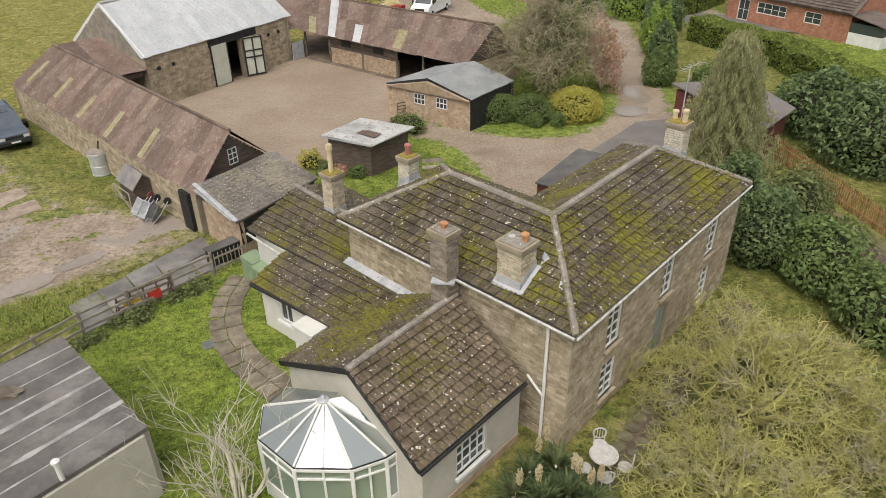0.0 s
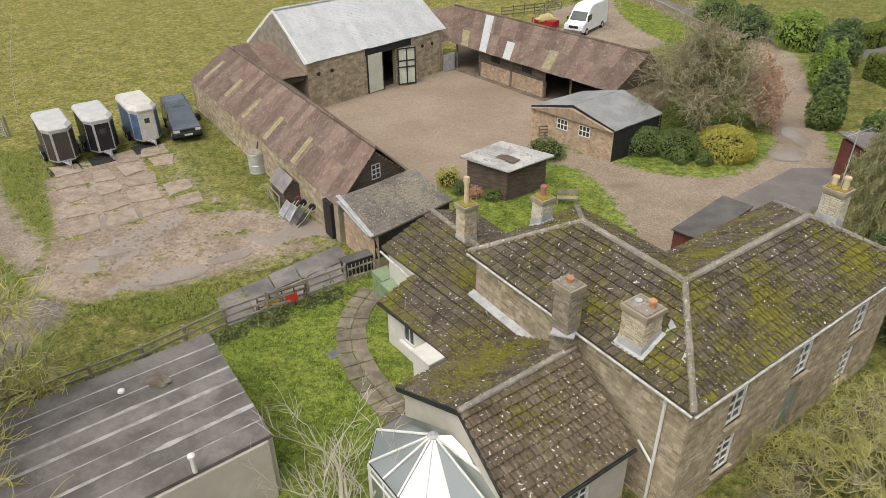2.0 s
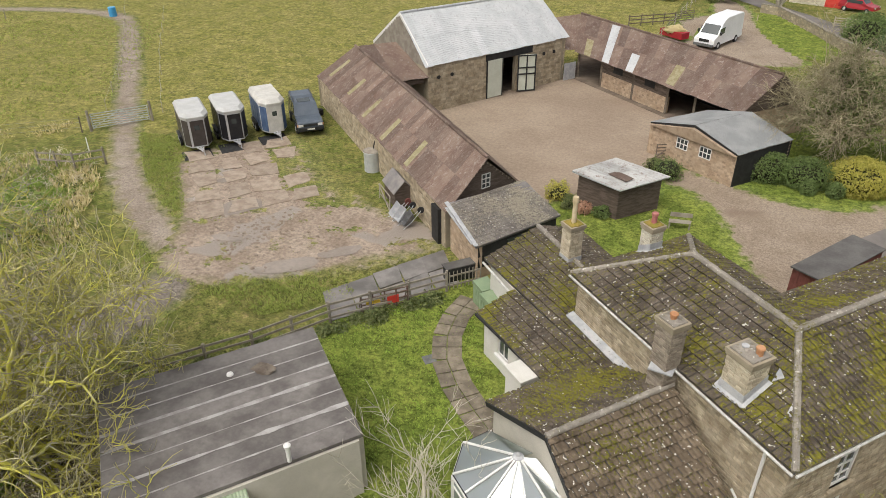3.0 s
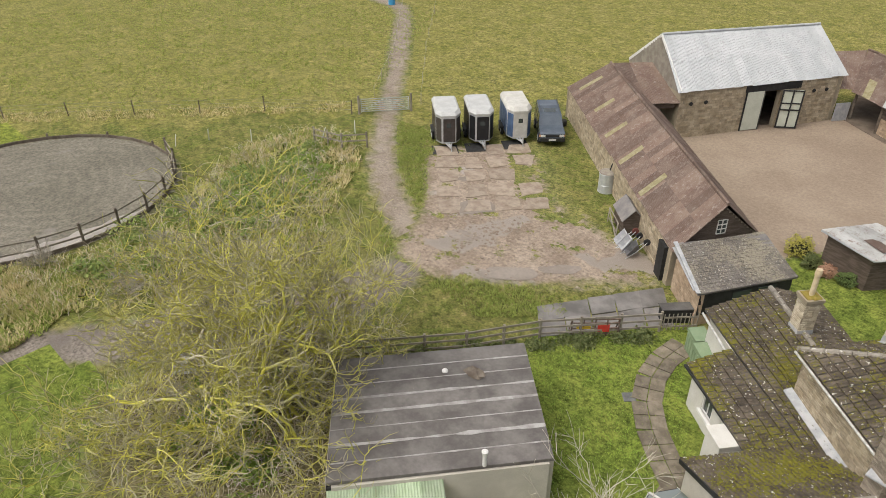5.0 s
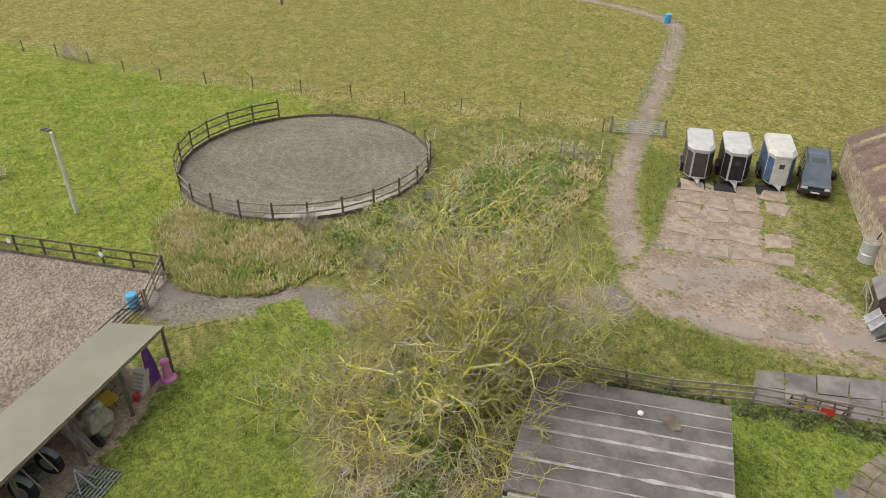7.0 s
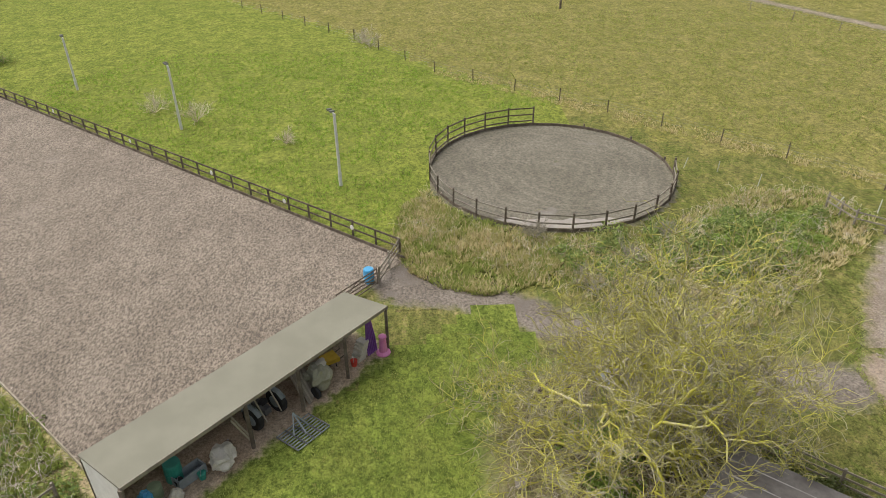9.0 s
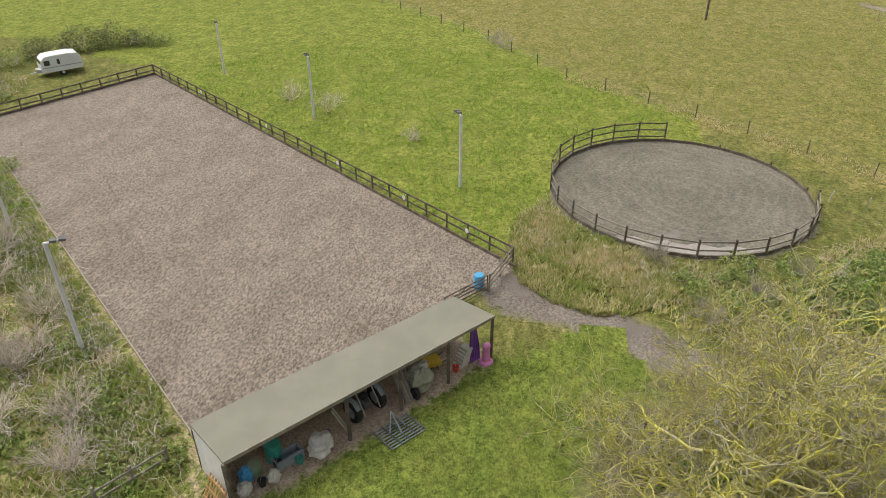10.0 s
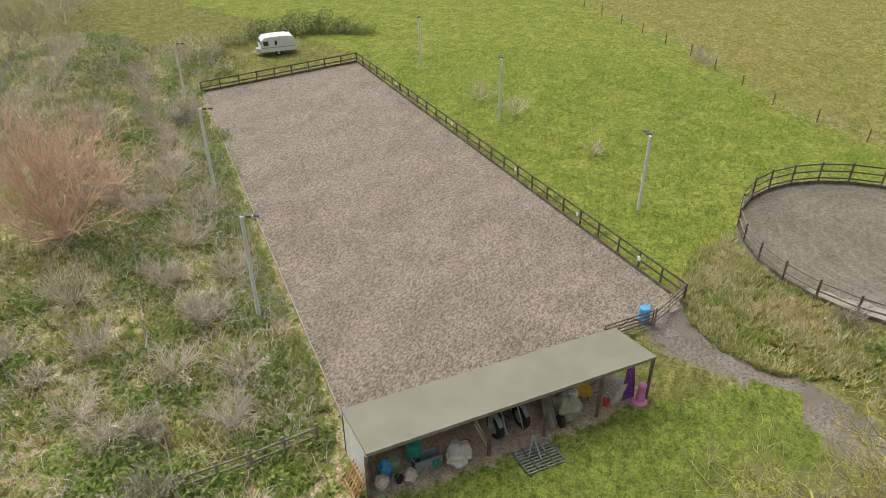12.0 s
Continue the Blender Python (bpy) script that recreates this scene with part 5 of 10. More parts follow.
rd = barn.add("door", Build().beam((*bp(8.35, 0.25), 1.55), (*bp(9.65, 0.8), 1.55), 0.06, 2.9), M["door_cream"], "pale boarded door standing open")
fr_ = Build()
for u in (0, 0.5, 1):
    a_ = lerp(bp(8.35, 0.3), bp(9.65, 0.86), u)
    fr_.beam((*a_, 0.1), (*a_, 3.0), 0.09)
for z in (0.15, 1.5, 2.0, 2.95):
    fr_.beam((*bp(8.35, 0.3), z), (*bp(9.65, 0.86), z), 0.09)
barn.add("door_frame", fr_, M["black"], to=rd)
barn.add("barn_floor", Build().prism([bp(0.3, -0.5), bp(12, -0.5), bp(12, -6), bp(0.3, -6)], 0.0, 0.04), M["dark_wood"])
for u in (0.9, 2.1, 11.2, 12.3):
    ring_ = Build().tube([(*bp(u, 0.05), 2.6), (*bp(u, 0.1), 2.6)], 0.14, 12)
    barn.add("wall_tie", ring_, M["black"], "round black iron wall tie")
ridge_row(barn, "ridge_cap", M["iron"], (*BR0, 6.54), (*BR1, 6.54), 0.1, 1.5)
barn.add("bargeboard", Build().beam((*BF0, 3.55), (*BR0, 6.5), 0.08, 0.2).beam((*BB0, 3.55), (*BR0, 6.5), 0.08, 0.2), M["white"], "pale bargeboard")
clad(barn, M["grey_wood"], BB0, BF0, 3.4, 6.4, lambda u: 3.5 + 2.85 * (1 - abs(u - 4.1) / 4.15), 0.2)

# cart range: boarded front with openings
cd = (Vector(CF1) - Vector(CF0)).normalized()
co = Vector((cd.y, -cd.x))
cp = lambda u, k=0.0: tuple(Vector((-13.2, 57.65)) + cd * u + co * k)
cart.add("brickwork", facing(Build(), cp(3.2), cp(10.4), 0, 1.25, (), 0.15, (0.2, 0.24), 0.01, 81), M["brick"])
cart.add("front_base", Build().beam((*cp(3.2, -0.13), 0.62), (*cp(10.4, -0.13), 0.62), 0.25, 1.25), M["brick"])
cart.add("front_cladding", boards(Build().beam((*cp(3.2, -0.08), 1.75), (*cp(10.4, -0.08), 1.75), 0.1, 1.0), cp(3.2), cp(10.4), 1.25, 2.25, width=0.14, holes=[(1.3, 2.3, 1.5, 2.05), (4.8, 5.9, 1.5, 2.05)]), M["dark_wood"], "dark weatherboarding")
# Solid black plates in the board openings; the inner shade is painted on them.
for u in (4.5, 8.0):
    cart.add("window", Build().beam((*cp(u, 0.03), 1.78), (*cp(u + 1.05, 0.03), 1.78), 0.02, 0.5), M["black"], "black plate standing in for the shade in an opening")
for u in (0.2, 3.1, 6.8, 10.4, 13.0):
    cart.add("post", Build().beam((*cp(u, 0.02), 0), (*cp(u, 0.02), 2.3), 0.16), M["rail"])
M["dirt_floor"] = plain("trodden_dirt", (0.13, 0.1, 0.075), (0.19, 0.15, 0.115), 1.0, 0.9, 0.4)
cart.add("dirt_floor", Build().prism([CF0, CF1, CB1, CB0], 0.0, 0.05), M["dirt_floor"])
# Added black sheet under the ridge; its colour stands in for shade in the bays.
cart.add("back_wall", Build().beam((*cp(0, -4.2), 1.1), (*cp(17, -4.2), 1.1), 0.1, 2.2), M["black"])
ridge_row(cart, "ridge_cap", M["rust"], (*CR0, 4.43), (*CR1, 4.43), 0.09, 1.2)
for f, v0, v1, m in ((0.2, 0.0, 0.95, "iron"), (0.07, 0.0, 0.4, "skylight"), (0.36, 0.0, 0.42, "iron"), (0.6, 0.05, 0.5, "skylight")):
    bd = Build()
    lo0, lo1 = Vector((*CF0, 2.35)).lerp(Vector((*CF1, 2.35)), f), Vector((*CF0, 2.35)).lerp(Vector((*CF1, 2.35)), f + 0.045)
    hi0, hi1 = Vector((*CR0, 4.45)).lerp(Vector((*CR1, 4.45)), f), Vector((*CR0, 4.45)).lerp(Vector((*CR1, 4.45)), f + 0.045)
    corrugated(bd, lo0.lerp(hi0, v0), lo1.lerp(hi1, v0), lo0.lerp(hi0, v1), lo1.lerp(hi1, v1), rows=1)
    cart.add("roof_sheet", bd, M[m], "paler replacement roof sheet")
for tri in (((*CF1, 2.25), (*CB1, 2.25), (*CR1, 4.35)),):
    cart.add("gable", Build().slab(tri, 0.15), M["dark_wood"])
stall = Kit("corner_shed", (-13.5, 57, 0), "low rusty-roofed link beside the barn", "shed")
stall.add("roof", corrugated(Build(), (-14.6, 55.8, 2.5), (-13.2, 57.4, 2.4), (-17.3, 58.6, 4.1), (-14.2, 61.2, 4.35), rows=1), M["rust"])
stall.add("door", Build().beam((-13.9, 56.1, 0.75), (-13.2, 57.1, 0.75), 0.06, 1.4), M["lead"], "pale stable half door")

# hut windows and brick
hd_ = (Vector(HR) - Vector(HL)).normalized()
hl_ = math.hypot(HR[0] - HL[0], HR[1] - HL[1])
hut.add("brickwork", facing(Build(), HL, HR, 0, 2.6, (), 0.15, (0.2, 0.24), 0.01, 91, top=lambda u: 2.0 + 0.75 * (1 - abs(u - hl_ / 2) / (hl_ / 2))), M["brick"])
for u in (2.2, 3.9):
    p, q = Vector(HL) + hd_ * u, Vector(HL) + hd_ * (u + 0.8)
    ho_ = Vector((hd_.y, -hd_.x)) * 0.04
    fr_ = Build()
    for i in range(4):
        a_ = (p + ho_).lerp(q + ho_, i / 3)
        fr_.beam((*a_, 1.15), (*a_, 1.8), 0.05)
    for z in (1.15, 1.48, 1.8):
        fr_.beam((*(p + ho_), z), (*(q + ho_), z), 0.05)
    w_ = hut.add("window", fr_, M["white"], "small white paned window")
    hut.add("pane", Build().beam((*(p + ho_ * 0.6), 1.48), (*(q + ho_ * 0.6), 1.48), 0.02, 0.62), M["glass"], to=w_)
clad(hut, M["black"], HR, HR2, 0, 2.0, width=0.2)
hut.add("fascia", Build().beam((*HL, 2.02), (*HM, 2.86), 0.06, 0.14).beam((*HM, 2.86), (*HR, 2.02), 0.06, 0.14), M["black"])
M["grey_sheet"] = plain("grey_roof_sheet", (0.2, 0.205, 0.205), (0.26, 0.265, 0.26), 0.8, 0.6, 0.1)
sheets(hut, M["grey_sheet"], ((*HL2, 2.08), (*HL, 2.08), (*HM2, 2.93), (*HM, 2.93)), ((*HR, 2.08), (*HR2, 2.08), (*HM, 2.93), (*HM2, 2.93)), rows=1)

# shed boards and roof patches
clad(shed, M["dark_wood"], SI[0], SI[1], 0.05, 1.9, width=0.15)
clad(shed, M["dark_wood"], SI[1], SI[2], 0.05, 1.9, width=0.15)
M["patched_iron"] = rusty("patched_shed_iron", (0.5, 0.5, 0.48), (0.36, 0.35, 0.33), (0.2, 0.125, 0.095), 0.4)
sheets(shed, M["patched_iron"], ((*SH[1], 1.98), (*SH[2], 1.98), (*SH[0], 2.13), (*SH[3], 2.13)), sheet_w=0.9, pitch=0.3, depth=0.01)
shed.add("roof_stain", Build().slab([(-5.6, 34.9, 2.13), (-4.5, 34.3, 2.1), (-4.2, 34.9, 2.1), (-4.9, 35.3, 2.12), (-5.3, 35.3, 2.13)], 0.01), M["rust"])

# felt strips, window and pipes of the flat-roofed building
fd = (Vector(FL[2]) - Vector(FL[1])).normalized()
M["felt_seam"] = plain("pale_felt_seam", (0.24, 0.225, 0.21), (0.4, 0.385, 0.365), 1.5, 0.6, 0.2)
for i in range(8):
    f = i / 8
    a_, b_ = lerp(FL[1], FL[0], f), lerp(FL[2], FL[3], f)
    c_, d_ = lerp(FL[1], FL[0], f + 0.128), lerp(FL[2], FL[3], f + 0.128)
    flat.add("felt_strip", Build().slab([(*a_, 2.512 + 0.002 * i), (*b_, 2.512 + 0.002 * i), (*d_, 2.518 + 0.002 * i), (*c_, 2.518 + 0.002 * i)], 0.008), M["flat_felt"])
    if i:
        w = (0.08, 0.2, 0.07, 0.22, 0.2, 0.08, 0.1)[i - 1]
        seam, n = Build(), 14
        nd_ = (Vector(FL[0]) - Vector(FL[1])).normalized()
        for j in range(n):
            p, q = Vector(a_).lerp(Vector(b_), j / n), Vector(a_).lerp(Vector(b_), (j + 1) / n)
            w0, w1 = (w * (0.6 + 0.8 * noise.noise(Vector((k * 0.9, i * 3.7, 0))) * (1 if k < 9 else 0.4)) for k in (j, j + 1))
            seam.slab([(*(p - nd_ * abs(w0) / 2), 2.535), (*(q - nd_ * abs(w1) / 2), 2.535), (*(q + nd_ * abs(w1) / 2), 2.535), (*(p + nd_ * abs(w0) / 2), 2.535)], 0.006)
        flat.add("seam", seam, M["felt_seam"], "pale worn felt seam")
vp = (-9.52, 11.02)
flat.add("vent_pipe", Build().lathe((*vp, 2.5), [(0.07, 0), (0.07, 0.55), (0.1, 0.56), (0.11, 0.64), (0.05, 0.68)], 12), M["white"], "white plastic vent pipe")
flat.add("roof_cap", Build().lathe((-13.5, 13.3, 2.53), [(0.12, 0), (0.1, 0.06), (0.02, 0.08)], 12), M["white"])
flat.add("debris_mound", Build().blob((-12.6, 14.0, 2.55), (0.4, 0.3, 0.08), 3, 0.6), M["rail"], "small mound of dark brown debris")
fe = Vector(FI[1]).lerp(Vector(FI[2]), 0.2), Vector(FI[1]).lerp(Vector(FI[2]), 0.31)
fo = Vector((fd.y, -fd.x))
fo = fo if (fo.dot(Vector(FI[1]) - Vector(FI[0])) > 0) else -fo
flat.add("window", Build().beam((*(fe[0] + fo * 0.02), 1.45), (*(fe[1] + fo * 0.02), 1.45), 0.04, 0.7), M["glass"], "small dark window")
flat.add("window_frame", Build().beam((*(fe[0] + fo * 0.03), 1.1), (*(fe[0] + fo * 0.03), 1.8), 0.05).beam((*(fe[1] + fo * 0.03), 1.1), (*(fe[1] + fo * 0.03), 1.8), 0.05).beam((*(fe[0] + fo * 0.03), 1.1), (*(fe[1] + fo * 0.03), 1.1), 0.05).beam((*(fe[0] + fo * 0.03), 1.8), (*(fe[1] + fo * 0.03), 1.8), 0.05), M["rail"])
car_p = Kit("corrugated_lean_to", (-11.5, 7.6, 0), "low lean-to of green and grey corrugated sheets", "lean-to")
cq0, cq1 = Vector(FL[1]).lerp(Vector(FL[2]), 0.5), Vector(FL[1]).lerp(Vector(FL[2]), 1.0)
M["green_sheet"] = plain("pale_green_sheet", (0.28, 0.35, 0.22), (0.34, 0.4, 0.28), 2.0, 0.6, 0.1, per="island")
car_p.add("roof", corrugated(Build(), (*(cq1 + fo * 2.0), 1.75), (*(cq0 + fo * 2.0), 1.75), (*cq1, 2.2), (*cq0, 2.2), rows=1), M["green_sheet"])
car_p.add("edge_beam", Build().beam((*cq0, 2.28), (*cq1, 2.28), 0.14, 0.1), M["black"])
for f in (0.0, 0.5, 1.0):
    p = cq0.lerp(cq1, f) + fo * 1.9
    car_p.add("post", Build().beam((*p, 0), (*p, 1.72), 0.09), M["rail"])

# ---- trees, shrubs and rough growth ----


def quick_mesh(name, V, F, material, smooth=False):
    me = bpy.data.meshes.new(name)
    V, F = np.asarray(V, dtype=np.float32), np.asarray(F, dtype=np.int32)
    k = F.shape[1]
    me.vertices.add(len(V))
    me.vertices.foreach_set("co", V.ravel())
    me.loops.add(F.size)
    me.loops.foreach_set("vertex_index", F.ravel())
    me.polygons.add(len(F))
    me.polygons.foreach_set("loop_start", np.arange(len(F), dtype=np.int32) * k)
    if smooth:
        me.polygons.foreach_set("use_smooth", np.ones(len(F), dtype=bool))
    me.materials.append(material)
    me.update(calc_edges=True)
    return new(name, me)


class Twigs:
    """Tapered branches as chains of three-sided segments."""

    def __init__(self, seed):
        self.rnd = random.Random(seed)
        self.v, self.f = [], []
        self.fine = None

    def chain(self, pts, radii, sides=3):
        n0 = len(self.v)
        for i, p in enumerate(pts):
            d = (pts[min(i + 1, len(pts) - 1)] - pts[max(i - 1, 0)])
            s = Vector((d.y, -d.x, 0.001))
            s.normalize()
            t = s.cross(d)
            t.normalize()
            for j in range(sides):
                a = 2 * math.pi * j / sides
                self.v.append(p + radii[i] * (math.cos(a) * s + math.sin(a) * t))
        for i in range(len(pts) - 1):
            for j in range(sides):
                a, b = n0 + i * sides + j, n0 + i * sides + (j + 1) % sides
                self.f.append((a, b, b + sides, a + sides))

    def grow(self, p, d, length, r, depth, spec):
        rnd = self.rnd
        n = spec["steps"] if depth > 0 else 3
        pts, rad = [p.copy()], [r]
        step = length / n
        kids = []
        for i in range(n):
            wob = spec["wander"]
            d = (d + Vector((rnd.uniform(-wob, wob), rnd.uniform(-wob, wob), rnd.uniform(-wob, wob) + spec["lift"][min(depth, len(spec["lift"]) - 1)]))).normalized()
            p = p + d * step
            if p.z < 0.15:
                p.z, d = 0.15, Vector((d.x, d.y, 0.3)).normalized()
            pts.append(p.copy())
            rad.append(r * (1 - (i + 1) / n * spec["taper"]))
            kids.append((p.copy(), d.copy(), rad[-1], (i + 1) / n))
        (self.fine if self.fine and depth == 0 else self).chain(pts, rad, 6 if r > 0.06 else 3)
        if depth == 0:
            return
        count = spec["kids"][min(depth, len(spec["kids"]) - 1)]
        for c in range(count):
            q = kids[-1] if c == 0 else kids[rnd.randrange(max(0, int(n * spec["from"])), n)]
            side = Vector((rnd.gauss(0, 1), rnd.gauss(0, 1), rnd.gauss(0, 0.8)))
            side = (side - side.dot(q[1]) * q[1]).normalized()
            ang = rnd.uniform(*spec["angle"])
            dd = q[1] * math.cos(ang) + side * math.sin(ang)
            self.grow(q[0], dd, length * rnd.uniform(*spec["ratio"]), max(q[2] * spec["thin"], spec["least"]), depth - 1, spec)

    def mesh(self, name, material):
        return quick_mesh(name, [tuple(v) for v in self.v], self.f, material)


def leaves(seed, shells, count, size, droop=0.0, hollow=0.55, lump=0.35, stretch=1.0):
    """Small leaf quads over and inside lumpy bodies (centre, radii)."""
    rng = np.random.default_rng(seed)
    V, n = [], 0
    vol = np.array([r[0] * r[1] + r[0] * r[2] + r[1] * r[2] for c, r in shells])
    for (c, r), m in zip(shells, np.round(count * vol / vol.sum()).astype(int)):
        d = rng.normal(size=(m, 3))
        d /= np.linalg.norm(d, axis=1)[:, None]
        d[:, 2] = np.where((d[:, 2] < -0.85), -d[:, 2], d[:, 2])
        rad = (hollow + (1 - hollow) * rng.random(m) ** 0.5)
        bump = np.zeros(m)
        for k in range(4):
            w = rng.normal(size=3) * (1.6 + k)
            bump += np.sin(d @ w * 2.2 + rng.random() * 6.3) / (k + 1.5)
        rad *= 1 + lump * bump * 0.45
        p = np.array(c) + d * rad[:, None] * np.array(r)
        p[:, 2] = np.maximum(p[:, 2], 0.04)
        nrm = d * 0.6 + rng.normal(size=(m, 3)) * 0.6 + np.array([0, 0, 0.45])
        nrm /= np.linalg.norm(nrm, axis=1)[:, None]
        a = np.cross(nrm, rng.normal(size=(m, 3)))
        a[:, 2] -= droop
        a /= np.linalg.norm(a, axis=1)[:, None]
        b = np.cross(nrm, a)
        s = size * rng.uniform(0.55, 1.3, m)[:, None]
        V.append(np.stack([p - a * s * stretch, p - b * s * 0.5, p + a * s * stretch, p + b * s * 0.5], 1).reshape(-1, 3))
    V = np.concatenate(V)
    return V, np.arange(len(V)).reshape(-1, 4)


def leafy(name, a, b, c, rough=0.6, trans=0.0):
    k = Nodes(name)
    r = k.random("island")
    col = k.mix(k.ramp(r, 0.1, 0.9), a, b)
    col = k.mix(k.ramp(k.noise(0.9, 3.0), 0.5, 0.75), col, c)
    m = k.done(col, rough, spec=0.25)
    thin, both = k.node("ShaderNodeBsdfTranslucent", Color=col), k.t.nodes.new("ShaderNodeMixShader")
    both.inputs[0].default_value = 0.4
    k.t.links.new(k.b.outputs[0], both.inputs[1]), k.t.links.new(thin.outputs[0], both.inputs[2])
    k.t.links.new(both.outputs[0], k.t.nodes["Material Output"].inputs[0])
    return m


def bark(name, a, b, lo=0.42, hi=0.6, scale=2.0):
    k = Nodes(name)
    col = k.mix(k.ramp(k.noise(scale, 4.0, 0.6), lo, hi), a, b)
    r = k.math("ADD", k.math("MULTIPLY", k.random("island"), 0.5), 0.75)
    col = k.mix(1.0, col, k.node("ShaderNodeCombineColor", Red=r, Green=r, Blue=r).outputs[0], "MULTIPLY")
    return k.done(col, 0.9, spec=0.15)


M["lichen"] = bark("lichened_bark", (0.46, 0.42, 0.31), (0.56, 0.53, 0.1), 0.36, 0.56, 1.4)
M["twig_grey"] = bark("grey_brown_twigs", (0.34, 0.31, 0.225), (0.45, 0.43, 0.11), 0.4, 0.62, 1.2)
M["willow"] = bark("lichened_twigs", (0.36, 0.325, 0.23), (0.4, 0.38, 0.13), 0.32, 0.55, 1.1)
M["grey_bark"] = bark("pale_grey_bark", (0.33, 0.3, 0.24), (0.42, 0.385, 0.31))
M["brown_twig"] = bark("brown_twigs", (0.5, 0.43, 0.37), (0.62, 0.55, 0.48))
M["olive_twig"] = bark("olive_brown_twigs", (0.27, 0.235, 0.15), (0.38, 0.335, 0.22))
M["pale_bark"] = bark("pale_cream_bark", (0.46, 0.42, 0.34), (0.56, 0.52, 0.43))
M["tan_twig"] = bark("tan_twigs", (0.58, 0.5, 0.4), (0.7, 0.62, 0.5))
M["orange_twig"] = bark("orange_willow_twigs", (0.64, 0.45, 0.32), (0.76, 0.57, 0.43))
M["laurel"] = leafy("dark_laurel_leaves", (0.085, 0.13, 0.05), (0.21, 0.275, 0.115), (0.14, 0.2, 0.075), 0.45)
M["hedge"] = leafy("hedge_leaves", (0.11, 0.155, 0.05), (0.21, 0.28, 0.095), (0.17, 0.235, 0.07))
M["privet"] = leafy("clipped_hedge_leaves", (0.13, 0.182, 0.039), (0.26, 0.299, 0.0715), (0.195, 0.247, 0.052))
M["golden"] = leafy("golden_privet_leaves", (0.36, 0.35, 0.07), (0.58, 0.53, 0.14), (0.46, 0.43, 0.09))
M["ivy"] = leafy("ivy_leaves", (0.12, 0.15, 0.055), (0.235, 0.26, 0.105), (0.18, 0.205, 0.075))
M["copper"] = leafy("copper_leaves", (0.46, 0.26, 0.17), (0.62, 0.42, 0.3), (0.52, 0.33, 0.23), 0.8)
M["spruce"] = leafy("grey_green_needles", (0.28, 0.285, 0.13), (0.42, 0.415, 0.22), (0.34, 0.345, 0.17), 0.8)
M["bramble"] = leafy("bramble_leaves", (0.16, 0.225, 0.065), (0.35, 0.42, 0.125), (0.45, 0.42, 0.165), 0.7)
M["nettle"] = leafy("fresh_green_leaves", (0.185, 0.28, 0.055), (0.32, 0.43, 0.095), (0.27, 0.34, 0.08), 0.7)
M["dry_grass"] = leafy("dry_grass_blades", (0.5, 0.42, 0.21), (0.68, 0.59, 0.34), (0.42, 0.4, 0.16), 0.9)
M["green_grass"] = leafy("green_grass_blades", (0.25, 0.305, 0.075), (0.38, 0.43, 0.12), (0.42, 0.385, 0.15), 0.9)
M["lime_grass"] = leafy("bright_grass_blades", (0.225, 0.36, 0.052), (0.335, 0.47, 0.08), (0.33, 0.42, 0.075), 0.9)


def plant(name, at, label, category, twig_parts=(), leaf_parts=(), group=""):
    """A tree or shrub from ready part meshes in world coordinates."""
    root = thing(name, at, label, category, group)
    for pname, ob in list(twig_parts) + list(leaf_parts):
        ob.name = pname
        under(root, ob)
    return root


# the large spreading tree hung with lichen
SPREAD = dict(steps=6, wander=0.56, lift=[0.05, 0.05, 0.05, 0.05, 0.04, 0.03], taper=0.45, kids=[0, 4, 4, 3, 3, 4], angle=(0.4, 1.0), ratio=(0.6, 0.88), thin=0.8, least=0.0175)
SPREAD["from"] = 0.25
tw = Twigs(11)
TREE = (-19.2, 8.4)
trunk = Twigs(12)
trunk.chain([Vector((*TREE, -0.1)), Vector((TREE[0] + 0.1, TREE[1], 0.9)), Vector((TREE[0] - 0.15, TREE[1] + 0.1, 1.8)), Vector((TREE[0] - 0.1, TREE[1] + 0.3, 2.6))], [0.5, 0.4, 0.36, 0.2], 10)
limbs = [("trunk", trunk.mesh("trunk", M["lichen"]))]
for i in range(15):
    a = 2 * math.pi * i / 15 + tw.rnd.uniform(-0.2, 0.2)
    el = (1.1, 0.6, 0.28)[i % 3]
    d = Vector((math.cos(a) * math.cos(el), math.sin(a) * math.cos(el), math.sin(el)))
    limb, twig = Twigs(300 + i), Twigs(0)
    limb.fine = twig
    limb.grow(Vector((TREE[0], TREE[1], 1.2 + 0.9 * tw.rnd.random())), d, 3.0 * tw.rnd.uniform(0.85, 1.2), 0.15, 5, SPREAD)
    limbs.append(("limb", limb.mesh("limb", M["lichen"])))
    limbs.append(("twigs", twig.mesh("twigs", M["twig_grey"])))
plant("lichened_tree", (*TREE, 0), "wide bare tree with yellow lichen on its branches", "tree", limbs)

# contorted shrubs beside the front of the house
CURLY = dict(steps=6, wander=0.8, lift=[0.02, 0.03, 0.06], taper=0.5, kids=[0, 6, 5], angle=(0.5, 1.3), ratio=(0.35, 0.65), thin=0.8, least=0.0095)
CURLY["from"] = 0.1


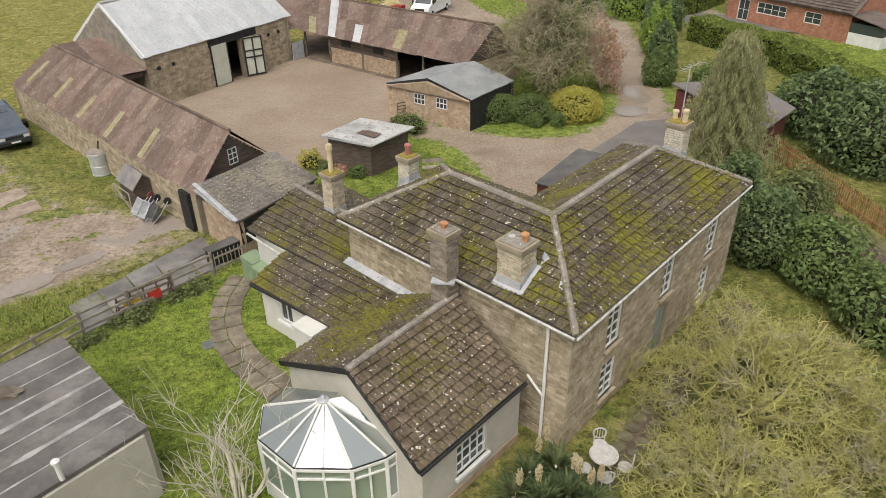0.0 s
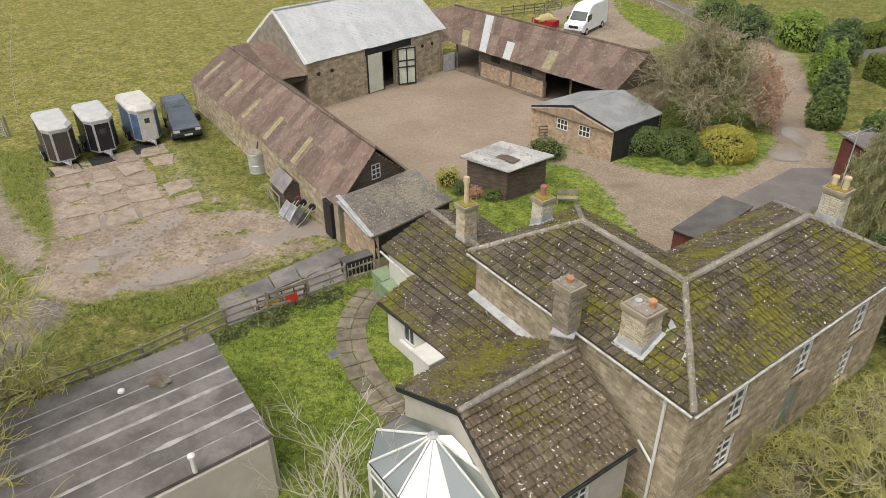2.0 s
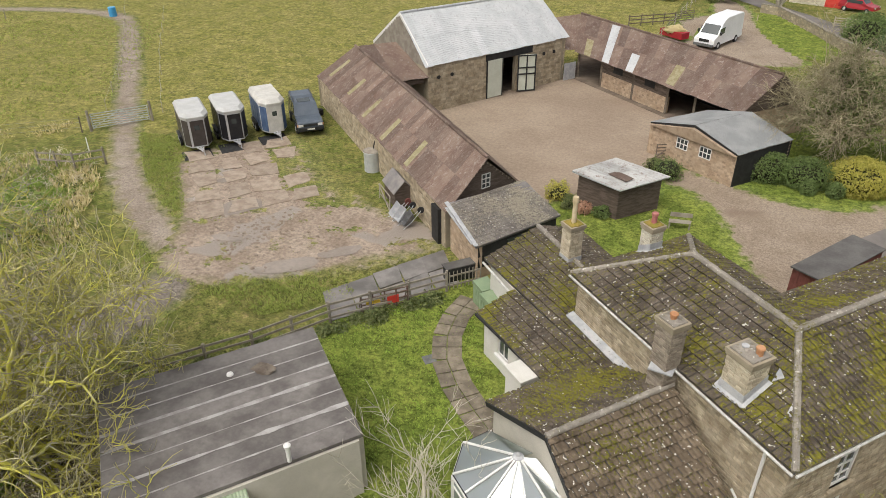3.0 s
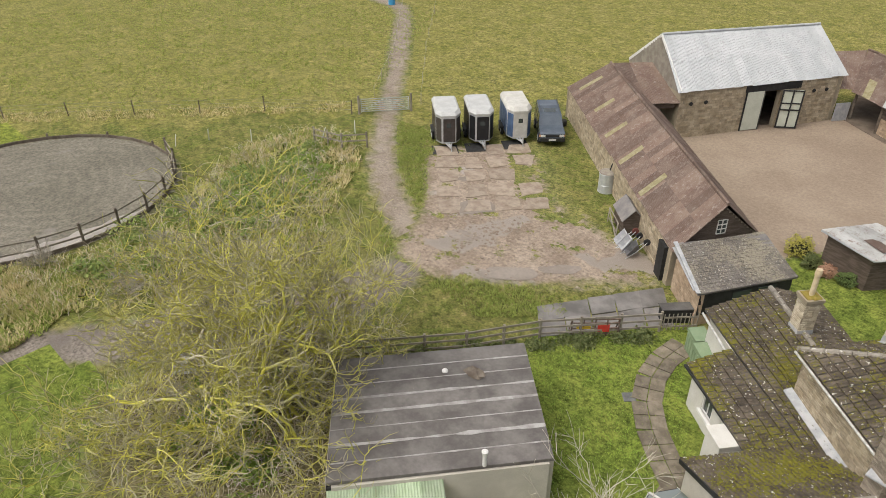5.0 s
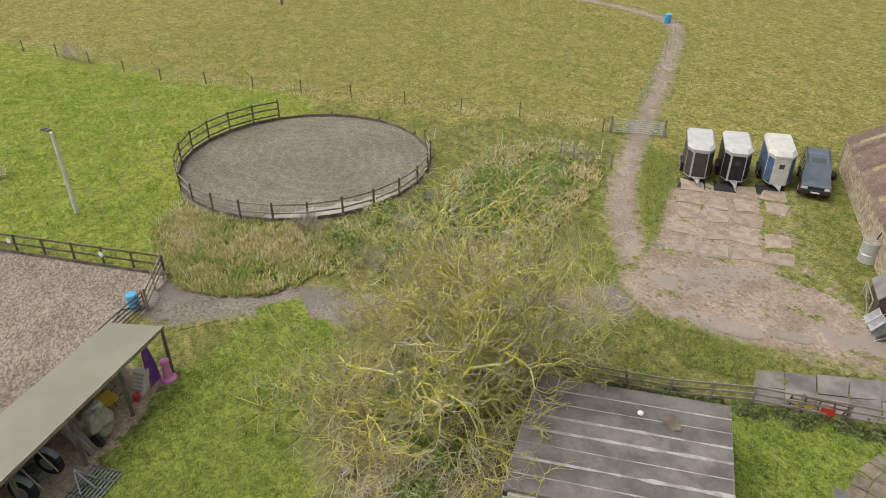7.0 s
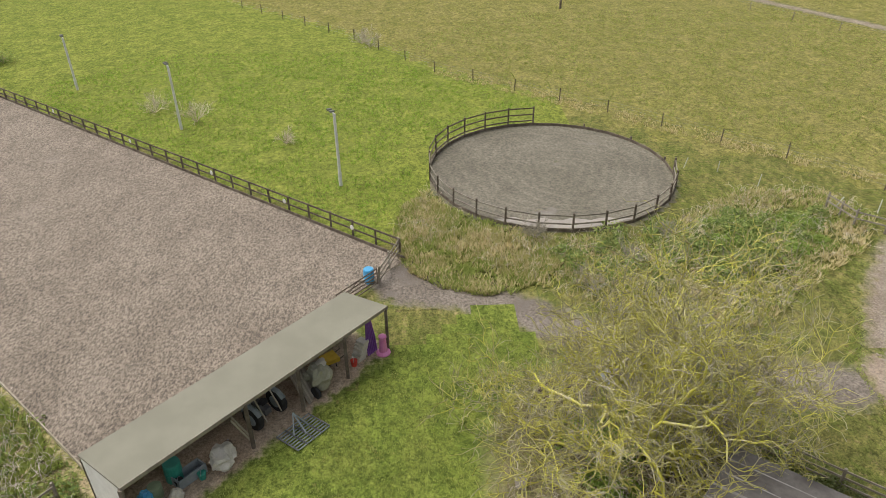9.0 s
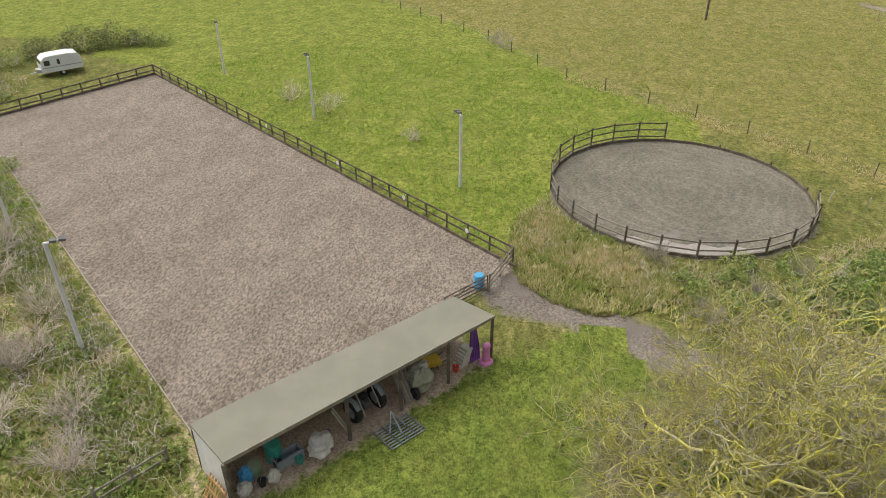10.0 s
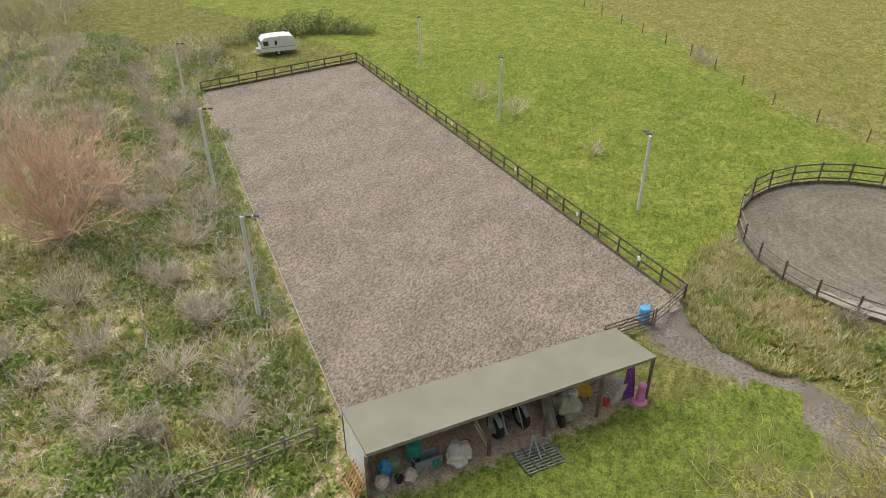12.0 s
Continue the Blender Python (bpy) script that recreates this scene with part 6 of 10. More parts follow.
def curly_bush(at, radius, height, n, seed, label):
    """A dome of tangled zigzag twigs on crooked stems."""
    t = Twigs(seed)
    st = Twigs(seed + 50)
    for i in range(16):
        a = i * 2.4
        el = (1.2, 0.75, 0.4)[i % 3]
        d = Vector((math.cos(a) * math.cos(el), math.sin(a) * math.cos(el), math.sin(el)))
        st.grow(Vector((*at, 0.1)), d, radius * 0.55, 0.08, 1, dict(CURLY, wander=0.4))
    for i in range(n):
        a, s = t.rnd.uniform(0, 6.283), t.rnd.random()
        up = Vector((math.cos(a) * math.sqrt(1 - s * s), math.sin(a) * math.sqrt(1 - s * s), s))
        f = (0.62 + 0.36 * t.rnd.random() ** 0.6) * (0.88 + 0.35 * noise.noise(up * 2.3 + Vector((seed, 0, 0))))
        p = Vector((at[0] + up.x * radius * f, at[1] + up.y * radius * f, max(0.2, up.z * height * f)))
        d = (up * 0.7 + Vector((t.rnd.gauss(0, 0.6), t.rnd.gauss(0, 0.6), t.rnd.gauss(0, 0.4)))).normalized()
        t.grow(p, d, t.rnd.uniform(0.45, 0.85), t.rnd.choice((0.011, 0.013, 0.022)), 1, CURLY)
    plant("contorted_shrub", (*at, 0), label, "shrub", [("stem", st.mesh("stem", M["willow"])), ("crown", t.mesh("crown", M["willow"]))])


curly_bush((9.6, 16.0), 4.2, 3.4, 1300, 21, "dense contorted shrub with yellow-green lichened twigs")
curly_bush((7.6, 12.0), 2.9, 2.6, 620, 22, "contorted shrub with tangled yellow-green twigs")
curly_bush((13.2, 12.6), 3.1, 3.0, 620, 23, "contorted shrub with tangled pale twigs")

# bare garden shrub by the conservatory
BARE = dict(steps=5, wander=0.2, lift=[0.05, 0.08, 0.08, 0.06], taper=0.5, kids=[0, 4, 3, 3], angle=(0.35, 0.85), ratio=(0.5, 0.8), thin=0.72, least=0.011)
BARE["from"] = 0.2
stems_ = []
for i in range(10):
    tw = Twigs(31 + 7 * i)
    a = 2 * math.pi * i / 10
    d = Vector((math.cos(a) * 0.85, math.sin(a) * 0.85, 1)).normalized()
    tw.grow(Vector((-5.7, 11.9, 0)), d, 1.9 * tw.rnd.uniform(0.8, 1.2), 0.065, 3, BARE)
    stems_.append(("stem", tw.mesh("stem", M["pale_bark"])))
plant("bare_shrub", (-5.7, 11.9, 0), "leafless pale-stemmed garden shrub", "shrub", stems_)

# bare tree with ivy beside the hut
tw = Twigs(41)
IV = (6.0, 46.6)
tw.chain([Vector((*IV, -0.1)), Vector((IV[0], IV[1], 2.5))], [0.4, 0.3], 8)
for i in range(10):
    a = 2 * math.pi * i / 10
    el = (1.25, 0.8, 0.25)[i % 3]
    d = Vector((math.cos(a) * math.cos(el), math.sin(a) * math.cos(el), math.sin(el)))
    tw.grow(Vector((IV[0], IV[1], 1.2 + tw.rnd.random())), d, 2.5, 0.15, 4, dict(SPREAD, wander=0.35, kids=[0, 5, 5, 4, 4], lift=[-0.03, -0.02, 0.0, 0.04, 0.08], least=0.014))
lv = leaves(42, [((IV[0] - 0.5, IV[1], 3.8), (1.1, 1.1, 2.2)), ((IV[0] + 1.2, IV[1] - 0.6, 4.5), (1.0, 1.0, 1.6)), ((IV[0] - 0.2, IV[1] + 0.8, 6.0), (0.9, 0.9, 1.4)), ((IV[0], IV[1], 3.6), (2.6, 2.6, 2.6))], 8500, 0.11, lump=0.9)
plant("ivy_clad_tree", (*IV, 0), "bare spreading tree with ivy in its crown", "tree", [("crown", tw.mesh("crown", M["olive_twig"])), ("ivy", quick_mesh("ivy", *lv, M["ivy"]))])

# copper-leaved young beech
tw = Twigs(45)
CB = (10.0, 48.6)
for i in range(9):
    a = 2 * math.pi * i / 9
    tw.grow(Vector((*CB, 0)), Vector((math.cos(a) * 0.4, math.sin(a) * 0.4, 1)).normalized(), 1.9, 0.06, 3, dict(BARE, kids=[0, 3, 4, 4]))
lv = leaves(46, [((CB[0], CB[1], 2.4), (1.6, 1.6, 2.3))], 5500, 0.1, hollow=0.2, lump=0.9)
plant("copper_beech", (*CB, 0), "young beech with pale copper winter leaves", "tree", [("bough", tw.mesh("bough", M["brown_twig"]))], [("crown", quick_mesh("crown", *lv, M["copper"]))])

# weeping conifer behind the house
tw = Twigs(51)
CO = (13.4, 33.0)
V, F = [], []
tw.chain([Vector((*CO, 0)), Vector((CO[0], CO[1], 4.5)), Vector((CO[0], CO[1], 8.3))], [0.3, 0.18, 0.03], 6)
shell = []
for i in range(120):
    h = 0.8 + 7.0 * (i / 120) ** 0.9
    a = i * 2.4
    ln = (3.1 * (1 - h / 8.8) + 0.35) * tw.rnd.uniform(0.8, 1.15)
    p0 = Vector((CO[0], CO[1], h))
    pts = [p0 + Vector((math.cos(a), math.sin(a), 0)) * ln * s + Vector((0, 0, 0.25 * s - 0.75 * s * s)) for s in (0, 0.35, 0.7, 1.0)]
    tw.chain(pts, [0.035, 0.025, 0.015, 0.006])
    for s in (0.25, 0.45, 0.65, 0.82, 0.97):
        q = p0 + Vector((math.cos(a), math.sin(a), 0)) * ln * s + Vector((0, 0, 0.25 * s - 0.75 * s * s - 0.15))
        shell.append(((q.x, q.y, q.z), (0.26, 0.26, 0.5)))
lv = leaves(52, shell, 40000, 0.07, droop=2.4, hollow=0.0, lump=0.3, stretch=1.6)
lv = (lv[0], lv[1])
plant("weeping_conifer", (*CO, 0), "tall weeping conifer with drooping olive grey needles", "tree", [("trunk", tw.mesh("trunk", M["brown_twig"]))], [("foliage", quick_mesh("foliage", *lv, M["spruce"]))])


def bush(name, shells, count, size, material, label, category="shrub", seed=0, lump=0.35, group="", twigs=None):
    c = shells[0][0]
    lv = leaves(seed, shells, count, size, lump=lump)
    parts = []
    if twigs:
        t = Twigs(seed)
        for (cx, cy, cz), r in shells:
            for i in range(6):
                a = i * 1.05 + seed
                t.grow(Vector((cx, cy, 0)), Vector((math.cos(a) * 0.7, math.sin(a) * 0.7, 1)).normalized(), r[2] * 0.55, 0.03, 2, dict(BARE, kids=[0, 4, 5]))
        parts.append(("stem", t.mesh("stem", twigs)))
    else:
        # Dark lumpy filler; its near-black colour stands in for shade among the leaves.
        shade_core = Build()
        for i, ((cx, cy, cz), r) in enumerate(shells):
            shade_core.blob((cx, cy, max(cz * 0.9, 0.02)), (r[0] * 0.72, r[1] * 0.72, r[2] * 0.72), seed + i)
        parts.append(("stem", shade_core.part("stem", M["shade_core"], smooth=True)))
    return plant(name, (c[0], c[1], 0), label, category, parts, [("foliage", quick_mesh("foliage", *lv, material))], group)


# Near-black colour that paints the shade inside bushes and hedges.
M["shade_core"] = plain("painted_shade_core", (0.025, 0.028, 0.014), (0.04, 0.04, 0.02), 3.0, 0.95, 0.3)
bush("laurel_bush", [((13.0, 25.5, 1.4), (1.6, 1.7, 2.0)), ((12.6, 28.0, 1.6), (1.3, 1.3, 2.2))], 9000, 0.1, M["laurel"], "tall dark evergreen laurel bush beside the house", seed=61)
bush("laurel_bush", [((14.8, 24.0, 1.2), (1.7, 2.2, 1.7)), ((15.8, 20.5, 1.0), (1.9, 2.2, 1.6))], 9000, 0.12, M["hedge"], "broad green evergreen bush", seed=62)
bush("laurel_bush", [((15.3, 27.8, 1.3), (1.5, 1.5, 1.9))], 5000, 0.1, M["ivy"], "grey-green broadleaf shrub beside the house", seed=63)
bush("laurel_bush", [((22.5, 36.0, 1.8), (3.0, 3.6, 2.6)), ((25.5, 31.5, 2.0), (3.0, 3.6, 2.6)), ((21.5, 40.5, 1.6), (2.4, 2.6, 2.2))], 20000, 0.15, M["laurel"], "large dark green laurel thicket behind the slatted fence", seed=64)
bush("laurel_bush", [((27.0, 26.5, 1.8), (3.0, 3.0, 2.6))], 9000, 0.15, M["hedge"], "large green shrub behind the slatted fence", seed=65)
for i, (x, y, r, h) in enumerate(((14.2, 49.5, 1.1, 2.8), (15.3, 53.5, 1.2, 3.4), (15.8, 57.5, 1.3, 3.8), (16.6, 61.5, 1.3, 3.6), (17.4, 47.0, 1.5, 2.2), (18.5, 66.0, 1.8, 3.6), (16.0, 71.0, 2.4, 3.2), (12.0, 73.0, 2.2, 3.0), (9.5, 77.0, 2.4, 3.2))):
    bush("hedgerow_bush", [((x, y, h * 0.42), (r, r, h * 0.62))], 4500, 0.13, M["laurel"] if i % 2 else M["nettle"] if i in (2, 6) else M["hedge"], "tall evergreen bush in the hedgerow along the drive", seed=70 + i, group="hedgerow along the drive")


def clipped_hedge(name, pts, width, height, material, label, seed, count, size=0.09, rounded_end=0.3):
    """A clipped hedge along a line: leaves over a shade-dark box with a flat top."""
    rng = np.random.default_rng(seed)
    P = []
    for (x0, y0), (x1, y1) in zip(pts, pts[1:]):
        ln = math.hypot(x1 - x0, y1 - y0)
        d, s = np.array([x1 - x0, y1 - y0]) / ln, np.array([y1 - y0, x0 - x1]) / ln
        m = int(count * ln / 10)
        u, w, z = rng.random(m) * ln, rng.uniform(-1, 1, m), rng.random(m)
        face = rng.random(m)
        w = np.where(face < 0.28, -1, np.where(face < 0.56, 1, w))
        z = np.where(face >= 0.56, 1, z)
        off = 1 + 0.07 * np.sin(u * 2.1 + w * 3) + rng.normal(size=m) * 0.04
        xy = np.array([x0, y0]) + u[:, None] * d + (w * width / 2 * off)[:, None] * s
        P.append(np.column_stack([xy, z * height * (1 + 0.04 * np.sin(u * 1.7) + rng.normal(size=m) * 0.025)]))
    P = np.concatenate(P)
    m = len(P)
    nrm = rng.normal(size=(m, 3)) + np.array([0, 0, 0.5])
    nrm /= np.linalg.norm(nrm, axis=1)[:, None]
    a = np.cross(nrm, rng.normal(size=(m, 3)))
    a /= np.linalg.norm(a, axis=1)[:, None]
    b = np.cross(nrm, a)
    s = size * rng.uniform(0.6, 1.3, m)[:, None]
    V = np.stack([P - a * s, P - b * s * 0.6, P + a * s, P + b * s * 0.6], 1).reshape(-1, 3)
    # Box under the leaves, coloured dark as the shade inside the hedge.
    shade_core = Build()
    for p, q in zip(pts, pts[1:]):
        shade_core.beam((*p, height * 0.47), (*q, height * 0.47), width * 0.9, height * 0.94)
    plant(name, (*pts[0], 0), label, "hedge", [("stem", shade_core.part("stem", M["shade_core"]))], [("foliage", quick_mesh("foliage", V, np.arange(len(V)).reshape(-1, 4), material))])


clipped_hedge("clipped_hedge", [(20.5, 62.5), (24.9, 54.5), (27.0, 44.0), (29.0, 36.0)], 2.2, 1.9, M["privet"], "long clipped green hedge with a flat top", 81, 9000, 0.13)
clipped_hedge("clipped_hedge", [(17.0, 70.0), (22.5, 72.5), (27.0, 78.0)], 2.0, 1.7, M["privet"], "clipped hedge beside the neighbouring garden", 82, 6000, 0.14)
bush("rounded_shrub", [((2.3, 42.6, 0.65), (1.7, 1.2, 1.1)), ((4.5, 42.4, 0.65), (1.6, 1.2, 1.1))], 11000, 0.07, M["hedge"], "clipped rounded evergreen hedge by the brick hut", "hedge", 83, 0.1)
bush("rounded_shrub", [((7.3, 42.8, 0.7), (1.9, 1.6, 1.35))], 10000, 0.075, M["golden"], "rounded golden yellow privet bush", "shrub", 84, 0.12)
bush("rounded_shrub", [((4.7, 41.3, 0.35), (0.5, 0.5, 0.55))], 2200, 0.06, M["hedge"], "small clipped ball of evergreen", "shrub", 85, 0.05, "clipped balls")
bush("rounded_shrub", [((6.1, 41.5, 0.35), (0.55, 0.55, 0.55))], 2200, 0.06, M["hedge"], "small clipped ball of evergreen", "shrub", 86, 0.05, "clipped balls")


def tufts(name, poly, count, size, material, label, category, seed, spread=0.5, z=None, avoid=()):
    """Clumps of blades scattered over a stretch of ground."""
    rng = np.random.default_rng(seed)
    xs, ys = [p[0] for p in poly], [p[1] for p in poly]
    V = []
    while len(V) < count:
        x, y = rng.uniform(min(xs), max(xs)), rng.uniform(min(ys), max(ys))
        if not inside((x, y), poly) or any(inside((x, y), q) for q in avoid):
            continue
        if noise.noise(Vector((x * 0.35, y * 0.35, seed))) < rng.uniform(-0.5, 0.25):
            continue
        g = ground_z(x, y)
        b = []
        for _ in range(5):
            a, h = rng.uniform(0, 6.28), size * rng.uniform(0.5, 1.4)
            dx, dy = math.cos(a), math.sin(a)
            r, w = spread * size * rng.random(), 0.16 * size
            cx, cy = x + dx * r, y + dy * r
            b += [(cx - dy * w, cy + dx * w, g), (cx + dy * w, cy - dx * w, g), (cx + dx * h * 0.6, cy + dy * h * 0.6, g + h * 0.8)]
        V.append(b)
    V = np.array(V).reshape(-1, 3)
    ob = quick_mesh(name, V, np.arange(len(V)).reshape(-1, 3), material)
    return tagged(ob, label, category, kind="stuff")


BANK = [(-38, -2.5), (-43.5, -0.6), (-39, 1.8), (-36.8, 5), (-36, 11), (-37.4, 15), (-40, 18.5), (-42, 21), (-42, 27), (-38, 29), (-34, 26), (-30.5, 21), (-27, 17), (-27, 12), (-29.5, 8), (-33, 2.5)]
BANK_DRY = rounded([(-35.5, -2.7), (-41.0, -2.2), (-42.6, -0.8), (-39.8, 1.5), (-37.8, 5.0), (-35.8, 8.2), (-31.8, 6.4), (-29.9, 3.2), (-31.8, -0.9)], 1)
SCRUB = [(-19.4, -16.1), (-50.0, -50.7), (-62, -53), (-60, -80), (-20, -70), (-2, -22), (-9, -11), (-14.5, -12)]
tufts("bank_grass", BANK, 3000, 0.34, M["dry_grass"], "dry tussocks of grass on the bank", "grass", 91)
tufts("bank_green_grass", BANK, 3500, 0.3, M["green_grass"], "green tussocks on the bank", "grass", 92)
tufts("dry_tussocks", BANK_DRY, 1200, 0.36, M["dry_grass"], "straw coloured dead grass beside the path", "grass", 93)
tufts("bank_foot_grass", BANK_DRY, 2300, 0.3, M["green_grass"], "green grass among the dead tussocks", "grass", 96)
tufts("scrub_grass", SCRUB, 9000, 0.42, M["green_grass"], "rank green grass in the scrub", "grass", 94)
tufts("scrub_dry_grass", SCRUB, 3500, 0.42, M["dry_grass"], "dead grass stems in the scrub", "grass", 95)


def thicket(name, spots, count, size, material, label, seed, flat=0.5, lump=0.9):
    rng = np.random.default_rng(seed)
    shells = [((x, y, ground_z(x, y) + r * 0.15), (r, r, r * flat)) for x, y, r in spots]
    V, F = leaves(seed, shells, count, size, hollow=0.4, lump=lump)
    return tagged(quick_mesh(name, V, F, material), label, "brambles", kind="stuff")


rs = random.Random(7)


def spots(poly, n, lo, hi):
    out = []
    xs, ys = [p[0] for p in poly], [p[1] for p in poly]
    while len(out) < n:
        p = (rs.uniform(min(xs), max(xs)), rs.uniform(min(ys), max(ys)))
        if inside(p, poly):
            out.append((*p, rs.uniform(lo, hi)))
    return out


MOUND = [(-36.2, 13.5), (-38.5, 19), (-38.5, 26), (-35, 24.5), (-31.5, 19), (-30, 14), (-32, 9), (-34.8, 7)]
thicket("bank_brambles", spots(MOUND, 40, 0.6, 1.4), 24000, 0.115, M["bramble"], "low green brambles on the bank", 101, 0.5)
thicket("bank_nettles", spots(MOUND, 18, 0.4, 1.0), 9000, 0.1, M["nettle"], "patches of fresh green weeds on the bank", 102, 0.35)
thicket("scrub_brambles", spots(SCRUB, 260, 0.6, 1.9), 88000, 0.12, M["bramble"], "green brambles among the scrub", 103, 0.28)
thicket("scrub_weeds", spots(SCRUB, 120, 0.4, 1.3), 34000, 0.11, M["nettle"], "fresh green weeds among the scrub", 104, 0.3)
thicket("tree_foot_weeds", spots([(-13, 2), (-17, 4), (-21, 5), (-24, 8), (-21, 11), (-16, 7)], 16, 0.5, 1.1), 8000, 0.1, M["nettle"], "green weeds under the bare tree", 105, 0.35)

thicket("fence_brambles", [(x + rs.uniform(-0.3, 0.3), y + rs.uniform(-0.3, 0.3), rs.uniform(0.3, 0.6)) for f_ in range(22) for x, y in [lerp((-18.8, 12.8), (-13.9, 19.4), f_ / 10) if f_ < 11 else lerp((-13.9, 19.4), (-10.6, 23.3), (f_ - 11) / 10)]], 6000, 0.08, M["ivy"], "brambles and dead stems along the garden fence", 106, 0.7)
TWIGGY = dict(steps=3, wander=0.22, lift=[0.05, 0.06, 0.1, 0.12], taper=0.55, kids=[0, 6, 5, 5], angle=(0.3, 1.0), ratio=(0.55, 0.9), thin=0.6, least=0.013)
TWIGGY["from"] = 0.1


def twig_bush(at, h, seed, material, label, stems=14, depth=2, group="scrub bushes"):
    t = Twigs(seed)
    for i in range(stems):
        a = i * 2.4
        t.grow(Vector((*at, ground_z(*at))), Vector((math.cos(a) * t.rnd.uniform(0.3, 1.6), math.sin(a) * t.rnd.uniform(0.3, 1.6), 1)).normalized(), h * 0.62 * t.rnd.uniform(0.7, 1.15), 0.035, depth, TWIGGY)
    plant("scrub_bush", (*at, 0), label, "shrub", [("crown", t.mesh("crown", material))], group=group)


for i, (x, y, h) in enumerate(((-16.5, -19.0, 1.9), (-19.5, -20.5, 1.5), (-18.0, -23.5, 1.8), (-21.5, -25.0, 1.7), (-26.0, -26.5, 1.8), (-27.5, -31.5, 2.4), (-31.0, -33.0, 2.2), (-33.0, -38.0, 2.6), (-37.0, -41.0, 2.4), (-41.5, -47.0, 2.9), (-39.0, -51.0, 2.6), (-46.0, -53.0, 2.2), (-50.0, -57.5, 2.0), (-57.0, -58.0, 2.4), (-60.0, -57.0, 2.2), (-17.5, -28.5, 1.7), (-14.0, -25.5, 1.6), (-20.0, -33.0, 2.0), (-15.0, -32.0, 1.8), (-36.0, -56.0, 3.0), (-42.0, -61.0, 3.4), (-47.0, -66.0, 3.6), (-52.0, -70.0, 3.2), (-33.5, -62.0, 3.4), (-10.5, -19.5, 1.5), (-12.5, -15.0, 1.3), (-23.5, -29.5, 1.6), (-29.5, -37.0, 1.9), (-45.6, -47.4, 1.8))):
    twig_bush((x, y), h, 120 + i, M["tan_twig"] if i % 3 else M["brown_twig"], "leafless tan scrub bush beside the arena", 12)
for i, (x, y, h) in enumerate(((-36.3, 6.3, 1.3), (-35.5, 14.5, 1.2), (-33.0, 11.5, 1.2), (-30.5, 8.5, 1.2))):
    twig_bush((x, y), h, 160 + i, M["grey_bark"], "small bare bush on the bank", 9)

rs = random.Random(19)
for i, (x, y, h) in enumerate(spots([(-19.5, -19), (-31, -31), (-47, -49), (-50, -56), (-40, -58), (-28, -46), (-20, -36), (-12, -26), (-10, -16)], 22, 1.0, 1.7)):
    twig_bush((x, y), h, 400 + i, (M["tan_twig"], M["brown_twig"], M["grey_bark"])[i % 3], "leafless beige scrub bush in rank grass", 13)


def canes(name, poly, n, length, material, label, seed):
    """Low arching canes lying over one another."""
    r = random.Random(seed)
    t = Twigs(seed)
    xs, ys = [p[0] for p in poly], [p[1] for p in poly]
    k = 0
    while k < n:
        x, y = r.uniform(min(xs), max(xs)), r.uniform(min(ys), max(ys))
        if not inside((x, y), poly) or noise.noise(Vector((x * 0.22, y * 0.22, seed))) < r.uniform(-0.45, 0.15):
            continue
        k += 1
        a, ln, h = r.uniform(0, 6.283), length * r.uniform(0.5, 1.3), r.uniform(0.25, 0.9)
        b = a + r.uniform(-0.7, 0.7)
        g = ground_z(x, y)
        pts = [Vector((x, y, g))]
        for i, (s, z) in enumerate(((0.2, 0.75), (0.5, 1.0), (0.8, 0.8), (1.0, 0.45))):
            q = a + (b - a) * s
            pts.append(Vector((x + math.cos(q) * ln * s + r.gauss(0, 0.05), y + math.sin(q) * ln * s + r.gauss(0, 0.05), g + h * z + r.gauss(0, 0.05))))
        t.chain(pts, [0.01, 0.009, 0.008, 0.007, 0.005])
        for q in pts[1:3]:
            e = Vector((r.gauss(0, 0.25), r.gauss(0, 0.25), r.uniform(0.05, 0.35)))
            t.chain([q, q + e * 0.6 + Vector((r.gauss(0, 0.05), r.gauss(0, 0.05), 0)), q + e], [0.007, 0.006, 0.005])
    return tagged(t.mesh(name, material), label, "brambles", kind="stuff")


M["mauve_cane"] = bark("mauve_brown_canes", (0.56, 0.48, 0.43), (0.7, 0.62, 0.56))
canes("scrub_canes", SCRUB, 5600, 1.3, M["mauve_cane"], "tangled leafless bramble canes in the scrub", 131)
canes("scrub_straw_canes", SCRUB, 700, 1.1, M["tan_twig"], "straw coloured dead stems in the scrub", 132)
canes("bank_canes", BANK, 420, 1.0, M["tan_twig"], "dead stems and canes on the bank", 133)
canes("tree_foot_canes", [(-13, 4), (-17, 2), (-22, 3), (-25, 8), (-23, 13), (-17, 13), (-13.5, 9)], 450, 0.9, M["mauve_cane"], "dead brown stems under the bare tree", 134)
# orange willow
boughs = []
for i in range(16):
    tw = Twigs(171 + i)
    a = i * 2.4
    tw.grow(Vector((-25.0, -39.5, 0)), Vector((math.cos(a) * (0.3, 0.8, 1.5)[i % 3], math.sin(a) * (0.3, 0.8, 1.5)[i % 3], 1)).normalized(), 4.3 * tw.rnd.uniform(0.8, 1.2), 0.12, 3, dict(TWIGGY, steps=4, kids=[0, 5, 5, 5], angle=(0.25, 0.9), ratio=(0.5, 0.85), least=0.016))
    boughs.append(("bough", tw.mesh("bough", M["orange_twig"])))
plant("orange_willow", (-25, -39.5, 0), "bare willow with a crown of orange twigs", "tree", boughs)
boughs = []
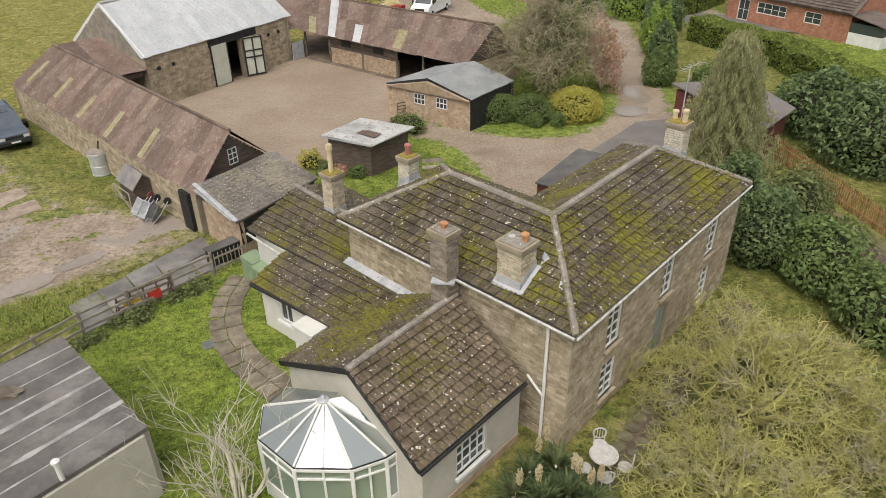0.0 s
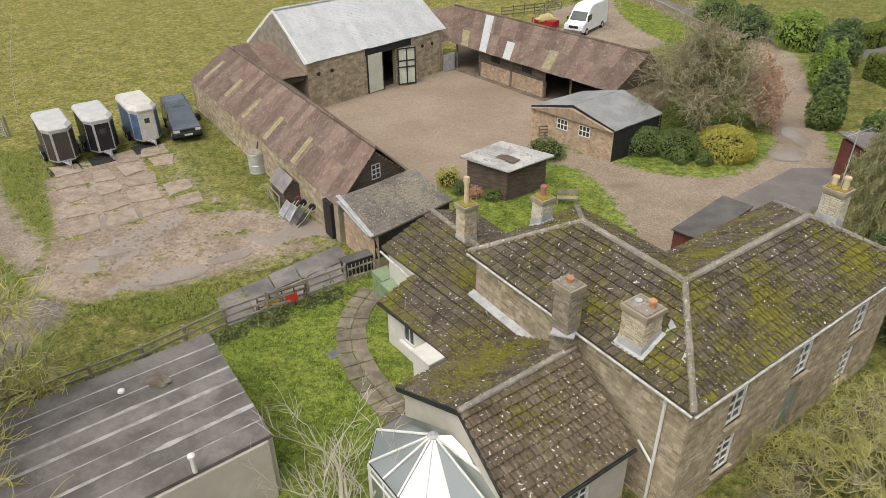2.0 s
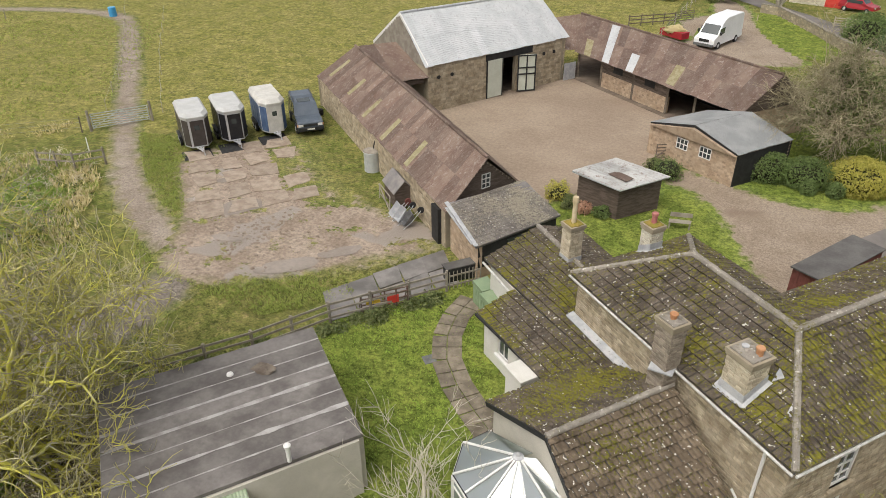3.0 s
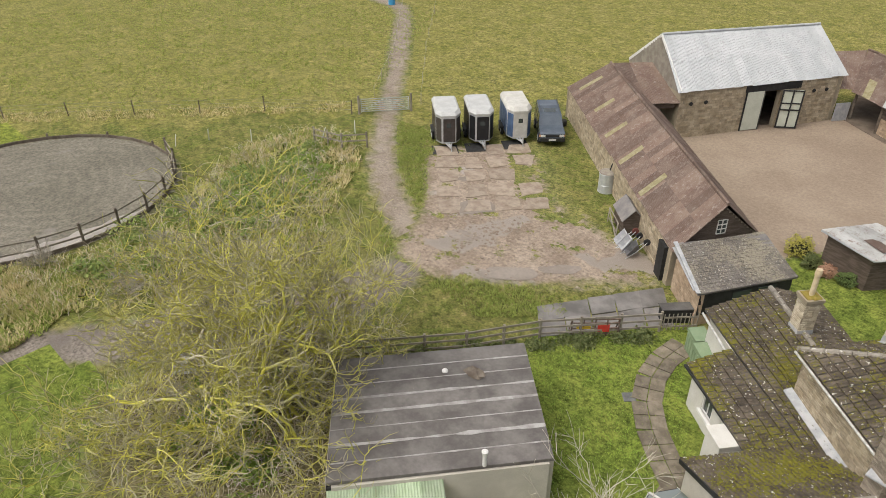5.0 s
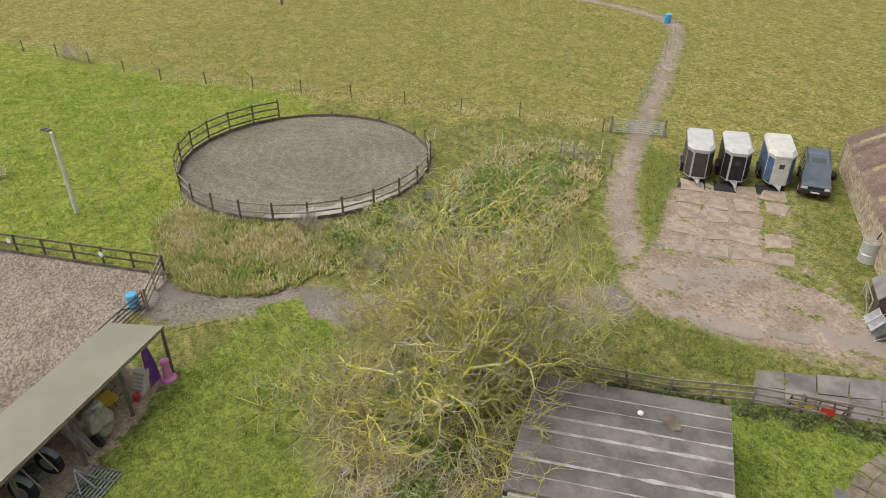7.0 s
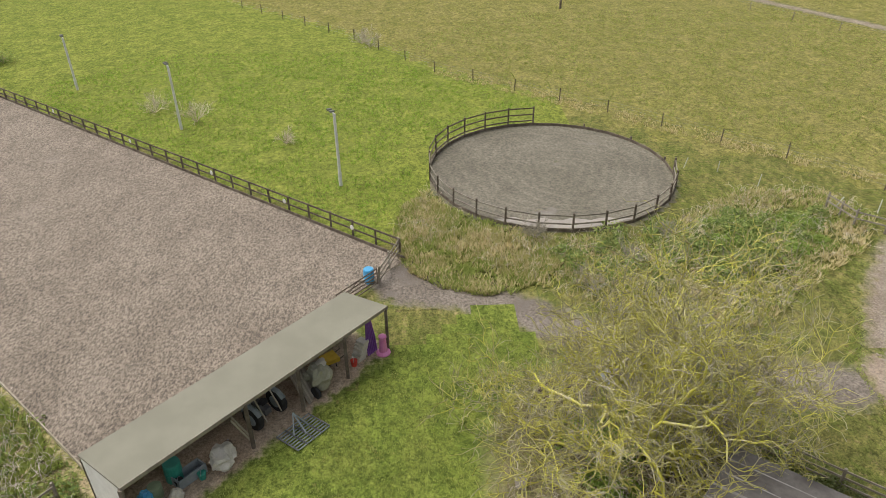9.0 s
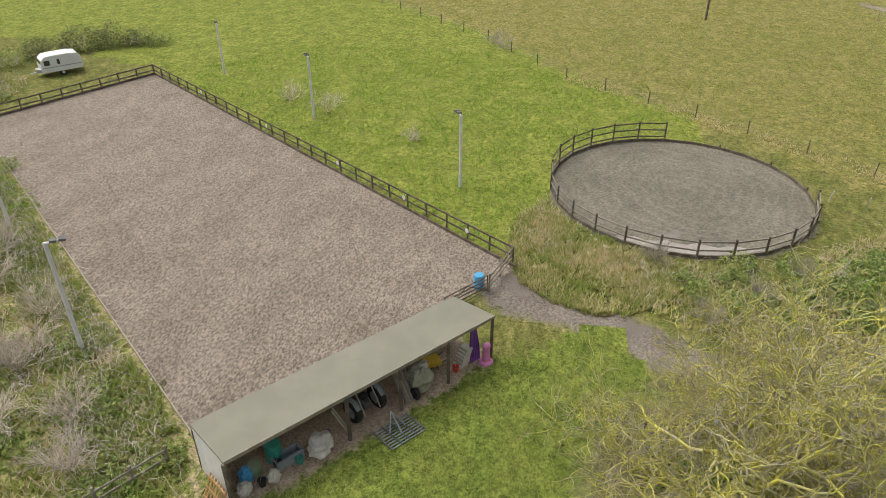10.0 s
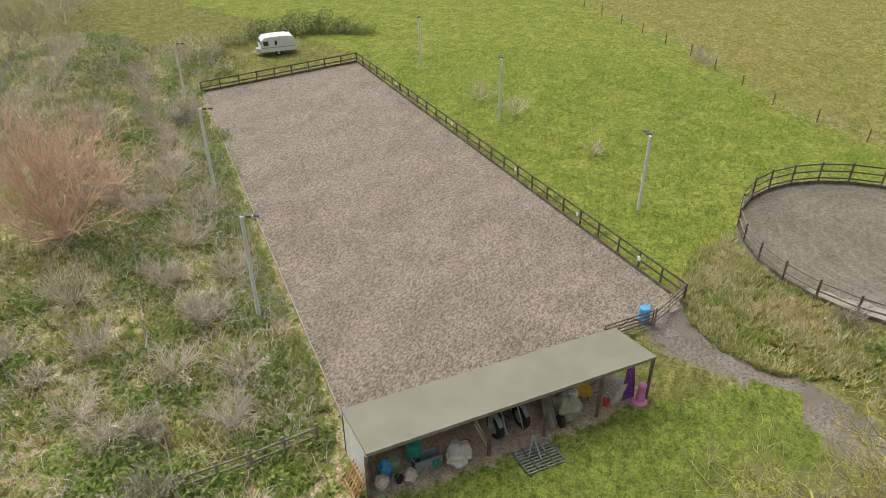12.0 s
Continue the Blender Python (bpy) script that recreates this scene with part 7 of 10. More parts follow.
for i in range(8):
    tw = Twigs(691 + i)
    a = i * 2.4
    tw.grow(Vector((-30.6, -41.2, 0)), Vector((math.cos(a) * 0.7, math.sin(a) * 0.7, 1)).normalized(), 2.3 * tw.rnd.uniform(0.8, 1.2), 0.06, 2, dict(TWIGGY, steps=4, kids=[0, 6, 6], angle=(0.25, 0.9), ratio=(0.5, 0.85), least=0.016))
    boughs.append(("bough", tw.mesh("bough", M["orange_twig"])))
plant("orange_willow", (-30.6, -41.2, 0), "small bare willow clump of orange twigs", "tree", boughs)
for i, (x, y, r, h) in enumerate(((-54.5, -55.5, 1.7, 1.5), (-57.8, -56.2, 1.6, 1.7), (-61.5, -57.6, 1.9, 1.9), (-65.5, -58.0, 2.0, 2.2), (-69.3, -56.8, 2.1, 2.6), (-72.2, -54.4, 2.0, 2.9), (-74.2, -51.8, 1.9, 2.8), (-75.6, -49.0, 1.7, 2.2), (-76.0, -46.4, 1.4, 1.5), (-48.2, -60.6, 2.4, 3.0), (-44.5, -57.2, 2.0, 2.4), (-52.5, -64.0, 2.2, 2.8), (-40.5, -54.0, 1.6, 1.8))):
    bush("hedgerow_bush", [((x, y, h * 0.32), (r, r, h * 0.6)), ((x + 0.8, y - 0.9, h * 0.3), (r * 0.8, r * 0.8, h * 0.5))], (500, 500, 600, 900, 1500, 1700, 1700, 1300, 700, 600, 400, 600, 400)[i], 0.12, M["ivy"] if 4 <= i < 8 or i in (9, 11) else M["bramble"], "dark green and brown bush in the hedgerow behind the arena", seed=180 + i, group="hedgerow behind the arena", lump=0.8, twigs=(M["olive_twig"], M["brown_twig"])[i % 2])

tufts("arena_side_grass", [(-19.3, -15.6), (-50.0, -50.6), (-48.2, -52), (-16.5, -17.5)], 3500, 0.34, M["green_grass"], "long grass along the edge of the arena", "grass", 97)
canes("arena_side_canes", [(-19.3, -15.8), (-50.0, -50.7), (-48.2, -52), (-16.5, -17.5)], 500, 0.9, M["mauve_cane"], "bramble canes along the edge of the arena", 135)
STRIP = [(-25, -2), (-29, 3), (-22, 6), (-13, 2), (-9, -9), (-15.2, -11)]
tufts("strip_grass", STRIP, 5000, 0.13, M["green_grass"], "long green grass in front of the shelter", "grass", 221)
tufts("garden_lawn_grass", LAWN_EDGE, 5000, 0.09, M["lime_grass"], "blades of the garden lawn", "grass", 222)
tufts("meadow_tufts", [(-37, -4), (-43, -1), (-49, -2), (-56, 4), (-60, 11), (-78, -8), (-78, -30), (-66, -40)], 7000, 0.2, M["lime_grass"], "darker tufts in the meadow", "grass", 223)
tufts("pasture_tufts", [(-44, 36), (-58, 17), (-80, -5), (-95, 10), (-95, 50), (-60, 60)], 7000, 0.2, M["green_grass"], "tufts of grazed pasture grass", "grass", 224)
tufts("field_edge_grass", [(-43, 31), (-57, 15), (-70, 0), (-71.5, 2), (-58, 17.5), (-44, 33)], 700, 0.26, M["dry_grass"], "dead grass along the fence line", "grass", 225)
tufts("verge_grass", [(-40, 33), (-33, 27), (-30, 24), (-25, 20), (-17, 19), (-14, 22), (-20, 28), (-24, 33), (-33, 34)], 3500, 0.14, M["green_grass"], "grass on the verge of the track", "grass", 226, avoid=(TRACK, HARDSTANDING))

# ---- fences, gates and posts ----


def post_rail(name, pts, spacing, height, rails, material, label, post=0.1, rail=(0.04, 0.1), group="", skip_last=False, side=0.05, sunk=0.0):
    """A fence along a line: posts as parts, one rail a bay."""
    kit = Kit(name, (*pts[0][:2], 0), label, "fence", group)
    for a, b in zip(pts, pts[1:]):
        ln = math.hypot(b[0] - a[0], b[1] - a[1])
        n = max(1, round(ln / spacing))
        for i in range(n + (1 if b == pts[-1] else 0)):
            p = lerp(a[:2], b[:2], i / n)
            j = random.Random(int(p[0] * 100 + p[1] * 31)).uniform(-0.03, 0.03)
            g = ground_z(*p)
            kit.add("post", Build().beam((*p, g - 0.1), (p[0] + j, p[1] - j, g + height + abs(j)), post), material)
        d = Vector((b[0] - a[0], b[1] - a[1])).normalized()
        o = Vector((d.y, -d.x)) * side
        for i in range(n):
            p, q = lerp(a[:2], b[:2], i / n), lerp(a[:2], b[:2], (i + 1) / n)
            for z in rails:
                kit.add("rail", Build().beam((p[0] + o.x, p[1] + o.y, ground_z(*p) + z), (q[0] + o.x, q[1] + o.y, ground_z(*q) + z), *rail), material)
    return kit


def wire_fence(name, pts, spacing, height, label, material=None, wires=(0.4, 0.75, 1.05), r=0.05):
    kit = Kit(name, (*pts[0], 0), label, "fence")
    k = 0
    for a, b in zip(pts, pts[1:]):
        ln = math.hypot(b[0] - a[0], b[1] - a[1])
        n = max(1, round(ln / spacing))
        for i in range(n):
            p = lerp(a, b, i / n)
            rn = random.Random(k)
            k += 1
            kit.add("post", Build().tube([(*p, -0.1), (p[0] + rn.uniform(-0.05, 0.05), p[1] + rn.uniform(-0.05, 0.05), height * rn.uniform(0.9, 1.1))], r, 6), material or M["rail"])
        for z in wires:
            kit.add("wire", Build().tube([(*a, z), (*b, z)], 0.006, 3), M["lead"])
    return kit


post_rail("arena_fence", [(-34.85, -2.1), ARENA[2], ARENA[3]], 1.9, 1.15, (0.5, 1.05), M["rail"], "brown weathered post and rail fence along the arena", 0.11, (0.04, 0.12))
kb = Kit("arena_kickboard", (*ARENA[0], 0), "low timber kickboard round the arena sand", "kickboard")
for a, b in ((ARENA[1], ARENA[2]), (ARENA[2], ARENA[3]), (ARENA[3], ARENA[0]), (ARENA[0], (-30.2, -4.9))):
    n = 14
    for i in range(n):
        p, q = lerp(a, b, i / n), lerp(a, b, (i + 0.99) / n)
        kb.add("board", Build().beam((*p, 0.13), (*q, 0.13), 0.05, 0.26), M["rail"] if a != ARENA[3] else M["pale_wood"])


def field_gate(name, a, b, height, bars, material, label, brace=True, r=0.022):
    kit = Kit(name, (*a, 0), label, "gate")
    for p in (a, b):
        kit.add("stile", Build().beam((*p, 0.12), (*p, height), 0.06), material)
    for i in range(bars):
        z = 0.2 + (height - 0.25) * i / (bars - 1)
        kit.add("bar", Build().beam((*a, z), (*b, z), 0.035, 0.06), material)
    if brace:
        m_ = lerp(a, b, 0.5)
        kit.add("brace", Build().beam((*a, 0.2), (*m_, height - 0.05), 0.03, 0.06).beam((*b, 0.2), (*m_, height - 0.05), 0.03, 0.06), material)
    return kit


M["galv"] = plain("galvanised_steel", (0.5, 0.52, 0.53), (0.6, 0.61, 0.62), 3.0, 0.45, 0.1, metal=0.5)
field_gate("track_gate", (-41.3, 32.3), (-39.0, 35.3), 1.25, 7, M["galv"], "galvanised metal field gate across the track")
for p in ((-41.4, 32.15), (-38.9, 35.45)):
    k_ = Kit("gate_post", (*p, 0), "weathered round gate post", "post", "track gate posts")
    k_.add("shaft", Build().tube([(*p, -0.1), (*p, 1.5)], [0.1, 0.09], 8), M["grey_wood"])
field_gate("arena_gate", (-29.2, -5.3), (-31.6, -3.3), 1.2, 5, M["rail"], "dark wooden five-bar arena gate")
post_rail("gate_side_fence", [(-31.7, -3.2), (-34.8, -2.2)], 1.9, 1.25, (0.4, 0.75, 1.1), M["grey_wood"], "short rail fence beside the arena gate")

FIELD_FENCE = [(-41.8, 31.7), (-47.4, 27.3), (-57.8, 15.9), (-70.2, 0.7), (-83, -8.6), (-104, -29)]
wire_fence("pasture_fence", FIELD_FENCE, 5.0, 1.2, "wire stock fence on dark posts between the fields")
wire_fence("track_fence", [(-39.4, 37.0), (-50, 48), (-63.5, 63.0)], 4.5, 1.0, "thin electric fence along the track", M["pale_wood"], (0.8,), 0.025)
wire_fence("track_fence", [(-43.5, 35.5), (-52, 45.5), (-70, 63.5)], 5.0, 1.0, "thin electric fence on pale stakes", M["pale_wood"], (0.8,), 0.025)
wire_fence("far_fence", [(-78, 53.5), (-100, 40.5), (-125, 22)], 7.0, 1.1, "far wire fence across the pasture", M["grey_wood"], (0.9,), 0.05)
wire_fence("scrub_fence", [(-12.6, -18.5), (-19.5, -27.0), (-28, -36.5), (-39, -50)], 2.6, 1.1, "old wire fence through the scrub", M["grey_wood"], (0.35, 0.7, 1.05), 0.04)
post_rail("old_rail_fence", [(-12.9, -18.4), (-15.0, -16.7), (-17.4, -15.0)], 1.8, 1.1, (0.45, 0.9), M["grey_wood"], "leaning grey rail fence beside the shelter")
post_rail("bank_rail_fence", [(-39.4, 26.3), (-37.0, 26.9), (-35.9, 28.3)], 1.3, 1.2, (0.6, 1.05), M["grey_wood"], "broken grey rail fence on the bank")
post_rail("garden_fence", [(-19.2, 12.6), (-15.7, 16.9), (-13.9, 19.8), (-10.3, 24.0)], 1.7, 1.15, (0.35, 0.7, 1.05), M["grey_wood"], "weathered post and rail garden fence")
wire_fence("pasture_far_fence", [(-26, 66), (-9, 66), (-8.2, 79), (-7.5, 95)], 3.0, 1.2, "stock fence behind the barn", M["grey_wood"])
gt = Kit("picket_gate", (-10.2, 24.1, 0), "weathered wooden picket gate", "gate")
for i in range(9):
    p = lerp((-10.2, 24.1), (-9.15, 25.25), i / 8)
    gt.add("picket", Build().beam((*p, 0.08), (*p, 1.0), 0.07, 0.025), M["grey_wood"])
for z in (0.3, 0.8):
    gt.add("rail", Build().beam((-10.2, 24.1, z), (-9.15, 25.25, z), 0.04, 0.08), M["grey_wood"])

# round pen
M["pale_galv"] = plain("pale_galvanised_steel", (0.62, 0.62, 0.6), (0.72, 0.72, 0.7), 2.0, 0.6, 0.1)
pen = Kit("round_pen", (-46, 8.8, 0), "round pen of dark posts and rails", "riding pen")
PR = 9.0
for i in range(26):
    a0, a1 = 2 * math.pi * i / 26, 2 * math.pi * (i + 1) / 26
    p, q = (-46 + PR * math.cos(a0), 8.8 + PR * math.sin(a0)), (-46 + PR * math.cos(a1), 8.8 + PR * math.sin(a1))
    deg = math.degrees(a0) % 360
    pen.add("kickboard", Build().beam((*p, 0.14), (*q, 0.14), 0.05, 0.28), M["rail"])
    open_side, tall = 78 < deg < 178, 178 < deg < 262
    h = 0.5 if open_side and deg > 90 else 1.75 if tall else 1.4
    if not open_side or deg < 90 or i % 2:
        pen.add("post", Build().beam((*p, -0.1), (*p, h), 0.12), M["rail"])
    if not open_side:
        for z in (0.5, 1.05, 1.6) if tall else (0.62, 1.2):
            pen.add("rail", Build().beam((*p, z), (*q, z + (0.0 if deg < 330 else -0.02)), 0.05, 0.1), M["rail"] if tall else M["grey_wood"])

# short stakes and bushes about the fields
for i, (x, y, lx, ly) in enumerate(((-46.1, 18.9, 0.25, 0.1), (-45.4, 21.2, 0.3, -0.1), (-42.9, 23.2, 0.05, 0.05), (-39.5, 27.0, 0.3, 0.2), (-38.6, 29.4, -0.1, 0.1))):
    k_ = Kit("stake", (x, y, 0), "leaning white electric fence stake in rough grass", "stake", "white stakes by the pen")
    k_.add("shaft", Build().tube([(x, y, ground_z(x, y) - 0.05), (x + lx, y + ly, ground_z(x, y) + 0.95)], [0.035, 0.03], 6), M["pale_galv"])
k_ = Kit("pole", (-97.1, 18.5, 0), "tall dark wooden pole standing in the pasture", "pole")
k_.add("shaft", Build().tube([(-97.1, 18.5, -0.2), (-97.1, 18.5, 7.5)], [0.16, 0.12], 10), M["rail"])
for i, (x, y, h) in enumerate(((-79.9, -6.6, 1.7), (-81.4, -7.6, 1.4), (-57.4, -20.4, 1.8), (-59.8, -24.8, 1.6), (-52.2, -11.7, 1.0))):
    twig_bush((x, y), h, 720 + i, M["tan_twig"] if i > 1 else M["brown_twig"], "small bare bush standing in the meadow", 7, 2, "meadow bushes")

# floodlight poles


def lamp_post(at, h, turn, label):
    kit = Kit("floodlight_pole", (*at, 0), label, "street lamp", "floodlights round the arena")
    x, y = at
    c, s = math.cos(turn), math.sin(turn)
    kit.add("pole", Build().tube([(x, y, 0), (x, y, 1.1), (x, y, 1.15), (x, y, h)], [0.13, 0.13, 0.11, 0.1], 10), M["pale_galv"])
    kit.add("arm", Build().beam((x - c * 0.1, y - s * 0.1, h), (x + c * 0.8, y + s * 0.8, h + 0.05), 0.07), M["pale_galv"])
    for e in (0.35, 0.75):
        p = Vector((x + c * e, y + s * e, h + 0.1))
        kit.add("lamp_head", Build().beam(p - Vector((c, s, 0)) * 0.14, p + Vector((c, s, -0.25)) * 0.14, 0.3, 0.12), M["dark_grey"], "dark grey floodlight head")
    return kit


M["dark_grey"] = plain("dark_grey_metal", (0.1, 0.1, 0.1), (0.16, 0.16, 0.16), 3.0, 0.5, 0.1)
for at, h in (((-44.35, -6.58), 5.45), ((-55.75, -21.25), 5.5), ((-66.6, -34.5), 5.1)):
    lamp_post(at, h, 3.7, "galvanised floodlight pole on the meadow side of the arena")
for at, h in (((-23.3, -22.65), 6.45), ((-34.2, -34.95), 6.3), ((-48.4, -50.7), 5.2)):
    lamp_post(at, h, 2.1, "galvanised floodlight pole among the scrub")

# ---- vehicles ----
M["trailer_roof"] = plain("white_fibreglass", (0.43, 0.43, 0.415), (0.5, 0.5, 0.485), 1.5, 0.5, 0.05)
M["dark_panel"] = plain("dark_brown_panel", (0.055, 0.045, 0.04), (0.075, 0.065, 0.06), 2.0, 0.4, 0.05)
M["black_panel"] = plain("black_panel", (0.015, 0.015, 0.017), (0.025, 0.025, 0.027), 2.0, 0.4, 0.05)
M["blue_panel"] = plain("faded_blue_panel", (0.06, 0.1, 0.19), (0.1, 0.15, 0.25), 2.0, 0.5, 0.05)
M["cream_panel"] = plain("dirty_cream_panel", (0.47, 0.455, 0.415), (0.56, 0.545, 0.5), 2.0, 0.6, 0.05)
M["alu"] = plain("aluminium", (0.55, 0.56, 0.57), (0.64, 0.65, 0.66), 2.0, 0.4, 0.05, metal=0.5)
M["rubber"] = plain("black_rubber", (0.02, 0.02, 0.02), (0.035, 0.035, 0.035), 4.0, 0.8, 0.2)


def placed(kit_ob, at, turn):
    kit_ob.matrix_basis = pose(*at, 0, 0, math.degrees(turn))


class Local(Kit):
    """A thing built round the origin, nose to -y, and then set down."""

    def set(self, x, y, turn, z=0.0):
        self.ob.matrix_basis = pose(x, y, z, 0, 0, math.degrees(turn))
        return self


def wheel(kit, at, r=0.33, w=0.2, rim=None):
    x, y, z = at
    t = Build()
    pr = [(r * 0.55, -w / 2), (r * 0.92, -w / 2), (r, -w * 0.3), (r, w * 0.3), (r * 0.92, w / 2), (r * 0.55, w / 2)]
    t.tube([(x + b, y, z) for a, b in pr], [a for a, b in pr], 18)
    tyre = kit.add("wheel", t, M["rubber"], "black tyre")
    kit.add("rim", Build().tube([(x - w / 2 - 0.012, y, z), (x + w / 2 + 0.012, y, z)], r * 0.52, 14), rim or M["alu"], "silver wheel rim", to=tyre)


def horse_trailer(x, y, turn, side, front, label, rounded_roof=False):
    k = Local("horse_trailer", (0, 0, 0), label, "horse trailer", "parked horse trailers")
    w, ln, z0, z1 = 0.86, 2.9, 0.42, 2.35
    nose = [(-w, 0.75), (-0.5, 0.12), (0.5, 0.12), (w, 0.75), (w, 0.75 + ln), (-w, 0.75 + ln)]
    k.add("body", Build().prism(nose, z0, z1), M["alu"] if not rounded_roof else M["cream_panel"])
    grow = [(px * 1.05, py - (0.04 if py < 1 else -0.04)) for px, py in nose]
    top = [(px * 0.9, 0.3 + py * 0.95 - 0.1) for px, py in nose]
    rb_ = Build()
    n = 6
    v = [(*p, z1) for p in grow] + [(*p, z1 + 0.12) for p in grow] + [(p[0] * 0.96, p[1] * 0.97 + 0.06, z1 + (0.3 if not rounded_roof else 0.36)) for p in top]
    f = [(i, (i + 1) % n, n + (i + 1) % n, n + i) for i in range(n)] + [(n + i, n + (i + 1) % n, 2 * n + (i + 1) % n, 2 * n + i) for i in range(n)] + [tuple(range(2 * n, 3 * n)), tuple(range(n))[::-1]]
    k.add("roof", rb_.add(v, f), M["trailer_roof"] if not rounded_roof else M["cream_panel"], "white moulded roof")
    faces = [(nose[i], nose[i + 1]) for i in range(3)] + [(nose[3], nose[4]), (nose[5], nose[0])]
    for i, (a, b) in enumerate(faces):
        d = Vector((b[0] - a[0], b[1] - a[1]))
        o = Vector((d.y, -d.x)).normalized() * 0.012
        n_ = 1 if i < 3 else 4
        for j in range(n_):
            p, q = lerp(a, b, (j + 0.08 / n_ + 0.03) / n_), lerp(a, b, (j + 1 - 0.05) / n_)
            lo, hi = z0 + 0.1, z1 - 0.12
            m_ = front if i == 1 else side
            k.add("panel", Build().beam((p[0] + o.x, p[1] + o.y, (lo + hi) / 2), (q[0] + o.x, q[1] + o.y, (lo + hi) / 2), 0.02, hi - lo), m_)
    k.add("window", Build().beam((-0.16, 0.095, 1.75), (0.16, 0.095, 1.75), 0.012, 0.32), M["glass"], "small dark front window")
    k.add("drawbar", Build().beam((-0.45, 0.9, 0.4), (0, -0.55, 0.45), 0.08).beam((0.45, 0.9, 0.4), (0, -0.55, 0.45), 0.08).beam((0, 0.2, 0.45), (0, -0.85, 0.47), 0.09), M["alu"], "metal towing drawbar")
    k.add("jockey_wheel", Build().tube([(0.12, -0.5, 0.06), (0.12, -0.5, 0.75)], 0.03, 8).tube([(0.09, -0.5, 0.1), (0.15, -0.5, 0.1)], 0.1, 10), M["galv"])
    for sx in (-1, 1):
        k.add("mudguard", Build().prism([(sx * w, 1.7), (sx * (w + 0.22), 1.7), (sx * (w + 0.22), 3.1), (sx * w, 3.1)], 0.62, 0.72), M["black"])
        for yy in (2.05, 2.75):
            wheel(k, (sx * (w + 0.1), yy, 0.31), 0.31, 0.18)
    k.set(x, y, turn)


PT = math.atan2(0.64, -0.77) - math.pi / 2
horse_trailer(-31.45, 32.1, PT, M["dark_panel"], M["dark_panel"], "horse trailer with dark brown panels and white roof")
horse_trailer(-30.0, 34.0, PT, M["black_panel"], M["black_panel"], "horse trailer with black panels and white roof")
horse_trailer(-28.4, 36.25, PT, M["blue_panel"], M["cream_panel"], "old cream and blue horse trailer with rounded roof", True)


def profile_body(kit, name, side, half, material, label="", top_in=0.12):
    """A body from a side outline (y, z), narrowing upwards."""
    n = len(side)
    zmax = max(z for y, z in side)
    v = []
    for sx in (-1, 1):
        for y, z in side:
            t = max(0.0, (z - 0.95) / max(0.01, zmax - 0.95))
            v.append((sx * (half - top_in * t), y, z))
    f = [(i, (i + 1) % n, n + (i + 1) % n, n + i) for i in range(n)] + [tuple(range(n))[::-1], tuple(range(n, 2 * n))]
    return kit.add(name, Build().add(v, f), material, label)


M["car_paint"] = plain("dark_blue_car_paint", (0.075, 0.092, 0.115), (0.095, 0.115, 0.14), 1.0, 0.22, 0.02, spec=0.6)
M["headlight"] = plain("clear_lamp_glass", (0.6, 0.6, 0.58), (0.7, 0.7, 0.68), 4.0, 0.15, 0.02)
# Pale base colour puts the reflected sky into the estate car's windscreen.
M["sky_screen"] = Nodes("painted_sky_screen").done((0.27, 0.31, 0.33), 0.06, spec=0.7)
car = Local("estate_car", (0, 0, 0), "dark blue off-road estate car with roof rails", "car")
profile_body(car, "body", [(0, 0.45), (0.02, 0.95), (0.15, 1.05), (1.25, 1.12), (1.75, 1.72), (1.95, 1.8), (2.9, 1.84), (3.1, 1.94), (4.3, 1.94), (4.45, 1.8), (4.5, 0.5), (4.3, 0.4), (0.2, 0.38)], 0.88, M["car_paint"])
car.add("windscreen", Build().slab([(-0.72, 1.3, 1.17), (0.72, 1.3, 1.17), (0.64, 1.74, 1.7), (-0.64, 1.74, 1.7)], 0.015), M["sky_screen"], "dark windscreen")
for sx in (-1, 1):
    for y0, y1 in ((1.75, 2.5), (2.6, 3.35), (3.45, 4.25)):
        car.add("side_window", Build().add([(sx * 0.875, y0, 1.2), (sx * 0.875, y1, 1.2), (sx * 0.8, y1, 1.68), (sx * 0.8, y0 + 0.12, 1.68), (sx * 0.85, y0, 1.2), (sx * 0.85, y1, 1.2), (sx * 0.77, y1, 1.68), (sx * 0.77, y0 + 0.12, 1.68)], [(0, 1, 2, 3), (7, 6, 5, 4), (0, 4, 5, 1), (2, 6, 7, 3)]), M["glass"])
    car.add("roof_rail", Build().tube([(sx * 0.68, 2.0, 1.9), (sx * 0.68, 4.2, 2.02)], 0.02, 6), M["black"])
    car.add("headlight", Build().beam((sx * 0.5, -0.01, 0.82), (sx * 0.82, -0.01, 0.82), 0.04, 0.16), M["headlight"], "clear headlight")
    car.add("indicator", Build().beam((sx * 0.83, 0.0, 0.82), (sx * 0.9, 0.06, 0.82), 0.05, 0.16), M["terracotta"], "orange indicator lamp")
    car.add("mirror", Build().blob((sx * 1.0, 1.5, 1.25), (0.1, 0.06, 0.09)), M["black"])
    for yy in (0.85, 3.55):
        wheel(car, (sx * 0.82, yy, 0.37), 0.37, 0.24)
car.add("grille", Build().beam((-0.48, -0.015, 0.82), (0.48, -0.015, 0.82), 0.03, 0.14), M["black"])
car.add("bumper", Build().beam((-0.88, -0.06, 0.55), (0.88, -0.06, 0.55), 0.16, 0.2), M["black"])
car.add("number_plate", Build().beam((-0.26, -0.15, 0.58), (0.26, -0.15, 0.58), 0.012, 0.11), M["white"], "white plate with plain bars")
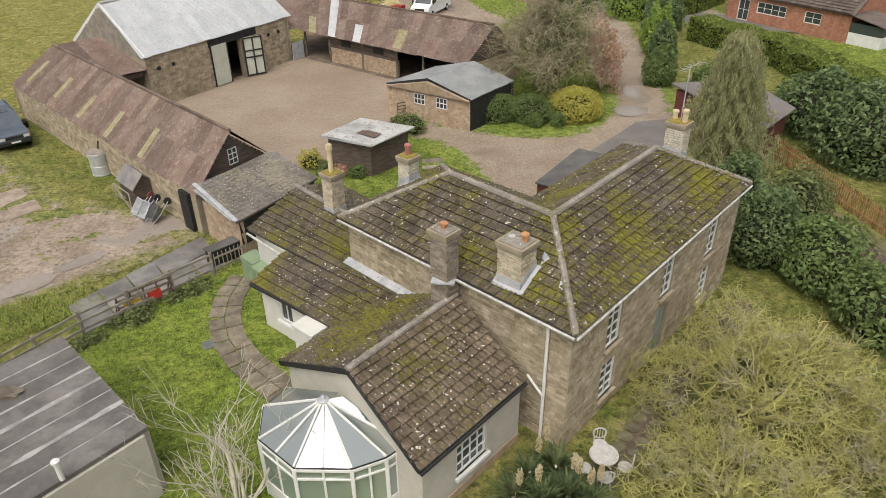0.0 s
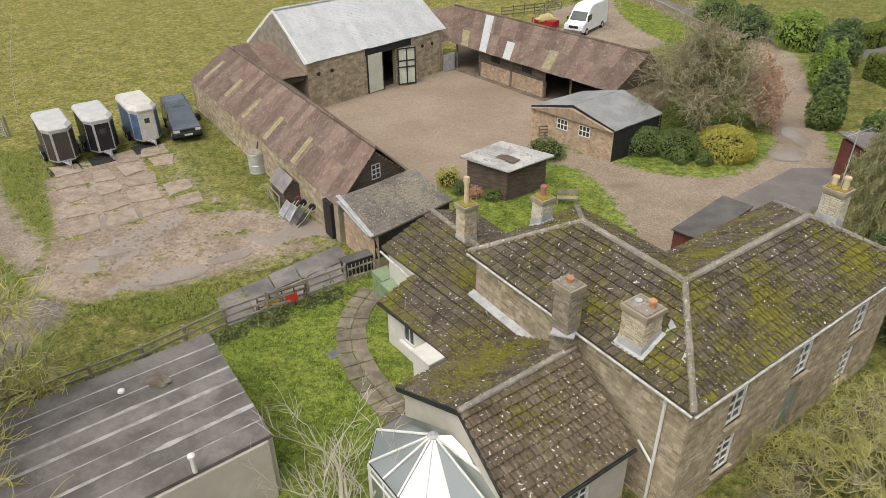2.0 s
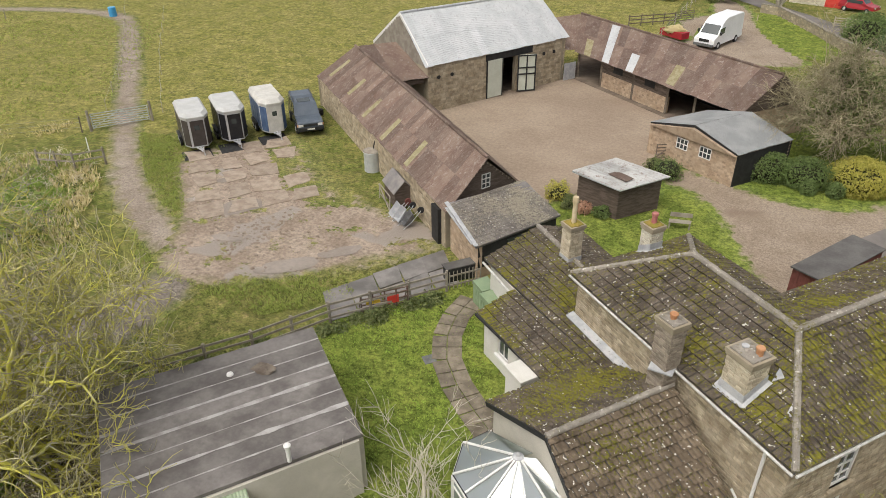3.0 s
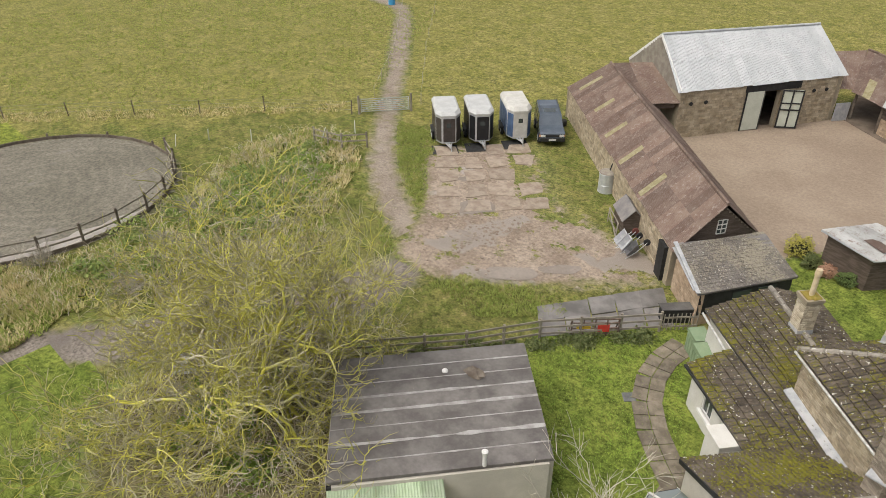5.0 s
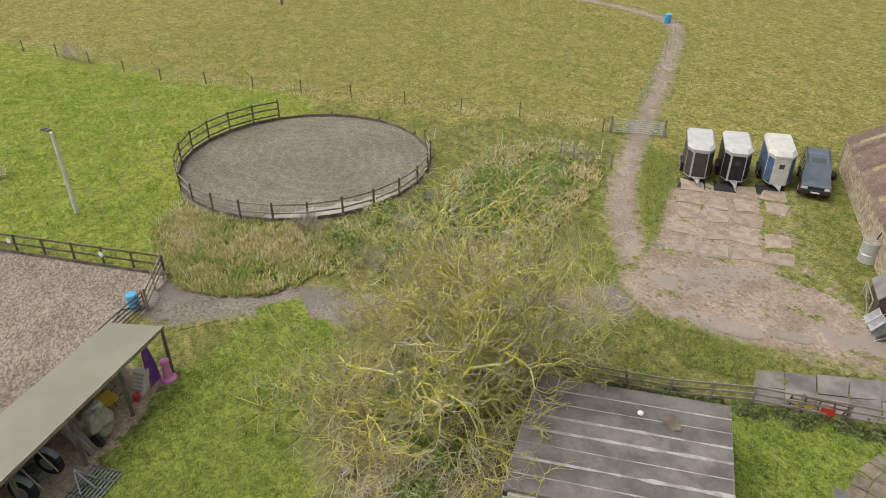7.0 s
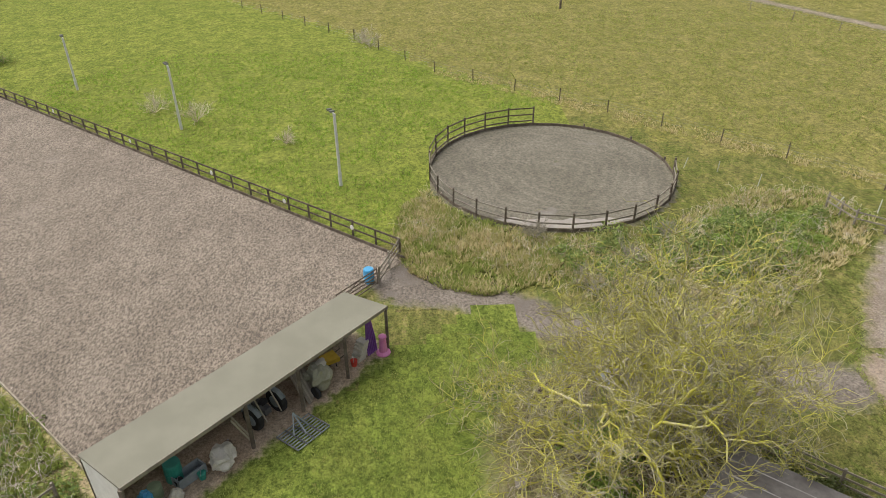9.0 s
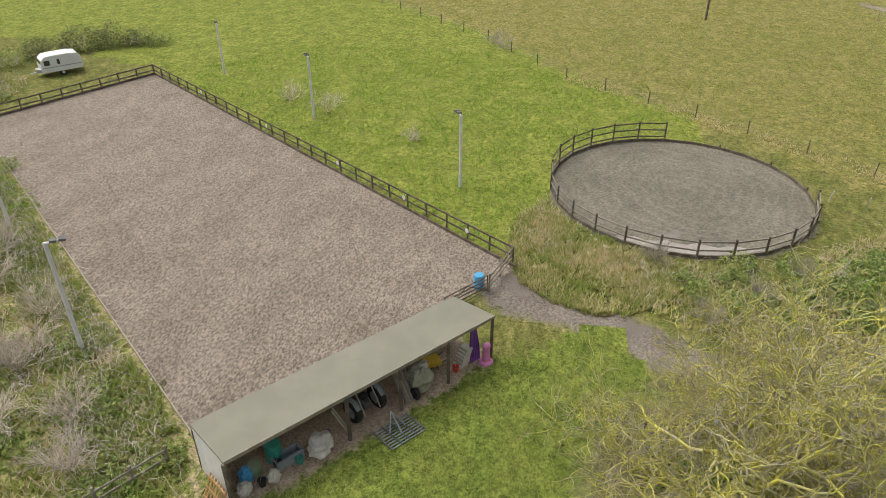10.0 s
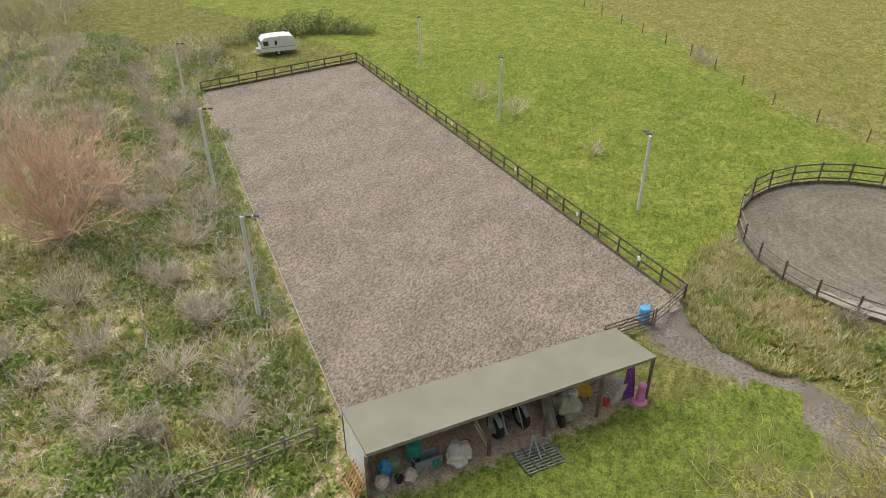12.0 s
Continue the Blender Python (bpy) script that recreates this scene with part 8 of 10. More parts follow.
car.add("sunroof", Build().slab([(-0.45, 2.05, 1.83), (0.45, 2.05, 1.83), (0.45, 2.75, 1.86), (-0.45, 2.75, 1.86)], 0.01), M["glass"])
car.set(-26.5, 37.5, PT - 0.12)

M["van_paint"] = plain("white_van_paint", (0.72, 0.73, 0.74), (0.77, 0.78, 0.79), 1.0, 0.3, 0.02, spec=0.5)
van = Local("delivery_van", (0, 0, 0), "long white high-roofed delivery van", "van")
profile_body(van, "body", [(0, 0.5), (0.0, 0.95), (0.1, 1.1), (0.75, 1.3), (1.5, 2.2), (2.0, 2.55), (2.6, 2.68), (5.8, 2.68), (5.95, 2.5), (5.95, 0.5), (5.6, 0.4), (0.3, 0.4)], 1.0, M["van_paint"], top_in=0.14)
van.add("windscreen", Build().slab([(-0.85, 0.8, 1.38), (0.85, 0.8, 1.38), (0.78, 1.42, 2.12), (-0.78, 1.42, 2.12)], 0.02), M["glass"], "dark windscreen")
for sx in (-1, 1):
    van.add("side_window", Build().beam((sx * 0.965, 1.05, 1.6), (sx * 0.965, 2.0, 1.65), 0.03, 0.55), M["glass"])
    van.add("headlight", Build().beam((sx * 0.6, 0.02, 0.95), (sx * 0.95, 0.1, 0.95), 0.05, 0.25), M["headlight"])
    van.add("mirror", Build().blob((sx * 1.12, 0.95, 1.5), (0.1, 0.08, 0.18)), M["black"])
    for yy in (1.0, 4.7):
        wheel(van, (sx * 0.92, yy, 0.36), 0.36, 0.22)
van.add("grille", Build().beam((-0.5, -0.01, 0.9), (0.5, -0.01, 0.9), 0.04, 0.25), M["black"])
van.add("bumper", Build().beam((-0.98, -0.05, 0.5), (0.98, -0.05, 0.5), 0.16, 0.22), M["dark_grey"])
van.set(-4.4, 70.4, -0.36)

caravan = Local("caravan", (0, 0, 0), "small white touring caravan parked on the grass", "caravan")
profile_body(caravan, "body", [(0, 0.5), (-0.05, 1.1), (0.12, 1.75), (0.45, 2.05), (1.2, 2.12), (2.9, 2.12), (3.6, 2.0), (3.9, 1.6), (3.95, 0.9), (3.85, 0.5)], 1.0, M["van_paint"], top_in=0.06)
for sx in (-1, 1):
    for y0, y1 in ((0.3, 0.85), (1.55, 1.8)):
        caravan.add("window", Build().beam((sx * 0.985, y0, 1.45), (sx * 0.985, y1, 1.45), 0.03, 0.5), M["glass"], "dark caravan window")
    caravan.add("stripe", Build().beam((sx * 1.0, 0.1, 0.98), (sx * 1.0, 3.8, 0.98), 0.015, 0.08), M["lead"], "grey side stripe")
    wheel(caravan, (sx * 0.9, 1.9, 0.32), 0.32, 0.18)
caravan.add("front_window", Build().beam((-0.7, 0.02, 1.5), (0.7, 0.02, 1.5), 0.03, 0.45), M["glass"])
caravan.add("drawbar", Build().beam((-0.4, 0.1, 0.45), (0, -1.0, 0.45), 0.07).beam((0.4, 0.1, 0.45), (0, -1.0, 0.45), 0.07), M["galv"])
caravan.add("gas_locker", Build().prism([(-0.35, -0.45), (0.35, -0.45), (0.5, -0.02), (-0.5, -0.02)], 0.45, 0.8), M["trailer_roof"])
caravan.set(-63.0, -52.9, math.atan2(2.3, -2.45) - math.pi / 2)

# ---- around the hardstanding ----
M["mat"] = plain("wet_rubber_mat", (0.135, 0.125, 0.115), (0.22, 0.205, 0.19), 0.9, 0.45, 0.3, per="object", vary=0.2)
mats = Kit("mat_floor", (-13, 23, 0), "patchwork of worn grey rubber mats on the ground", "mats")
mo = [Vector((-15.5, 21.6)), Vector((-13.9, 19.9)), Vector((-10.0, 24.9)), Vector((-11.9, 27.3))]
for i in range(5):
    for j in range(2):
        r_ = random.Random(i * 7 + j)
        c_ = []
        for (u, v) in ((i, j), (i + 0.97, j), (i + 0.97, j + 0.97), (i, j + 0.97)):
            p = mo[0].lerp(mo[3], u / 5).lerp(mo[1].lerp(mo[2], u / 5), v / 2)
            c_.append((p.x + r_.uniform(-0.06, 0.06), p.y + r_.uniform(-0.06, 0.06)))
        mats.add("mat", Build().prism(c_, 0.0, 0.055 + 0.015 * r_.random()), M["mat"])
for i, at in enumerate(((-31.3, 31.6), (-29.9, 33.5), (-28.3, 35.7))):
    d = Vector((math.cos(PT), math.sin(PT)))
    e = Vector((-d.y, d.x))
    q = Vector(at) + e * 0.2
    k_ = Kit("rubber_mat", (*at, 0), "black rubber mat under a trailer nose", "mat", "mats under the trailers")
    k_.add("sheet", Build().prism([tuple(q - d * 0.9 - e * 0.6), tuple(q + d * 0.9 - e * 0.6), tuple(q + d * 0.9 + e * 0.9), tuple(q - d * 0.9 + e * 0.9)], 0.02, 0.06), M["rubber"])

tank = Kit("water_tank", (-19.9, 34.3, 0), "grey galvanised water tank against the stable wall", "water tank")
tank.add("drum", Build().lathe((-19.9, 34.3, 0), [(0.5, 0), (0.52, 0.04), (0.5, 0.1), (0.5, 0.5), (0.52, 0.53), (0.5, 0.56), (0.5, 1.2), (0.53, 1.25), (0.5, 1.3)], 24), M["galv"], smooth=False)
tank.add("lid", Build().lathe((-19.9, 34.3, 1.3), [(0.53, 0), (0.5, 0.04), (0.1, 0.1), (0.02, 0.11)], 24), M["grey_wood"])
tank.add("inlet_pipe", Build().tube([(-19.75, 34.75, 2.1), (-19.8, 34.5, 1.7), (-19.85, 34.4, 1.3)], 0.04, 8), M["black"])

hen = Kit("hen_house", (-16.2, 31.0, 0), "small brown wooden hen house with grey felt roof", "hen house")
hd = Vector((-0.73, 0.68))
hs = Vector((0.68, 0.73))
hc = Vector((-16.35, 31.05))
hp = lambda a, b: tuple(hc + hd * a + hs * b)
hen.add("body", Build().prism([hp(-0.9, -0.55), hp(-0.9, 0.55), hp(0.9, 0.55), hp(0.9, -0.55)], 0.2, 1.15), M["dark_wood"])
clad(hen, M["dark_wood"], hp(0.9, -0.55), hp(-0.9, -0.55), 0.2, 1.15, width=0.13)
clad(hen, M["dark_wood"], hp(-0.9, -0.55), hp(-0.9, 0.55), 0.2, 1.75, lambda u: 1.15 + 0.55 * (1 - abs(u - 0.55) / 0.55), width=0.13)
clad(hen, M["dark_wood"], hp(0.9, 0.55), hp(0.9, -0.55), 0.2, 1.15, width=0.13)
hen.add("gable", Build().slab([(*hp(-0.88, -0.55), 1.15), (*hp(-0.88, 0.55), 1.15), (*hp(-0.88, 0), 1.7)], 0.04).slab([(*hp(0.9, -0.55), 1.15), (*hp(0.9, 0.55), 1.15), (*hp(0.9, 0), 1.7)], 0.04), M["dark_wood"])
hen.add("roof", Build().slab([(*hp(-1.0, -0.68), 1.08), (*hp(1.0, -0.68), 1.08), (*hp(1.0, 0), 1.78), (*hp(-1.0, 0), 1.78)], 0.04).slab([(*hp(-1.0, 0.68), 1.08), (*hp(1.0, 0.68), 1.08), (*hp(1.0, 0), 1.78), (*hp(-1.0, 0), 1.78)], 0.04), M["slate"])
hen.add("run_frame", Build().beam((*hp(-0.9, -0.9), 0.05), (*hp(0.9, -0.9), 0.95), 0.05).beam((*hp(-0.9, -0.85), 0.95), (*hp(0.9, -0.85), 0.95), 0.05).beam((*hp(-0.9, -0.9), 0.05), (*hp(-0.9, -0.85), 0.95), 0.05).beam((*hp(0.9, -0.9), 0.05), (*hp(0.9, -0.85), 0.95), 0.05).beam((*hp(-0.9, -0.9), 0.4), (*hp(0.9, -0.9), 0.4), 0.05), M["grey_wood"])
for a in (-0.8, 0.8):
    for b in (-0.5, 0.5):
        hen.add("leg", Build().beam((*hp(a, b), 0), (*hp(a, b), 0.25), 0.08), M["grey_wood"])


def wheelbarrow(x, y, turn, tray, wheel_m, label):
    k = Local("wheelbarrow", (0, 0, 0), label, "wheelbarrow", "wheelbarrows tipped against the wall")
    n = [(-0.3, -0.45), (0.3, -0.45), (0.33, 0.4), (-0.33, 0.4)]
    v = [(a * 0.6, b * 0.65, 0.32) for a, b in n] + [(*p, 0.62) for p in n] + [(p[0] * 0.92, p[1] * 0.92, 0.62) for p in n] + [(a * 0.55, b * 0.6, 0.35) for a, b in n]
    f = [(3, 2, 1, 0)] + [(i, (i + 1) % 4, 4 + (i + 1) % 4, 4 + i) for i in range(4)] + [(4 + i, 4 + (i + 1) % 4, 8 + (i + 1) % 4, 8 + i) for i in range(4)] + [(8 + i, 8 + (i + 1) % 4, 12 + (i + 1) % 4, 12 + i) for i in range(4)] + [(12, 13, 14, 15)]
    k.add("tray", Build().add(v, f), tray)
    for sx in (-1, 1):
        k.add("handle", Build().tube([(sx * 0.1, -0.75, 0.2), (sx * 0.2, 0, 0.3), (sx * 0.3, 0.75, 0.55)], 0.02, 6), M["galv"])
    w_ = Build().tube([(-0.05, -0.75, 0.18), (0.05, -0.75, 0.18)], 0.18, 14)
    k.add("wheel", w_, wheel_m)
    k.ob.matrix_basis = pose(x, y, 0.18, -52, 0, math.degrees(turn))


M["bright_red"] = plain("red_plastic", (0.5, 0.04, 0.03), (0.58, 0.07, 0.05), 3.0, 0.5, 0.05)
wheelbarrow(-15.4, 29.6, 2.4, M["lead"], M["red_wood"], "grey metal wheelbarrow with a red wheel")
wheelbarrow(-14.95, 29.3, 2.5, M["lead"], M["rubber"], "pale grey metal wheelbarrow standing on its nose")
wheelbarrow(-14.35, 29.0, 2.3, M["dark_grey"], M["rubber"], "dark plastic wheelbarrow standing on its nose")
tyres = Kit("stacked_tyres", (-28.6, 41.6, 0), "two old black tyres stacked by the stable", "tyres")
for z in (0.1, 0.3):
    tyres.add("tyre", Build().lathe((-28.4, 41.3, z - 0.1), [(0.2, 0.0), (0.34, 0.0), (0.38, 0.05), (0.38, 0.15), (0.34, 0.2), (0.2, 0.2)], 18), M["rubber"])

hur = Kit("metal_hurdle", (-12.3, 21.4, 0), "rusty metal frame with red and yellow panels", "hurdle")
h0, h1 = Vector((-13.0, 20.95)), Vector((-11.5, 22.45))
for z in (0.15, 0.45, 0.75, 0.95):
    hur.add("bar", Build().beam((*h0, z), (*h1, z), 0.05), M["rust"])
for f in (0, 0.25, 0.5, 0.75, 1):
    p = h0.lerp(h1, f)
    hur.add("upright", Build().beam((*p, 0), (*p, 0.98), 0.05), M["rust"])
ho = Vector((-0.7, 0.7)) * 0.5
for f in (0, 1):
    p = h0.lerp(h1, f)
    hur.add("stay", Build().beam((*p, 0.95), (*(p + ho), 0.02), 0.05), M["rust"])
M["yellow"] = plain("yellow_plastic", (0.5, 0.33, 0.03), (0.58, 0.4, 0.05), 3.0, 0.5, 0.05)
hur.add("red_panel", Build().beam((*h0.lerp(h1, 0.55), 0.45), (*h0.lerp(h1, 0.8), 0.45), 0.06, 0.4), M["bright_red"])
hur.add("yellow_panel", Build().beam((*h0.lerp(h1, 0.1), 0.5), (*h0.lerp(h1, 0.4), 0.5), 0.06, 0.14), M["yellow"])
tr = Kit("feed_trough", (-9.9, 25.1, 0), "black rubber-topped trough behind the picket gate", "trough")
tr.add("box", Build().prism([(-10.5, 24.6), (-9.5, 25.7), (-9.9, 26.05), (-10.9, 24.95)], 0, 0.75), M["black"])
tr.add("lid", Build().prism([(-10.55, 24.55), (-9.45, 25.72), (-9.88, 26.12), (-10.98, 24.92)], 0.75, 0.8), M["felt"])

# ---- garden ----
M["paving"] = plain("grey_brown_paving", (0.14, 0.118, 0.085), (0.225, 0.19, 0.145), 2.5, 0.9, 0.4, per="object", vary=0.2)
path = Kit("garden_path", (-8, 19, 0), "curved path of worn paving slabs", "path", kind="structure")
PATH_LINE = [(-9.0, 23.9), (-9.15, 22.4), (-8.95, 21.0), (-8.35, 19.6), (-7.4, 18.4), (-6.3, 17.4), (-5.3, 16.6), (-5.2, 15.6)]
for a, b in zip(PATH_LINE, PATH_LINE[1:]):
    d = (Vector(b) - Vector(a))
    n = max(1, round(d.length / 0.62))
    o = Vector((d.y, -d.x)).normalized()
    for i in range(n):
        for w0 in (-0.62, 0.0):
            p, q = Vector(a).lerp(Vector(b), (i + 0.03) / n), Vector(a).lerp(Vector(b), (i + 0.97) / n)
            path.add("paving_slab", Build().prism([tuple(p + o * (w0 + 0.015)), tuple(q + o * (w0 + 0.015)), tuple(q + o * (w0 + 0.6)), tuple(p + o * (w0 + 0.6))], 0, 0.065 + 0.012 * random.random()), M["paving"])
dc = Kit("drain_cover", (-9.0, 19.3, 0), "square dark metal drain cover in the lawn", "drain cover")
dc.add("plate", Build().prism([(-9.35, 19.35), (-9.0, 19.0), (-8.65, 19.35), (-9.0, 19.7)], 0, 0.06), M["dark_grey"])
M["tank_green"] = plain("green_plastic", (0.2, 0.27, 0.16), (0.24, 0.31, 0.19), 2.0, 0.5, 0.05)
for i, at in enumerate(((-8.35, 23.7), (-7.7, 22.9))):
    k_ = Kit("storage_box", (*at, 0), "pale green plastic storage tank by the kitchen wall", "tank", "green tanks")
    q = [tuple(Vector(at) + UA * u + Vector((-0.785, 0.62)) * v) for u, v in ((-0.35, -0.4), (0.35, -0.4), (0.35, 0.4), (-0.35, 0.4))]
    k_.add("body", Build().prism(q, 0, 1.05), M["tank_green"])
    k_.add("lid", Build().prism([lerp(p, at, -0.06) for p in q], 1.05, [1.12, 1.12, 1.2, 1.2]), M["tank_green"])
    for r_ in range(4):
        a_ = lerp(q[3], q[0], (r_ + 0.5) / 4)
        k_.add("rib", Build().beam((*a_, 0.1), (*a_, 0.95), 0.05), M["tank_green"])

tb = Kit("garden_table", (4.45, 13.75, 0), "round white cast metal garden table", "table")
M["white_iron"] = plain("weathered_white_iron", (0.4, 0.385, 0.35), (0.5, 0.485, 0.45), 5.0, 0.6, 0.3)
tb.add("top", Build().lathe((4.45, 13.75, 0.66), [(0.02, 0), (0.38, 0), (0.42, 0.02), (0.42, 0.045), (0.38, 0.05), (0.34, 0.04), (0.1, 0.04), (0.02, 0.05)], 28), M["white_iron"])
for i in range(3):
    a = 2.1 * i
    tb.add("leg", Build().tube([(4.45 + math.cos(a) * 0.06, 13.75 + math.sin(a) * 0.06, 0.66), (4.45 + math.cos(a) * 0.1, 13.75 + math.sin(a) * 0.1, 0.3), (4.45 + math.cos(a) * 0.32, 13.75 + math.sin(a) * 0.32, 0.02)], 0.025, 6), M["white_iron"])
gc = Local("garden_chair", (0, 0, 0), "white cast metal garden chair with a round back", "chair", "chairs round the garden table")
gc.add("seat", Build().lathe((0, 0, 0.4), [(0.02, 0), (0.2, 0), (0.22, 0.02), (0.2, 0.04), (0.02, 0.04)], 18), M["white_iron"])
for i in range(4):
    a = 0.785 + 1.571 * i
    gc.add("leg", Build().tube([(math.cos(a) * 0.15, math.sin(a) * 0.15, 0.4), (math.cos(a) * 0.22, math.sin(a) * 0.22, 0.0)], 0.018, 6), M["white_iron"])
bk = Build()
ring = [(math.cos(2 * math.pi * i / 14) * 0.2, 0.2, 0.68 + math.sin(2 * math.pi * i / 14) * 0.2) for i in range(15)]
bk.tube(ring, 0.022, 6)
for i in range(5):
    bk.tube([(-0.16 + 0.08 * i, 0.2, 0.52), (-0.16 + 0.08 * i, 0.2, 0.84)], 0.012, 5)
bk.tube([(-0.15, 0.17, 0.42), (-0.16, 0.2, 0.55)], 0.02, 6).tube([(0.15, 0.17, 0.42), (0.16, 0.2, 0.55)], 0.02, 6)
gc.add("backrest", bk, M["white_iron"])
gc.set(4.47, 14.4, 0.0)
for x, y, t in ((5.05, 13.55, -1.9), (4.40, 13.15, 3.3), (3.87, 13.5, 1.7)):
    copy_thing(gc.ob, pose(x, y, 0, 0, 0, math.degrees(t)))

M["yucca"] = leafy("yucca_leaves", (0.07, 0.1, 0.04), (0.15, 0.19, 0.08), (0.2, 0.2, 0.1))
M["plume"] = leafy("cream_flowers", (0.5, 0.42, 0.25), (0.62, 0.54, 0.36), (0.45, 0.36, 0.2))


def yucca(x, y, s, seed, spikes):
    rng = np.random.default_rng(seed)
    V = []
    for i in range(110):
        a, el = rng.uniform(0, 6.28), rng.uniform(0.1, 1.35)
        ln = s * rng.uniform(0.7, 1.1)
        d = np.array([math.cos(a) * math.cos(el), math.sin(a) * math.cos(el), math.sin(el)])
        w = np.array([-math.sin(a), math.cos(a), 0]) * 0.035
        p0, p1 = np.array([x, y, 0.3]), np.array([x, y, 0.3]) + d * ln * 0.6
        p2 = p1 + np.array([d[0], d[1], d[2] - 0.5]) * ln * 0.4
        V += [p0 - w, p0 + w, p1 + w, p1 - w, p1 - w, p1 + w, p2 + w * 0.2, p2 - w * 0.2]
    ob = quick_mesh("leaves", np.array(V), np.arange(len(V)).reshape(-1, 4), M["yucca"])
    parts = [("foliage", ob), ("stem", Build().tube([(x, y, 0), (x, y, 0.5)], 0.07, 8).part("stem", M["brown_twig"]))]
    for i in range(spikes):
        px, py = x + rng.uniform(-0.35, 0.35), y + rng.uniform(-0.35, 0.35)
        lv_ = leaves(seed + i, [((px, py, s * 1.5), (0.09, 0.09, 0.32))], 160, 0.05, droop=0.8)
        parts.append(("flower_spike", quick_mesh("flower_spike", *lv_, M["plume"])))
    plant("yucca", (x, y, 0), "spiky green yucca with cream flower spikes", "plant", parts, group="yuccas")


for i, (x, y, s, n) in enumerate(((3.05, 13.45, 1.1, 1), (2.3, 13.2, 0.95, 1), (3.3, 12.5, 1.1, 2), (2.6, 12.3, 1.0, 1), (3.9, 12.3, 0.9, 2), (1.8, 12.5, 0.9, 1))):
    yucca(x, y, s, 200 + i, n)
bush("flower_border_shrub", [((0.9, 11.6, 0.3), (0.8, 0.6, 0.6)), ((2.4, 11.2, 0.3), (1.0, 0.6, 0.6))], 1500, 0.07, M["ivy"], "low garden shrubs below the extension", seed=210, twigs=M["grey_bark"])
patch("garden_soil", [(3.6, 13.9), (11.2, 23.4), (16, 26), (18.5, 36), (22, 30), (24, 20), (15, 8), (2, 9), (0.5, 11)], M["rough"], 0.8, 0.03, "mossy garden ground in front of the house", "garden")
M["soil"] = earth("dark_soil", (0.1, 0.075, 0.055), (0.14, 0.105, 0.08), (0.08, 0.06, 0.045), 0.6, 10.0, (0.7, 0.9), ROUGH, (0.0, 0.8), patches=(0.62, 0.75))
patch("vegetable_plot", [(16.8, 34.5), (18.8, 29), (20.5, 22), (24.5, 14), (20, 12), (16.6, 24)], M["soil"], 0.7, 0.05, "bare dark soil behind the slatted fence", "soil")
tufts("garden_grass", [(5.6, 12.3), (12.6, 21.5), (16, 24), (15, 8), (2, 9)], 1100, 0.16, M["green_grass"], "long grass under the contorted shrubs", "grass", 211)

# slatted fence
M["slat"] = plain("orange_brown_slats", (0.3, 0.17, 0.075), (0.38, 0.23, 0.11), 3.0, 0.8, 0.3, per="object", vary=0.2)
sf = Kit("slatted_fence", (17.7, 36.5, 0), "orange-brown slatted timber garden fence", "fence")
FENCE_R = [(17.5, 37.4), (18.4, 32.5), (19.6, 26.5), (21.5, 20.0)]
for a, b in zip(FENCE_R, FENCE_R[1:]):
    n = round(math.hypot(b[0] - a[0], b[1] - a[1]) / 0.16)
    for i in range(n):
        p, q = lerp(a, b, i / n), lerp(a, b, (i + 0.72) / n)
        sf.add("slat", Build().beam((*lerp(p, q, 0.5), 0.04), (*lerp(p, q, 0.5), 1.25 + 0.03 * math.sin(i * 3.3)), 0.1, 0.025), M["slat"])
    for z in (0.35, 0.95):
        sf.add("rail", Build().beam((*a, z), (*b, z), 0.04, 0.08), M["slat"])

# grey-roofed outbuilding and the brick house beyond
gr = Kit("grey_roofed_garage", (15.7, 38, 0), "low timber garage with plain grey sheet roof", "garage")
GR = [(17.7, 42.2), (19.0, 37.9), (15.9, 34.4), (12.9, 41.6)]
gr.add("roof", Build().slab([(*GR[0], 2.7), (*GR[1], 2.4), (*GR[2], 2.4), (*GR[3], 2.7)], 0.08), M["tarmac"], "plain grey sheet roof")
gb = Build()
GI = [inset(p, GR[(i + 2) % 4], 0.4) for i, p in enumerate(GR)]
for i in range(4):
    boards(gb, GI[(i + 1) % 4], GI[i], 0, 2.35, width=0.2, upright=True)
gr.add("wall", gb.prism(GI, 0, 2.3), M["red_wood"])

nb = Kit("brick_house", (28, 66, 0), "red brick neighbouring house with white windows", "house")
M["red_brick"] = plain("red_brick", (0.33, 0.15, 0.095), (0.4, 0.2, 0.13), 2.0, 0.9, 0.3, per="island", vary=0.15)
M["brown_tile"] = plain("dark_brown_tile", (0.1, 0.08, 0.07), (0.15, 0.12, 0.1), 1.2, 0.8, 0.4, per="island")
N0, N1 = (25.6, 70.5), (32.6, 60.5)
nd = (Vector(N1) - Vector(N0)).normalized()
no = Vector((-nd.y, nd.x))
N2, N3 = tuple(Vector(N1) + no * 7), tuple(Vector(N0) + no * 7)
NH = [(1.2, 2.4, 0.1, 2.0), (3.2, 6.2, 1.0, 2.0), (8.0, 9.6, 1.0, 2.0)]
nw = Build()
wall(N0, N1, 0, 2.6, NH, 0.3, nw), wall(N1, N2, 0, 2.6, (), 0.3, nw), wall(N2, N3, 0, 2.6, (), 0.3, nw), wall(N3, N0, 0, 2.6, (), 0.3, nw)
nb.add("wall", nw, M["red_brick"])
nbk = facing(Build(), N0, N1, 0, 2.6, NH, 0.075 * 2, (0.22, 0.24), 0.006, 5)
nb.add("brickwork", nbk, M["red_brick"])
